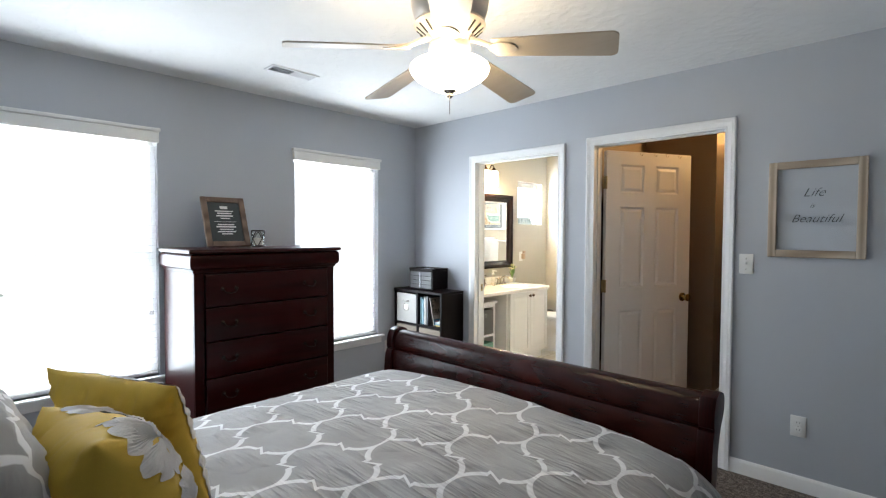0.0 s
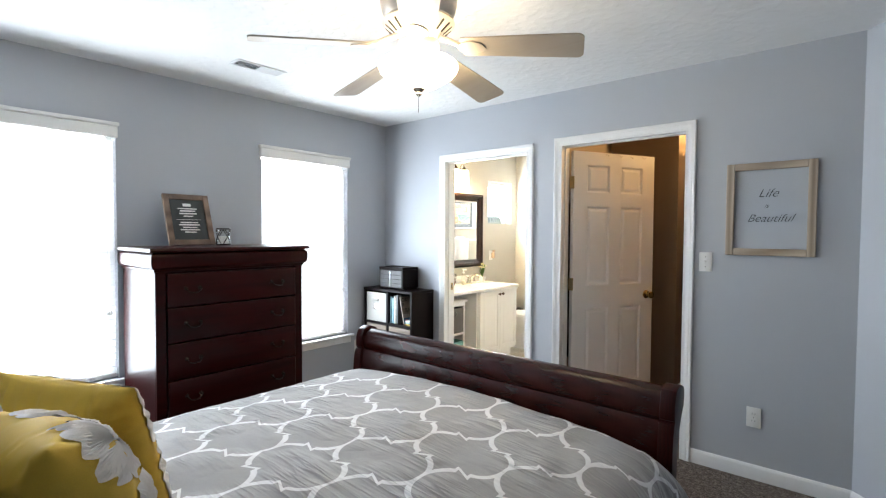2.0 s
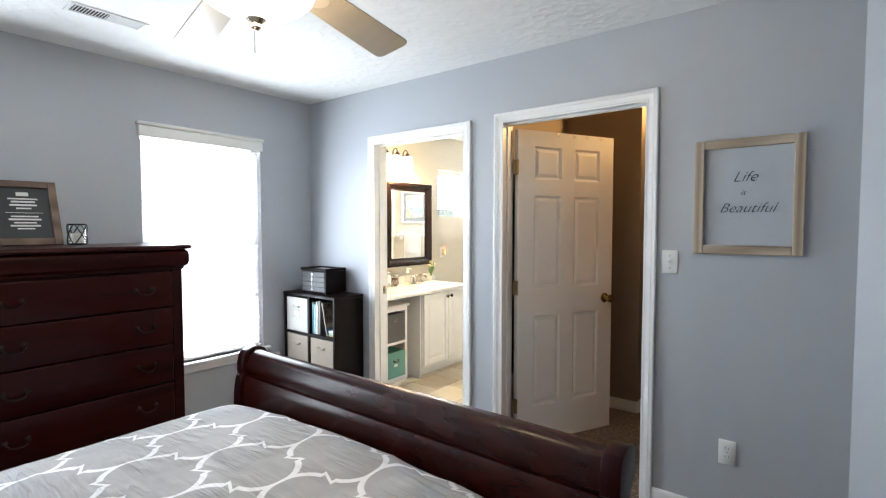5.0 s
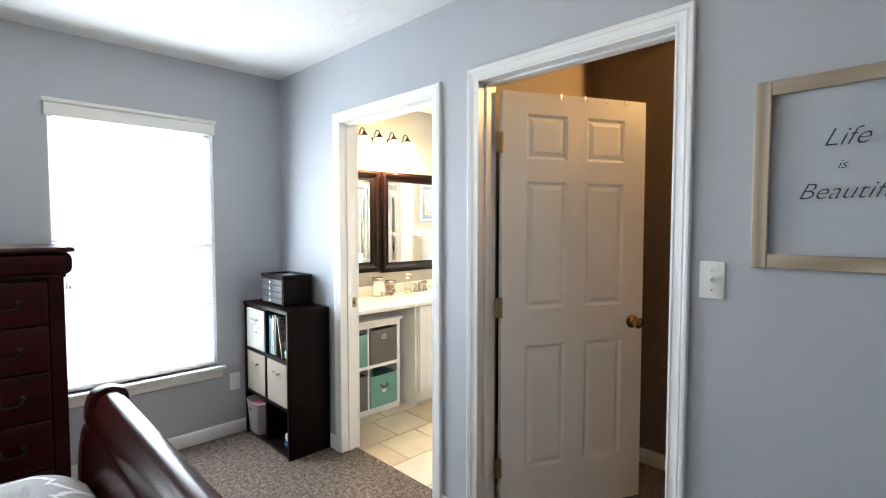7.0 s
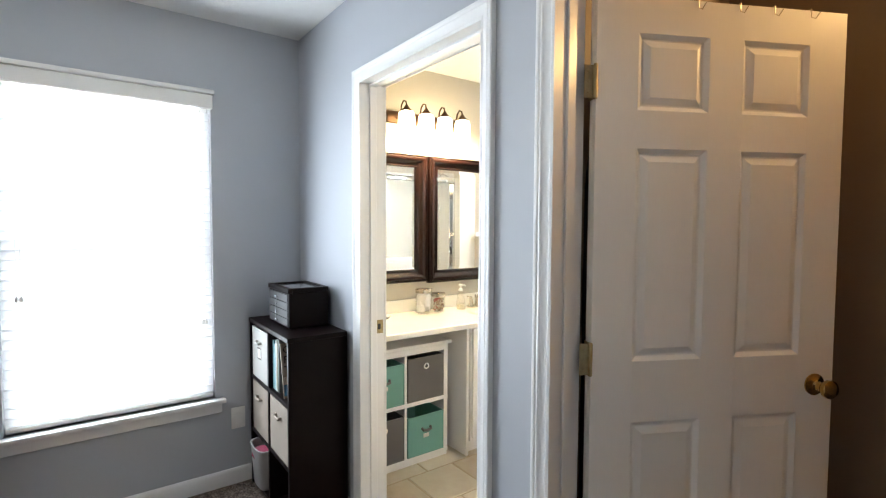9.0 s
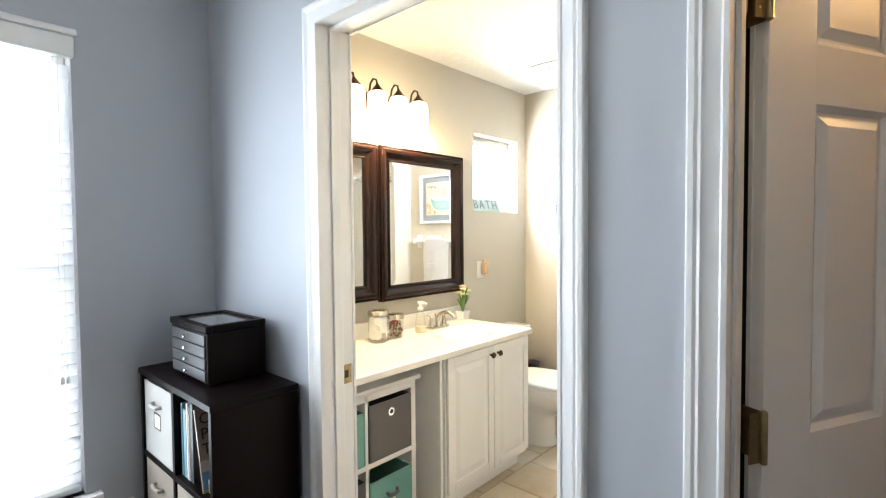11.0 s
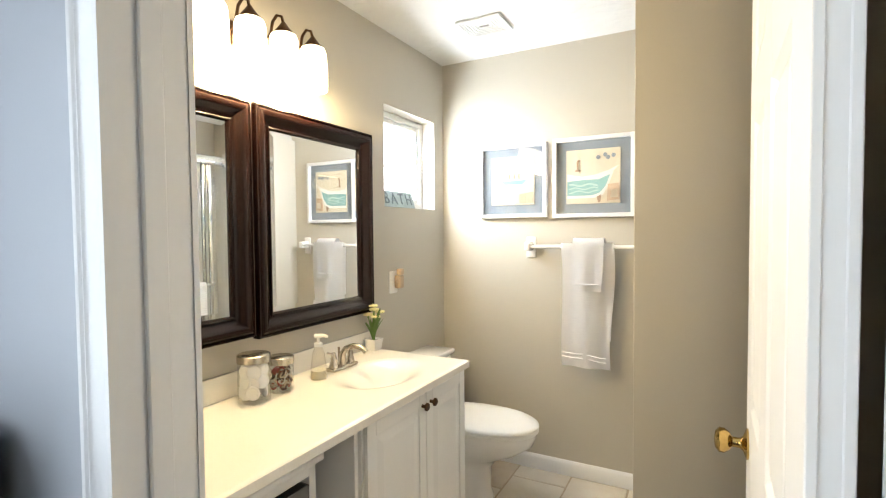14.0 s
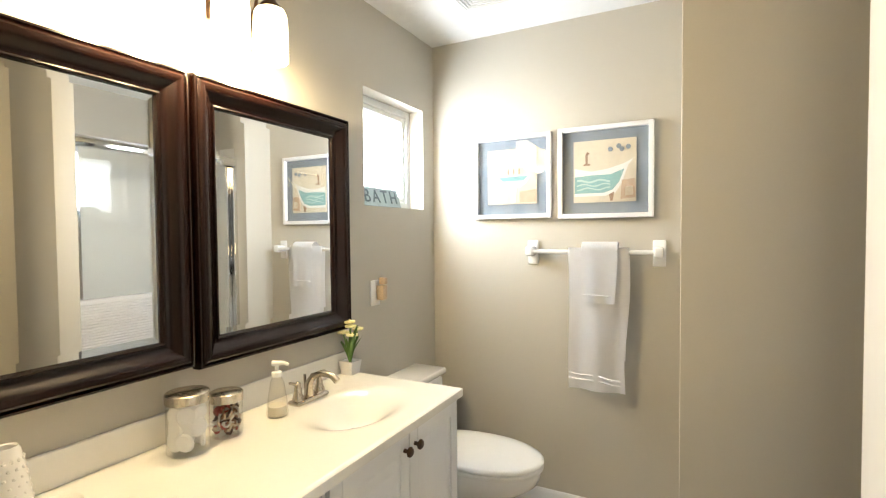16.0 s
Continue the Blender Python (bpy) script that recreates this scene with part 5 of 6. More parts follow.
def counter():
    bm = bmesh.new()
    nx, ny = 66, 165
    cx, cy, ax, ay = -3.205, 4.545, 0.160, 0.215
    g = []
    for i in range(nx + 1):
        row = []
        for j in range(ny + 1):
            x, y = WX + 0.001 + (VF - WX - 0.001) * i / nx, VY0 + (VY1 - VY0) * j / ny
            d = math.hypot((x - cx) / ax, (y - cy) / ay)
            z = VZ
            if d < 1.12:
                k = min(1.0, (1.12 - d) / 1.0)
                z -= 0.085 * (k * k * (3 - 2 * k)) * (0.6 + 0.4 * k)
            if i == nx or j == ny:
                z -= 0.005
            row.append(bm.verts.new((x, y, z)))
        g.append(row)
    for i in range(nx):
        for j in range(ny):
            bm.faces.new((g[i][j], g[i + 1][j], g[i + 1][j + 1], g[i][j + 1]))
    rim = [e for e in bm.edges if e.is_boundary]
    ext = bmesh.ops.extrude_edge_only(bm, edges=rim)["geom"]
    for v in [q for q in ext if isinstance(q, bmesh.types.BMVert)]:
        v.co.z = VZ - 0.032
    return bm


part("slab", counter(), MARBLE, top_t, smooth=50)
part("backsplash", block(WX, VY0, VZ - 0.002, WX + 0.018, VY1, VZ + 0.085, 0.006, 2), MARBLE, top_t)
part("drain", lathe(bmesh.new(), [(0.0, 0.0), (0.020, 0.0), (0.022, 0.003), (0.012, 0.004), (0.0, 0.002)], (-3.205, 4.545, VZ - 0.0845), 18), CHROME, top_t)

cab = thing("vanity_cabinet", (-3.24, 4.52, 0), "white vanity cabinet with two raised-panel doors", "cabinet")
KY0, KY1, KX = 4.150, 4.868, -2.998
for y in (KY0, KY1 - 0.018):
    part("side_panel", block(WX + 0.005, y, 0.09, KX, y + 0.018, VZ - 0.033, 0.001), TRIM, cab)
part("bottom_panel", block(WX + 0.005, KY0 + 0.018, 0.09, KX, KY1 - 0.018, 0.108), TRIM, cab)
for y0, y1 in ((KY0 + 0.018, KY0 + 0.05), (KY1 - 0.05, KY1 - 0.018)):
    part("face_stile", block(KX - 0.018, y0, 0.108, KX, y1, VZ - 0.033), TRIM, cab)
for z0, z1 in ((VZ - 0.075, VZ - 0.033), (0.108, 0.13)):
    part("face_rail", block(KX - 0.018, KY0 + 0.05, z0, KX, KY1 - 0.05, z1), TRIM, cab)
part("toe_kick", block(WX + 0.005, KY0 + 0.004, 0.0, KX - 0.055, KY1 - 0.004, 0.09, 0.002), TRIM, cab)
part("side_filler", block(WX + 0.005, KY0 - 0.020, 0.0, KX - 0.012, KY0 - 0.002, VZ - 0.033, 0.002), TRIM, cab)
YM = (KY0 + KY1) / 2 + 0.018
for y0, y1, ky in ((KY0 + 0.006, YM - 0.002, YM - 0.030), (YM + 0.002, KY1 - 0.003, YM + 0.032)):
    d = part("door", block(KX + 0.001, y0, 0.115, KX + 0.013, y1, VZ - 0.042, 0.002), TRIM, cab)
    bm = bmesh.new()
    fr = 0.048
    for a in ((y0, 0.115, y0 + fr, VZ - 0.042), (y1 - fr, 0.115, y1, VZ - 0.042), (y0 + fr, 0.115, y1 - fr, 0.115 + fr), (y0 + fr, VZ - 0.042 - fr, y1 - fr, VZ - 0.042)):
        box(bm, KX + 0.0125, a[0], a[1], KX + 0.019, a[2], a[3], 0.0015)
    part("stile_and_rail", bm, TRIM, d)
    bm = bmesh.new()
    a0, a1, b0, b1 = y0 + fr + 0.010, y1 - fr - 0.010, 0.115 + fr + 0.010, VZ - 0.042 - fr - 0.010
    va = [bm.verts.new((KX + 0.0128, *p)) for p in ((a0, b0), (a1, b0), (a1, b1), (a0, b1))]
    vb = [bm.verts.new((KX + 0.0180, *p)) for p in ((a0 + 0.03, b0 + 0.03), (a1 - 0.03, b0 + 0.03), (a1 - 0.03, b1 - 0.03), (a0 + 0.03, b1 - 0.03))]
    for i in range(4):
        bm.faces.new((va[i], va[(i + 1) % 4], vb[(i + 1) % 4], vb[i]))
    bm.faces.new(vb)
    part("raised_panel", bm, TRIM, d, smooth=0)
    part("knob", lathe(bmesh.new(), [(0.0, 0.0), (0.007, 0.0), (0.006, 0.010), (0.007, 0.014), (0.0155, 0.018), (0.0160, 0.022), (0.012, 0.027), (0.0, 0.029)], (KX + 0.019, ky, 0.738), 16, Matrix.Rotation(radians(90), 4, "Y")), BRONZE, d, "dark bronze knob")

org = thing("cube_organizer", (-3.30, 3.76, 0), "white two-by-two cube organizer under the vanity top", "organizer")
OX, OY0, OY1 = -3.105, 3.470, 4.045
for y in (OY0, (OY0 + OY1) / 2 - 0.008, OY1 - 0.016):
    part("upright", block(WX + 0.03, y, 0.05, OX, y + 0.016 if y != OY1 - 0.016 else OY1 + 0.012, 0.690, 0.001), TRIM, org)
for z in (0.036, 0.362):
    part("board", block(WX + 0.03, OY0 - 0.002, z - 0.012, OX + 0.001, OY1 + 0.014, z + 0.012, 0.001), TRIM, org)
part("top", block(WX + 0.03, OY0 - 0.010, 0.690, OX + 0.020, OY1 + 0.030, 0.712, 0.004, 2), TRIM, org)
part("top_rail", block(OX - 0.014, OY0 + 0.016, 0.652, OX, OY1 - 0.016, 0.690, 0.001), TRIM, org)
part("plinth", block(WX + 0.03, OY0, 0.0, OX - 0.004, OY1 + 0.01, 0.024, 0.001), TRIM, org)
OM = (OY0 + OY1) / 2
for y0, y1, z, hh, mat, lab, ring in ((OY0 + 0.02, OM - 0.012, 0.375, 0.235, TEAL_CLOTH, "teal fabric bin with label holder", False), (OM + 0.012, OY1 - 0.020, 0.375, 0.255, GREY_CLOTH, "charcoal fabric bin with metal grommet", True), (OY0 + 0.02, OM - 0.012, 0.049, 0.255, GREY_CLOTH, "charcoal fabric bin with metal grommet", True), (OM + 0.012, OY1 - 0.020, 0.049, 0.235, TEAL_CLOTH, "teal fabric bin with buckle handle, sagging open", False)):
    b = bin_box(WX + 0.10, OX + 0.004, y0, y1, z, z + hh, mat, lab)
    yc = (y0 + y1) / 2
    if ring:
        part("grommet", lathe(bmesh.new(), [(0.010, 0.0), (0.019, 0.0), (0.019, 0.003), (0.010, 0.003), (0.010, 0.0)], (OX + 0.004, yc, z + hh - 0.055), 18, Matrix.Rotation(radians(90), 4, "Y")), CHROME, b)
        part("grommet_hole", lathe(bmesh.new(), [(0.0, 0.0), (0.010, 0.0), (0.010, 0.0012), (0.0, 0.0012)], (OX + 0.004, yc, z + hh - 0.055), 16, Matrix.Rotation(radians(90), 4, "Y")), BLACK, b)
    else:
        part("handle", tube(bmesh.new(), [(OX + 0.004, yc - 0.03, z + hh - 0.075), (OX + 0.018, yc - 0.026, z + hh - 0.085), (OX + 0.020, yc, z + hh - 0.090), (OX + 0.018, yc + 0.026, z + hh - 0.085), (OX + 0.004, yc + 0.03, z + hh - 0.075)], 0.008, 7), GREY_CLOTH, b)
        part("label_tag", block(OX + 0.004, yc - 0.02, z + hh - 0.135, OX + 0.0055, yc + 0.02, z + hh - 0.112), PAPER, b)

# ---- on the vanity top ----
fau = thing("faucet", (-3.385, 4.525, VZ), "brushed nickel two-handle bathroom faucet", "faucet")
bm = bmesh.new()
box(bm, -3.412, 4.448, VZ, -3.360, 4.602, VZ + 0.016, 0.007, 3)
part("base_plate", bm, NICKEL, fau)
for yy in (4.472, 4.578):
    bm = lathe(bmesh.new(), [(0.0, 0.0), (0.019, 0.0), (0.018, 0.012), (0.012, 0.030), (0.013, 0.040), (0.009, 0.052), (0.010, 0.058), (0.006, 0.064), (0.0, 0.066)], (-3.386, yy, VZ + 0.014), 16)
    hnd = part("handle", bm, NICKEL, fau)
    s = -1 if yy < 4.52 else 1
    part("lever", tube(bmesh.new(), [(-3.386, yy, VZ + 0.066), (-3.388, yy + s * 0.018, VZ + 0.076), (-3.390, yy + s * 0.034, VZ + 0.082)], [0.006, 0.005, 0.004], 8), NICKEL, hnd)
sp_pts = [(-3.386, 4.525, VZ + 0.014), (-3.384, 4.525, VZ + 0.060), (-3.366, 4.526, VZ + 0.086), (-3.330, 4.530, VZ + 0.100), (-3.290, 4.534, VZ + 0.096), (-3.268, 4.536, VZ + 0.078)]
part("spout", tube(bmesh.new(), sp_pts, [0.018, 0.014, 0.012, 0.011, 0.011, 0.012], 14), NICKEL, fau)
part("lift_rod", tube(bmesh.new(), [(-3.404, 4.525, VZ + 0.014), (-3.404, 4.525, VZ + 0.088)], [0.003, 0.005], 8), NICKEL, fau)

sd = thing("soap_dispenser", (-3.372, 4.368, VZ), "clear soap bottle with white pump", "soap dispenser")
part("bottle", lathe(bmesh.new(), [(0.0, 0.0), (0.032, 0.0), (0.034, 0.006), (0.030, 0.050), (0.022, 0.105), (0.016, 0.120), (0.014, 0.128), (0.0, 0.128)], (-3.372, 4.368, VZ + 0.001), 24), thin_glass("soap_bottle_plastic", (0.985, 0.97, 0.94)), sd)
part("soap", lathe(bmesh.new(), [(0.0, 0.004), (0.030, 0.004), (0.0285, 0.034), (0.0, 0.034)], (-3.372, 4.368, VZ + 0.001), 20), surface("clear_soap", (0.80, 0.76, 0.62), 0.2, bump=0), sd)
bm = lathe(bmesh.new(), [(0.0, 0.126), (0.016, 0.126), (0.016, 0.140), (0.006, 0.144), (0.006, 0.162), (0.0, 0.162)], (-3.372, 4.368, VZ + 0.001), 16)
tube(bm, [(-3.384, 4.362, VZ + 0.168), (-3.352, 4.378, VZ + 0.170), (-3.338, 4.385, VZ + 0.164)], [0.009, 0.007, 0.005], 8)
part("pump", bm, PLASTIC, sd)


def jar(x, y, r, hh, label, fill):
    j = thing("glass_jar", (x, y, VZ), label, "jar", "jars on the vanity")
    part("glass", lathe(bmesh.new(), [(0.0, 0.0), (r - 0.004, 0.0), (r, 0.004), (r, hh - 0.008), (r - 0.003, hh)], (x, y, VZ + 0.001), 32), THIN, j)
    part("lid", lathe(bmesh.new(), [(r - 0.004, hh + 0.001), (r + 0.002, hh + 0.001), (r + 0.002, hh + 0.024), (r - 0.002, hh + 0.027), (0.0, hh + 0.028)], (x, y, VZ + 0.001), 32), NICKEL, j, "brushed metal lid")
    rnd = random.Random(int(1000 * r))
    if fill == "cotton":
        for k in range(21):
            lay, ii = divmod(k, 7)
            a, rr = 0.9 * ii + lay, (r - 0.020) if ii else 0.0
            bm = lathe(bmesh.new(), [(0.0, -0.006), (0.022, -0.0055), (0.0262, 0.0), (0.022, 0.0055), (0.0, 0.006)], (0, 0, 0), 16)
            bm.transform(pose(x + rr * math.cos(a), y + rr * math.sin(a), VZ + 0.036 + 0.035 * lay, 0, 90 + rnd.uniform(-14, 14), math.degrees(a) + rnd.uniform(-25, 25)))
            part("cotton_pad", bm, TOWEL, j)
    else:
        cols = [surface("clip_tint", c, 0.4, bump=0) for c in ((0.30, 0.16, 0.09), (0.62, 0.50, 0.36), (0.10, 0.05, 0.04), (0.70, 0.66, 0.60), (0.45, 0.10, 0.08))]
        for k in range(96):
            a, rr, zz = rnd.uniform(0, 6.28), (r - 0.016) * rnd.random() ** 0.3, VZ + 0.016 + (hh - 0.030) * rnd.random()
            c0 = Vector((x + rr * math.cos(a), y + rr * math.sin(a), zz))
            ax = Euler((rnd.uniform(0, 3), rnd.uniform(0, 3), rnd.uniform(0, 3))).to_matrix()
            pts = [c0 + ax @ Vector((0.011 * math.cos(t), 0.011 * math.sin(t), 0)) for t in (0, 1, 2, 3, 4, 5, 6.1)]
            part("hair_tie", tube(bmesh.new(), pts, 0.0035, 5), cols[k % 5], j)
    return j


jar(-3.392, 4.075, 0.053, 0.135, "tall glass jar of cotton pads with metal lid", "cotton")
jar(-3.392, 4.195, 0.044, 0.100, "short glass jar of hair ties with metal lid", "ties")

pot = thing("flower_pot", (-3.458, 4.845, VZ), "small white square pot with cream artificial flowers", "potted plant")
bm = bmesh.new()
vs = []
for zz, w2 in ((0.0, 0.026), (0.055, 0.034), (0.055, 0.030), (0.045, 0.029)):
    vs.append([bm.verts.new((-3.458 + sx * w2, 4.845 + sy * w2, VZ + 0.001 + zz)) for sx, sy in ((-1, -1), (1, -1), (1, 1), (-1, 1))])
for a, b in zip(vs, vs[1:]):
    for i in range(4):
        bm.faces.new((a[i], a[(i + 1) % 4], b[(i + 1) % 4], b[i]))
bm.faces.new(vs[0])
bm.faces.new(vs[-1])
part("pot", bm, CERAMIC, pot, smooth=0)
rnd = random.Random(4)
for k in range(13):
    a, ln, sprd = rnd.uniform(0, 6.28), rnd.uniform(0.10, 0.185), rnd.uniform(0.030, 0.090)
    bm = bmesh.new()
    prev = None
    for s in range(7):
        f = s / 6
        c0 = Vector((-3.458 + sprd * f ** 1.7 * math.cos(a), 4.845 + sprd * f ** 1.7 * math.sin(a), VZ + 0.045 + ln * f))
        wd = 0.0105 * (1 - f) ** 0.5 * min(1.0, 0.5 + 2 * f) + 0.0005
        side = Vector((-math.sin(a), math.cos(a), 0)) * wd
        cur = (bm.verts.new(c0 - side), bm.verts.new(c0 + side))
        if prev:
            bm.faces.new((prev[0], prev[1], cur[1], cur[0]))
        prev = cur
    part("leaf", bm, GREEN, pot)
for k, (dx, dy, dz) in enumerate(((0.0, 0.0, 0.215), (0.026, 0.020, 0.185), (-0.008, -0.030, 0.176), (0.014, -0.010, 0.200), (0.030, -0.022, 0.168))):
    bm = bmesh.new()
    for q in range(6):
        a = q * math.pi / 3
        bmesh.ops.create_icosphere(bm, subdivisions=1, radius=0.013, matrix=pose(-3.458 + dx + 0.014 * math.cos(a), 4.845 + dy + 0.014 * math.sin(a), VZ + dz, 0, 0, 0) @ Matrix.Diagonal((1, 1, 0.5, 1)))
    bmesh.ops.create_icosphere(bm, subdivisions=1, radius=0.006, matrix=pose(-3.458 + dx, 4.845 + dy, VZ + dz + 0.005))
    fl = part("blossom", bm, FLOWER, pot)
    part("stem", tube(bmesh.new(), [(-3.458, 4.845, VZ + 0.045), (-3.458 + dx * 0.6, 4.845 + dy * 0.6, VZ + dz * 0.6), (-3.458 + dx, 4.845 + dy, VZ + dz)], 0.002, 5), GREEN, pot)

dish = single("soap_dish", lathe(bmesh.new(), [(0.0, 0.0), (0.030, 0.0), (0.044, 0.012), (0.046, 0.018), (0.043, 0.017), (0.030, 0.006), (0.0, 0.005)], (-3.372, 3.764, VZ + 0.001), 28), MARBLE, (-3.372, 3.764, VZ), "small round cream soap dish on the vanity", "soap dish")
tum = thing("tumbler", (-3.372, 3.682, VZ), "white textured tumbler on the vanity", "tumbler")
bm = lathe(bmesh.new(), [(0.0, 0.0), (0.044, 0.0), (0.047, 0.012), (0.038, 0.090), (0.024, 0.166), (0.020, 0.172), (0.016, 0.170), (0.030, 0.090), (0.036, 0.010), (0.0, 0.008)], (-3.372, 3.682, VZ + 0.001), 24)
for r0 in range(9):
    for k in range(14):
        a = 2 * math.pi * (k + 0.5 * (r0 % 2)) / 14
        rr = 0.0445 - 0.0022 * r0
        bmesh.ops.create_icosphere(bm, subdivisions=1, radius=0.0045, matrix=pose(-3.372 + rr * math.cos(a), 3.682 + rr * math.sin(a), VZ + 0.020 + 0.016 * r0))
part("body", bm, CERAMIC, tum)

# ---- mirrors and lamps over the vanity ----


def wall_mirror(y0, y1, z0, z1):
    mi = thing("wall_mirror", (WX, (y0 + y1) / 2, z0), "wall mirror with wide dark wood frame above the vanity", "mirror", "mirrors over the vanity")
    prof = [(0.0, 0.004), (0.0, 0.034), (0.003, 0.040), (0.008, 0.041), (0.011, 0.037), (0.014, 0.041), (0.022, 0.046), (0.030, 0.046), (0.038, 0.042), (0.046, 0.035), (0.054, 0.027), (0.062, 0.021), (0.070, 0.0175), (0.0735, 0.0175), (0.075, 0.021), (0.079, 0.022), (0.083, 0.019), (0.085, 0.010)]
    cor = ((y0, z0, 1, 1), (y1, z0, -1, 1), (y1, z1, -1, -1), (y0, z1, 1, -1))
    for i in range(4):
        a, b = cor[i], cor[(i + 1) % 4]
        bm = bmesh.new()
        ra = [bm.verts.new((WX + d, a[0] + a[2] * u, a[1] + a[3] * u)) for u, d in prof]
        rb = [bm.verts.new((WX + d, b[0] + b[2] * u, b[1] + b[3] * u)) for u, d in prof]
        for k in range(len(prof) - 1):
            bm.faces.new((ra[k], ra[k + 1], rb[k + 1], rb[k]))
        part("frame_rail", bm, MIRROR_WOOD, mi, smooth=30)
    u, bev = 0.084, 0.020
    bm = bmesh.new()
    va = [bm.verts.new((WX + 0.0097, *p)) for p in ((y0 + u, z0 + u), (y1 - u, z0 + u), (y1 - u, z1 - u), (y0 + u, z1 - u))]
    vb = [bm.verts.new((WX + 0.0105, *p)) for p in ((y0 + u + bev, z0 + u + bev), (y1 - u - bev, z0 + u + bev), (y1 - u - bev, z1 - u - bev), (y0 + u + bev, z1 - u - bev))]
    for i in range(4):
        bm.faces.new((va[i], va[(i + 1) % 4], vb[(i + 1) % 4], vb[i]))
    bm.faces.new(vb)
    part("mirror_glass", bm, MIRROR, mi, smooth=0)
    part("backing", block(WX + 0.001, y0 + 0.01, z0 + 0.01, WX + 0.004, y1 - 0.01, z1 - 0.01), BLACK, mi)


wall_mirror(3.458, 4.160, 1.022, 1.868)
wall_mirror(4.174, 4.878, 1.008, 1.870)

vl = thing("vanity_light", (WX, 4.165, 2.10), "bronze four-lamp vanity light with lit frosted shades", "wall light")
part("back_plate", block(WX, 3.855, 2.055, WX + 0.022, 4.470, 2.135, 0.010, 3), BRONZE, vl)
LX = -3.392
for k in range(4):
    yy = 3.942 + 0.149 * k
    part("arm", tube(bmesh.new(), [(WX + 0.015, yy - 0.012, 2.085), (WX + 0.050, yy - 0.012, 2.095), (WX + 0.066, yy - 0.010, 2.125), (WX + 0.074, yy - 0.008, 2.165), (WX + 0.092, yy - 0.004, 2.186), (WX + 0.112, yy, 2.178), (LX, yy, 2.150)], 0.0055, 8), BRONZE, vl)
    part("cap", lathe(bmesh.new(), [(0.0, 2.158), (0.007, 2.156), (0.011, 2.150), (0.018, 2.140), (0.031, 2.124), (0.034, 2.115), (0.0, 2.114)], (LX, yy, 0), 20), BRONZE, vl)
    bulb("vanity_bulb", (LX, yy, 1.935), 18.5, WARM, 0.025)
    part("shade", lathe(bmesh.new(), [(0.030, 2.116), (0.044, 2.109), (0.050, 2.094), (0.053, 2.050), (0.054, 1.990), (0.053, 1.952), (0.049, 1.948), (0.0, 1.962)], (LX, yy, 0), 24), LAMP_GLASS, vl, "frosted glass shade glowing warm white")

# ---- toilet ----
wc = thing("toilet", (-3.15, 5.235, 0), "white ceramic toilet with closed lid", "toilet")
TY = 5.235


def oval_stack(levels, seg=36):
    """Rings of (height, centre x, half length, half width), joined and closed."""
    bm = bmesh.new()
    rings = []
    for z, cx, ax, ay in levels:
        ring = []
        for k in range(seg):
            a = 2 * math.pi * k / seg
            c, s = math.cos(a), math.sin(a)
            e = 0.9 if c > 0 else 0.75
            ring.append(bm.verts.new((cx + ax * abs(c) ** e * (1 if c > 0 else -1), TY + ay * s, z)))
        rings.append(ring)
    for a, b in zip(rings, rings[1:]):
        for k in range(seg):
            bm.faces.new((a[k], a[(k + 1) % seg], b[(k + 1) % seg], b[k]))
    bm.faces.new(rings[0][::-1])
    bm.faces.new(rings[-1])
    return bm


part("bowl", oval_stack([(0.0, -3.135, 0.135, 0.108), (0.02, -3.135, 0.135, 0.108), (0.06, -3.135, 0.120, 0.098), (0.18, -3.125, 0.115, 0.098), (0.235, -3.110, 0.150, 0.120), (0.28, -3.080, 0.225, 0.160), (0.33, -3.060, 0.275, 0.180), (0.375, -3.055, 0.285, 0.186), (0.392, -3.055, 0.282, 0.184)]), CERAMIC, wc, smooth=60)
part("seat", oval_stack([(0.393, -3.050, 0.287, 0.186), (0.396, -3.050, 0.291, 0.190), (0.408, -3.050, 0.291, 0.190), (0.412, -3.050, 0.287, 0.187)]), PLASTIC, wc, smooth=60)
part("seat_lid", oval_stack([(0.414, -3.050, 0.286, 0.186), (0.417, -3.050, 0.292, 0.191), (0.426, -3.050, 0.292, 0.190), (0.434, -3.050, 0.278, 0.178), (0.437, -3.050, 0.22, 0.13)]), PLASTIC, wc, smooth=60)
part("tank", block(WX + 0.012, TY - 0.205, 0.38, -3.325, TY + 0.195, 0.690, 0.025, 4), CERAMIC, wc)
part("tank_lid", block(WX + 0.006, TY - 0.215, 0.690, -3.312, TY + 0.205, 0.722, 0.012, 3), CERAMIC, wc)
part("flush_lever", tube(bmesh.new(), [(-3.325, TY - 0.15, 0.65), (-3.305, TY - 0.15, 0.65), (-3.302, TY - 0.09, 0.645)], 0.007, 8), CHROME, wc)
br = thing("toilet_brush", (-3.40, 5.585, 0), "dark canister standing behind the toilet", "toilet brush")
part("canister", lathe(bmesh.new(), [(0.0, 0.0), (0.05, 0.0), (0.052, 0.01), (0.050, 0.40), (0.0, 0.405)], (-3.385, 5.575, 0), 20), surface("dark_grey_metal", (0.06, 0.055, 0.05), 0.4, 0.5, bump=0), br)
part("lid", lathe(bmesh.new(), [(0.054, 0.400), (0.055, 0.412), (0.02, 0.425), (0.0, 0.426)], (-3.385, 5.575, 0), 20), surface("grey_lid", (0.12, 0.11, 0.10), 0.3, 0.5, bump=0), br)

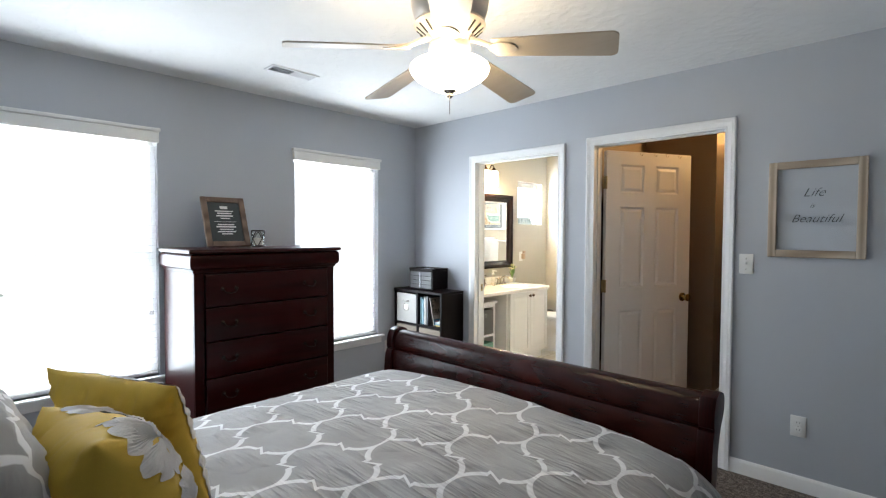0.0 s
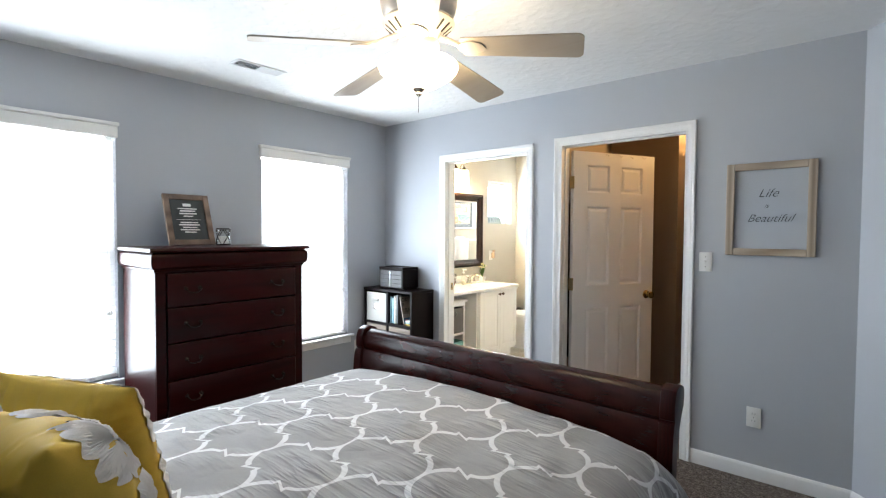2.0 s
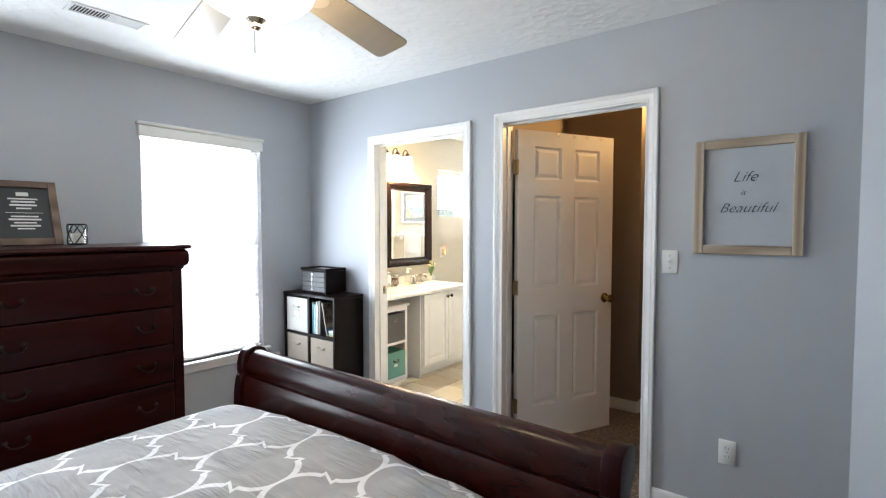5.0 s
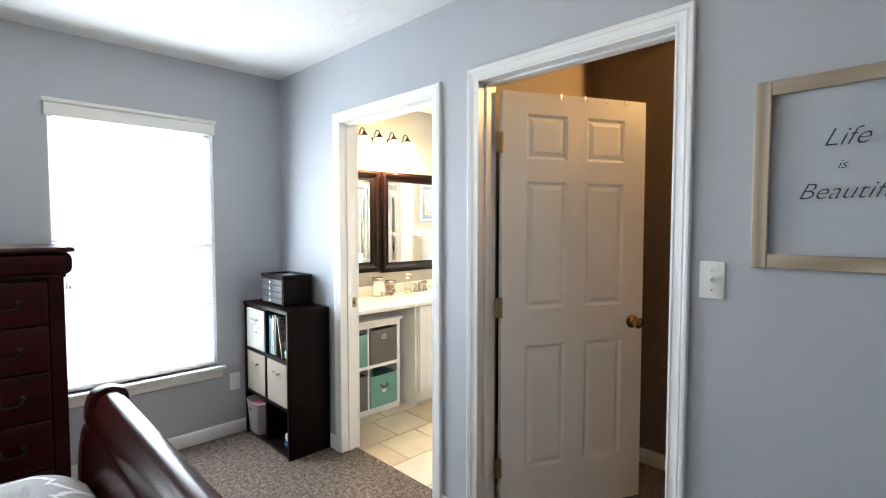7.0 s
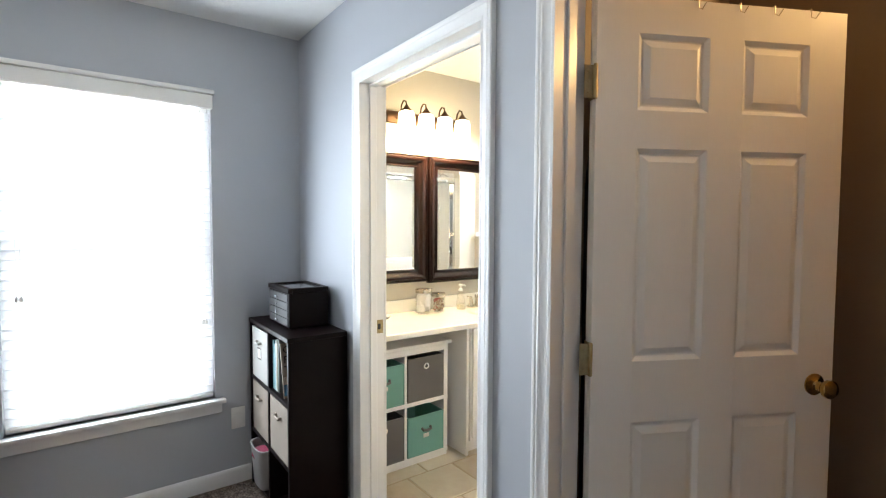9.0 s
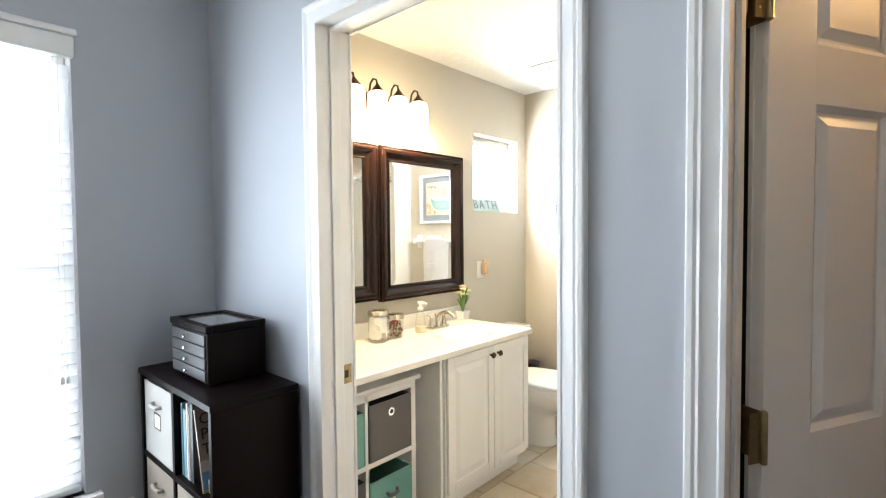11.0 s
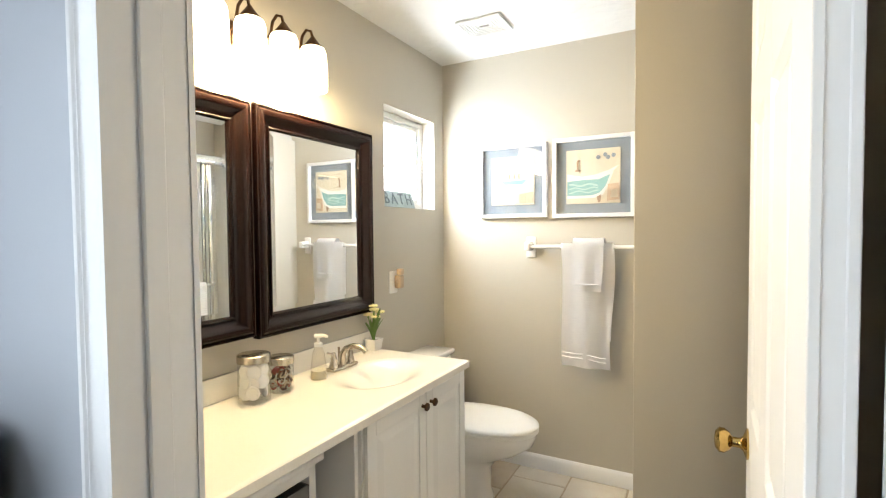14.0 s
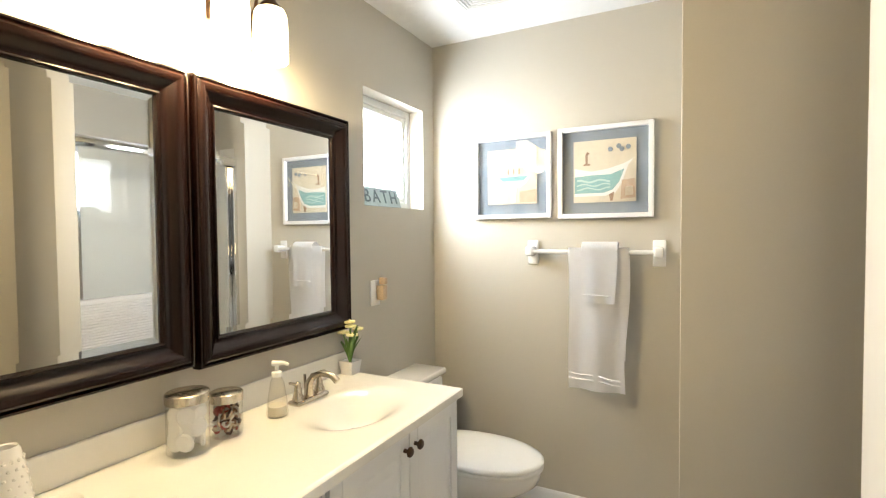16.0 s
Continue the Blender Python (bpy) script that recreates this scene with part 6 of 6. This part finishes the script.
# ---- towel bar and towels ----
tb = thing("towel_bar", (-2.635, BY, 1.305), "white ceramic towel bar on the bathroom wall", "towel bar")
for x in (-2.932, -2.340):
    bm = bmesh.new()
    box(bm, x - 0.028, BY - 0.012, 1.240, x + 0.028, BY, 1.362, 0.006, 2)
    box(bm, x - 0.020, BY - 0.082, 1.284, x + 0.020, BY - 0.012, 1.332, 0.010, 3)
    part("bracket", bm, CERAMIC, tb)
part("rail", tube(bmesh.new(), [(-2.915, BY - 0.065, 1.307), (-2.357, BY - 0.065, 1.307)], 0.011, 12), CERAMIC, tb)


def hung_cloth(x0, x1, y, ztop, zfront, zback, r, thick, seed):
    """A towel folded over a bar: front and back leaves with soft folds."""
    bm = bmesh.new()
    nx, n1 = 26, 40
    g = []
    for i in range(nx + 1):
        row = []
        f = i / nx
        for j in range(n1 + 1):
            t = j / n1
            la, lb = ztop - zfront, ztop - zback
            s = t * (la + lb + math.pi * r) - la
            if s < 0:
                yy, zz = y - r, ztop + s
            elif s < math.pi * r:
                yy, zz = y - r * math.cos(s / r), ztop + r * math.sin(s / r)
            else:
                yy, zz = y + r, ztop - (s - math.pi * r)
            drop = max(0.0, ztop - zz)
            yy += 0.010 * drop * 2 * math.sin(f * 9 + seed) * (1 if s < 0 else 0.3) - (0.016 * drop if s < 0 else 0)
            narrow = 1 - 0.07 * min(1.0, drop * 2.2) * math.sin(math.pi * min(1, drop))
            xx = (x0 + x1) / 2 + (f - 0.5) * (x1 - x0) * narrow + 0.006 * math.sin(drop * 9 + seed)
            row.append(bm.verts.new((xx, yy, zz)))
        g.append(row)
    for i in range(nx):
        for j in range(n1):
            bm.faces.new((g[i][j], g[i + 1][j], g[i + 1][j + 1], g[i][j + 1]))
    bmesh.ops.solidify(bm, geom=bm.faces[:], thickness=thick)
    return bm


bt = thing("bath_towel", (-2.61, BY - 0.065, 0.648), "white terry bath towel folded over the bar", "towel")
part("cloth", hung_cloth(-2.738, -2.464, BY - 0.065, 1.315, 0.655, 0.80, 0.017, 0.012, 0.0), TOWEL, bt, smooth=80)
for z in (0.735, 0.712):
    part("hem_band", tube(bmesh.new(), [(-2.725 + 0.23 * q / 8, BY - 0.107 - 0.010 * math.sin(q * 9 / 8), z - 0.002 * q) for q in range(9)], 0.004, 6), TOWEL, bt)
ht = thing("hand_towel", (-2.60, BY - 0.065, 1.065), "white terry hand towel laid over the bath towel", "towel")
part("cloth", hung_cloth(-2.678, -2.516, BY - 0.065, 1.322, 1.070, 1.12, 0.034, 0.009, 1.3), TOWEL, ht, smooth=80)
part("hem_band", tube(bmesh.new(), [(-2.664 + 0.128 * q / 6, BY - 0.112 - 0.004 * math.sin(q * 9 / 6 + 1.3), 1.108) for q in range(7)], 0.003, 6), TOWEL, ht)

# ---- framed prints ----
MAT_GREY = surface("blue_grey_mat_board", (0.20, 0.23, 0.26), 0.85, var=0.04, scale=30, bump=0)
PRINT = surface("cream_print", (0.62, 0.54, 0.40), 0.7, var=0.10, scale=14, fine=60, bump=0)
TEAL_INK = surface("teal_print_ink", (0.20, 0.36, 0.34), 0.7, var=0.15, scale=20, bump=0)
WHITE_INK = surface("white_print_ink", (0.74, 0.72, 0.66), 0.7, var=0.05, scale=20, bump=0)
BROWN_INK = surface("brown_print_ink", (0.28, 0.17, 0.10), 0.7, var=0.1, bump=0)
TAN_INK = surface("tan_print_ink", (0.48, 0.34, 0.22), 0.7, var=0.15, scale=24, bump=0)


def framed(x0, x1, z0, z1, kind, label):
    f = thing("framed_print", ((x0 + x1) / 2, BY, z0), label, "picture", "bathroom prints")
    w = 0.022
    for a in ((x0, z0, x0 + w, z1), (x1 - w, z0, x1, z1), (x0 + w, z0, x1 - w, z0 + w), (x0 + w, z1 - w, x1 - w, z1)):
        part("moulding", block(a[0], BY - 0.032, a[1], a[2], BY - 0.002, a[3], 0.002), TRIM, f)
    part("mat_board", block(x0 + w, BY - 0.010, z0 + w, x1 - w, BY - 0.006, z1 - w), MAT_GREY, f)
    px0, px1, pz0, pz1 = x0 + 0.075, x1 - 0.075, z0 + 0.075, z1 - 0.070
    pr = part("print", block(px0, BY - 0.016, pz0, px1, BY - 0.0105, pz1), PRINT, f)
    cx, W, Hh = (px0 + px1) / 2, px1 - px0, pz1 - pz0
    lay = [BY - 0.0164]

    def shape(name, outline, mat):
        lay[0] -= 0.0004
        part(name, prism(bmesh.new(), outline, "y", lay[0], BY - 0.0161), mat, pr, smooth=0)

    def at(u, v):
        return (px0 + u * W, pz0 + v * Hh)
    if kind == "tub":
        shape("tub", [at(0.02, 0.56), at(0.30, 0.50), at(0.55, 0.53), at(0.80, 0.60), at(0.97, 0.68), at(0.88, 0.58), at(0.78, 0.30), at(0.68, 0.14), at(0.52, 0.10), at(0.02, 0.10)], WHITE_INK)
        shape("water", [at(0.02, 0.42), at(0.30, 0.44), at(0.60, 0.44), at(0.82, 0.52), at(0.74, 0.32), at(0.64, 0.20), at(0.50, 0.15), at(0.02, 0.15)], TEAL_INK)
        for v0, k0 in ((0.36, 0.03), (0.29, 0.02), (0.23, 0.02)):
            top = [at(0.06 + 0.06 * q, v0 + 0.02 * math.sin(q * 1.1 + v0 * 20)) for q in range(10)]
            low = [at(0.06 + 0.06 * q, v0 - k0 + 0.02 * math.sin(q * 1.1 + v0 * 20)) for q in range(10)]
            shape("ripple", top + low[::-1], surface("pale_ripple_ink", (0.42, 0.54, 0.50), 0.7, bump=0))
        shape("tap", [at(0.20, 0.62), at(0.20, 0.78), at(0.23, 0.82), at(0.27, 0.80), at(0.25, 0.78), at(0.235, 0.76), at(0.235, 0.62)], BROWN_INK)
        shape("tap_base", [at(0.17, 0.60), at(0.28, 0.60), at(0.28, 0.625), at(0.17, 0.625)], BROWN_INK)
        for u, v in ((0.60, 0.84), (0.73, 0.88), (0.78, 0.83), (0.88, 0.86)):
            shape("bubble", [at(u + 0.038 * math.cos(a * math.pi / 6), v + 0.038 * math.sin(a * math.pi / 6)) for a in range(12)], MAT_GREY)
        shape("claw_foot", [at(0.58, 0.12), at(0.66, 0.16), at(0.64, 0.02), at(0.60, 0.02)], BROWN_INK)
        shape("stool", [at(0.78, 0.34), at(0.98, 0.36), at(0.99, 0.06), at(0.76, 0.04)], TAN_INK)
        shape("jar", [at(0.84, 0.24), at(0.95, 0.24), at(0.96, 0.10), at(0.83, 0.10)], PRINT)
    else:
        shape("basin", [at(0.18, 0.50), at(0.88, 0.52), at(0.80, 0.38), at(0.66, 0.30), at(0.40, 0.30), at(0.26, 0.38)], WHITE_INK)
        shape("water", [at(0.22, 0.49), at(0.84, 0.51), at(0.74, 0.42), at(0.32, 0.42)], TEAL_INK)
        shape("pedestal", [at(0.46, 0.30), at(0.60, 0.30), at(0.57, 0.02), at(0.48, 0.02)], WHITE_INK)
        for u in (0.42, 0.53, 0.64):
            shape("tap", [at(u, 0.54), at(u + 0.025, 0.54), at(u + 0.025, 0.64), at(u, 0.64)], BROWN_INK)
        shape("stool", [at(0.66, 0.22), at(0.98, 0.26), at(0.98, 0.03), at(0.66, 0.03)], TAN_INK)
    pane = part("pane", block(x0 + w, BY - 0.024, z0 + w, x1 - w, BY - 0.022, z1 - w), GLASS, f)
    pane.visible_shadow = False


framed(-3.249, -2.834, 1.474, 1.902, "sink", "white framed print of a teal wash basin")
framed(-2.800, -2.364, 1.468, 1.908, "tub", "white framed print of a claw-foot bathtub with teal water")

# ---- small things in the bathroom ----
po = thing("wall_outlet", (WX, 5.103, 1.130), "white wall outlet with tan plug-in air freshener", "electrical plate")
part("cover", block(WX, 5.062, 1.070, WX + 0.006, 5.134, 1.188, 0.003, 2), PLASTIC, po)
bm = bmesh.new()
box(bm, WX + 0.006, 5.100, 1.095, WX + 0.046, 5.142, 1.165, 0.008, 2)
box(bm, WX + 0.012, 5.112, 1.165, WX + 0.042, 5.150, 1.200, 0.008, 2)
part("air_freshener", bm, surface("amber_plastic", (0.46, 0.34, 0.23), 0.3, var=0.15, scale=30, bump=0), po)

bs = thing("bath_sign", (WX - 0.045, 5.175, WINB[2]), "weathered pale blue block sign reading BATH on the window ledge", "sign")
bmx = pose(WX - 0.028, 5.220, WINB[2] + 0.001, 0, -16, 0)
bm = block(-0.012, -0.166, 0.0, 0.0, 0.166, 0.098, 0.003)
bm.transform(bmx)
part("plaque", bm, surface("pale_blue_plaque", (0.30, 0.36, 0.36), 0.8, var=0.12, scale=18, bump=0.2), bs)
lt = lettering("BATH", 0.092, (0, 0, 0), 0, 0, surface("slate_letter_paint", (0.09, 0.12, 0.13), 0.7, bump=0), bs, 0.0, "letters", 0.001, 1.32)
lt.matrix_basis = grown(bs).inverted() @ bmx @ pose(0.0015, 0.0, 0.049, 90, 0, 90)

ev = thing("exhaust_vent", (-3.03, 5.24, CEIL), "white square bathroom exhaust grille", "vent")
EX0, EX1, EY0, EY1 = -3.150, -2.918, 5.138, 5.342
# backing coloured grey for the shade between the rings
part("backing", block(EX0 + 0.01, EY0 + 0.01, CEIL - 0.004, EX1 - 0.01, EY1 - 0.01, CEIL), surface("grille_gap_shade", (0.22, 0.21, 0.20), 0.8, bump=0), ev)
for q in range(6):
    o = 0.016 * q
    bm = bmesh.new()
    w = 0.012 if q == 0 else 0.009
    for a in ((EX0 + o, EY0 + o, EX1 - o, EY0 + o + w), (EX0 + o, EY1 - o - w, EX1 - o, EY1 - o), (EX0 + o, EY0 + o + w, EX0 + o + w, EY1 - o - w), (EX1 - o - w, EY0 + o + w, EX1 - o, EY1 - o - w)):
        box(bm, a[0], a[1], CEIL - 0.014 + 0.001 * q, a[2], a[3], CEIL - 0.004)
    part("grille_ring", bm, TRIM, ev, smooth=0)

strike = thing("strike_plate", (BATH_IN[0], 3.385, 0.93), "brass strike plate on the door jamb", "strike plate")
bm = bmesh.new()
for a in ((3.366, 0.900, 3.376, 0.962), (3.392, 0.900, 3.404, 0.962), (3.376, 0.900, 3.392, 0.918), (3.376, 0.944, 3.392, 0.962)):
    box(bm, BATH_IN[0], a[0], a[1], BATH_IN[0] + 0.002, a[2], a[3])
part("plate", bm, BRASS_DULL, strike)
part("latch_hole", block(BATH_IN[0], 3.376, 0.918, BATH_IN[0] + 0.0008, 3.392, 0.944), BLACK, strike)

# ---- the shower ----
sh = thing("shower_enclosure", (-2.13, 4.985, 0.09), "chrome framed sliding glass shower doors", "shower")
SZ0, SZ1 = 0.092, 1.845
bm = block(-2.148, 4.500, SZ1, -2.082, 5.470, SZ1 + 0.055, 0.006, 2)
part("header_track", bm, CHROME, sh)
part("bottom_track", block(-2.144, 4.500, SZ0, -2.086, 5.470, SZ0 + 0.03, 0.004), CHROME, sh)
for y0 in (4.500, 5.440):
    part("side_jamb", block(-2.146, y0, SZ0 + 0.03, -2.084, y0 + 0.030, SZ1, 0.004), CHROME, sh)
for x, y0, y1 in ((-2.132, 4.530, 5.02), (-2.104, 4.97, 5.440)):
    p = part("glass_door", block(x - 0.003, y0, SZ0 + 0.032, x + 0.003, y1, SZ1 - 0.002), FROST, sh)
    p.visible_shadow = False
    bm = bmesh.new()
    for ya in (y0, y1 - 0.022):
        box(bm, x - 0.009, ya, SZ0 + 0.031, x + 0.009, ya + 0.022, SZ1 - 0.002, 0.003)
    part("door_stile", bm, CHROME, p)
rail = thing("shower_towel_rail", (-2.167, 4.75, 1.07), "chrome towel rail on the shower door", "towel bar")
part("rail", tube(bmesh.new(), [(-2.140, 4.545, 1.072), (-2.176, 4.552, 1.072), (-2.176, 5.005, 1.072), (-2.140, 5.012, 1.072)], 0.008, 8), CHROME, rail)
mat_ = thing("bath_mat", (-2.176, 4.70, 0.80), "white ribbed bath mat hanging over the shower rail", "bath mat")
bm = bmesh.new()
g = []
for j in range(90):
    s = j / 89 * 0.62 - 0.31
    if s < -0.014:
        x, z = -2.190 - 0.004, 1.080 + (s + 0.014)
    elif s > 0.014:
        x, z = -2.162 + 0.002, 1.080 - (s - 0.014)
    else:
        x, z = -2.176 + s, 1.080 + math.sqrt(max(0.0, 0.014 ** 2 - s * s)) * 0.9
    x += (-1 if s < 0 else 0.3) * 0.0030 * (j % 2)
    g.append([bm.verts.new((x, 4.470 + 0.46 * k / 6, z)) for k in range(7)])
for a, b in zip(g, g[1:]):
    for k in range(6):
        bm.faces.new((a[k], a[k + 1], b[k + 1], b[k]))
bmesh.ops.solidify(bm, geom=bm.faces[:], thickness=0.006)
part("cloth", bm, TOWEL, mat_, smooth=0)
SURR = surface("shower_surround", (0.72, 0.71, 0.68), 0.25, var=0.03, scale=4, bump=0)
bm = bmesh.new()
box(bm, -2.120, BY - 0.012, 0.09, -1.300, BY - 0.001, 2.02)
box(bm, -1.312, 4.632, 0.09, -1.301, BY - 0.012, 2.02)
box(bm, -2.120, 4.501, 0.09, -1.785, 4.512, 2.02)
box(bm, -1.785, 4.512, 0.09, -1.774, 4.632, 2.02)
box(bm, -1.774, 4.621, 0.09, -1.312, 4.632, 2.02)
setting("shower_surround", bm, SURR, "pale shower wall surround", "shower wall")
shd = thing("shower_fixture", (-1.75, BY - 0.012, 1.95), "dark chrome shower head on a bent arm", "shower head")
part("arm", tube(bmesh.new(), [(-1.75, BY - 0.012, 1.96), (-1.75, BY - 0.09, 1.985), (-1.75, BY - 0.16, 1.95)], 0.010, 8), CHROME, shd)
part("head", lathe(bmesh.new(), [(0.0, 0.03), (0.02, 0.028), (0.055, 0.006), (0.058, -0.004), (0.0, -0.006)], (-1.75, BY - 0.175, 1.925), 20, Matrix.Rotation(radians(25), 4, "X")), surface("dark_chrome", (0.18, 0.17, 0.16), 0.2, 1.0, bump=0), shd)

# ---- hooks on the doors ----


def door_hooks(m, us, thick, side, mat, label, drop=0.045):
    for u in us:
        hk = thing("door_hook", (m @ Vector((u, 0, 2.026)))[:], label, "hook", "hooks over the doors")
        bm = bmesh.new()
        s = side * (thick / 2 + 0.0025)
        tube(bm, [(u, -s, 1.985), (u, -s, 2.0295), (u, s, 2.0295), (u, s, 2.026 - drop), (u, s + side * 0.014, 2.017 - drop), (u, s + side * 0.028, 2.029 - drop)], 0.0014, 6)
        bm.transform(m)
        part("wire", bm, mat, hk)


door_hooks(closet_m, (0.30, 0.43, 0.54, 0.66), 0.035, -1, NICKEL, "thin metal over-the-door hook", 0.02)
door_hooks(bath_m, (0.62,), 0.035, 1, CHROME, "chrome hook hung over the bathroom door", 0.03)
rk = thing("over_door_rack", (bath_m @ Vector((0.35, -0.04, 1.70)))[:], "dark scrolled wire rack hanging behind the door", "rack")
for u in (0.10, 0.35, 0.60):
    bm = bmesh.new()
    y0 = -0.0205
    tube(bm, [(u, 0.0205, 1.99), (u, 0.0205, 2.0295), (u, y0, 2.0295), (u, y0, 1.93), (u, y0 - 0.03, 1.90), (u, y0 - 0.03, 1.87), (u, y0, 1.84), (u, y0 - 0.036, 1.79), (u, y0 - 0.036, 1.76), (u, y0 - 0.012, 1.745), (u, y0 - 0.004, 1.765)], 0.003, 6)
    bm.transform(bath_m)
    part("scroll", bm, BRONZE, rk)
for z in (1.80, 1.78, 1.76):
    bm = tube(bmesh.new(), [(0.06, -0.0235, z), (0.64, -0.0235, z)], 0.0025, 6)
    bm.transform(bath_m)
    part("rail", bm, BRONZE, rk)

# ---- floor tiles ----
TS, GAP = 0.305, 0.010
xs = [WX + 0.012 + (i - 0.35) * TS for i in range(0, 8)]
ys = [3.404 + j * TS for j in range(-1, 9)]
rt = random.Random(11)
for i, x in enumerate(xs):
    for j, y in enumerate(ys):
        y += 0.45 * TS * (i % 2)
        a0, a1, b0, b1 = max(x, WX), min(x + TS - GAP, -1.832), max(y, 3.404), min(y + TS - GAP, BY)
        if a1 - a0 < 0.03 or b1 - b0 < 0.03 or (a0 > -2.222 and b0 > 4.40):
            continue
        bm = block(a0, b0, -0.010, a1, b1, 0.0 - 0.0008 * rt.random(), 0.003)
        t_ob = new("tile", mesh_of("tile", bm, TILE, 0))
        t_ob.parent = bath_floor
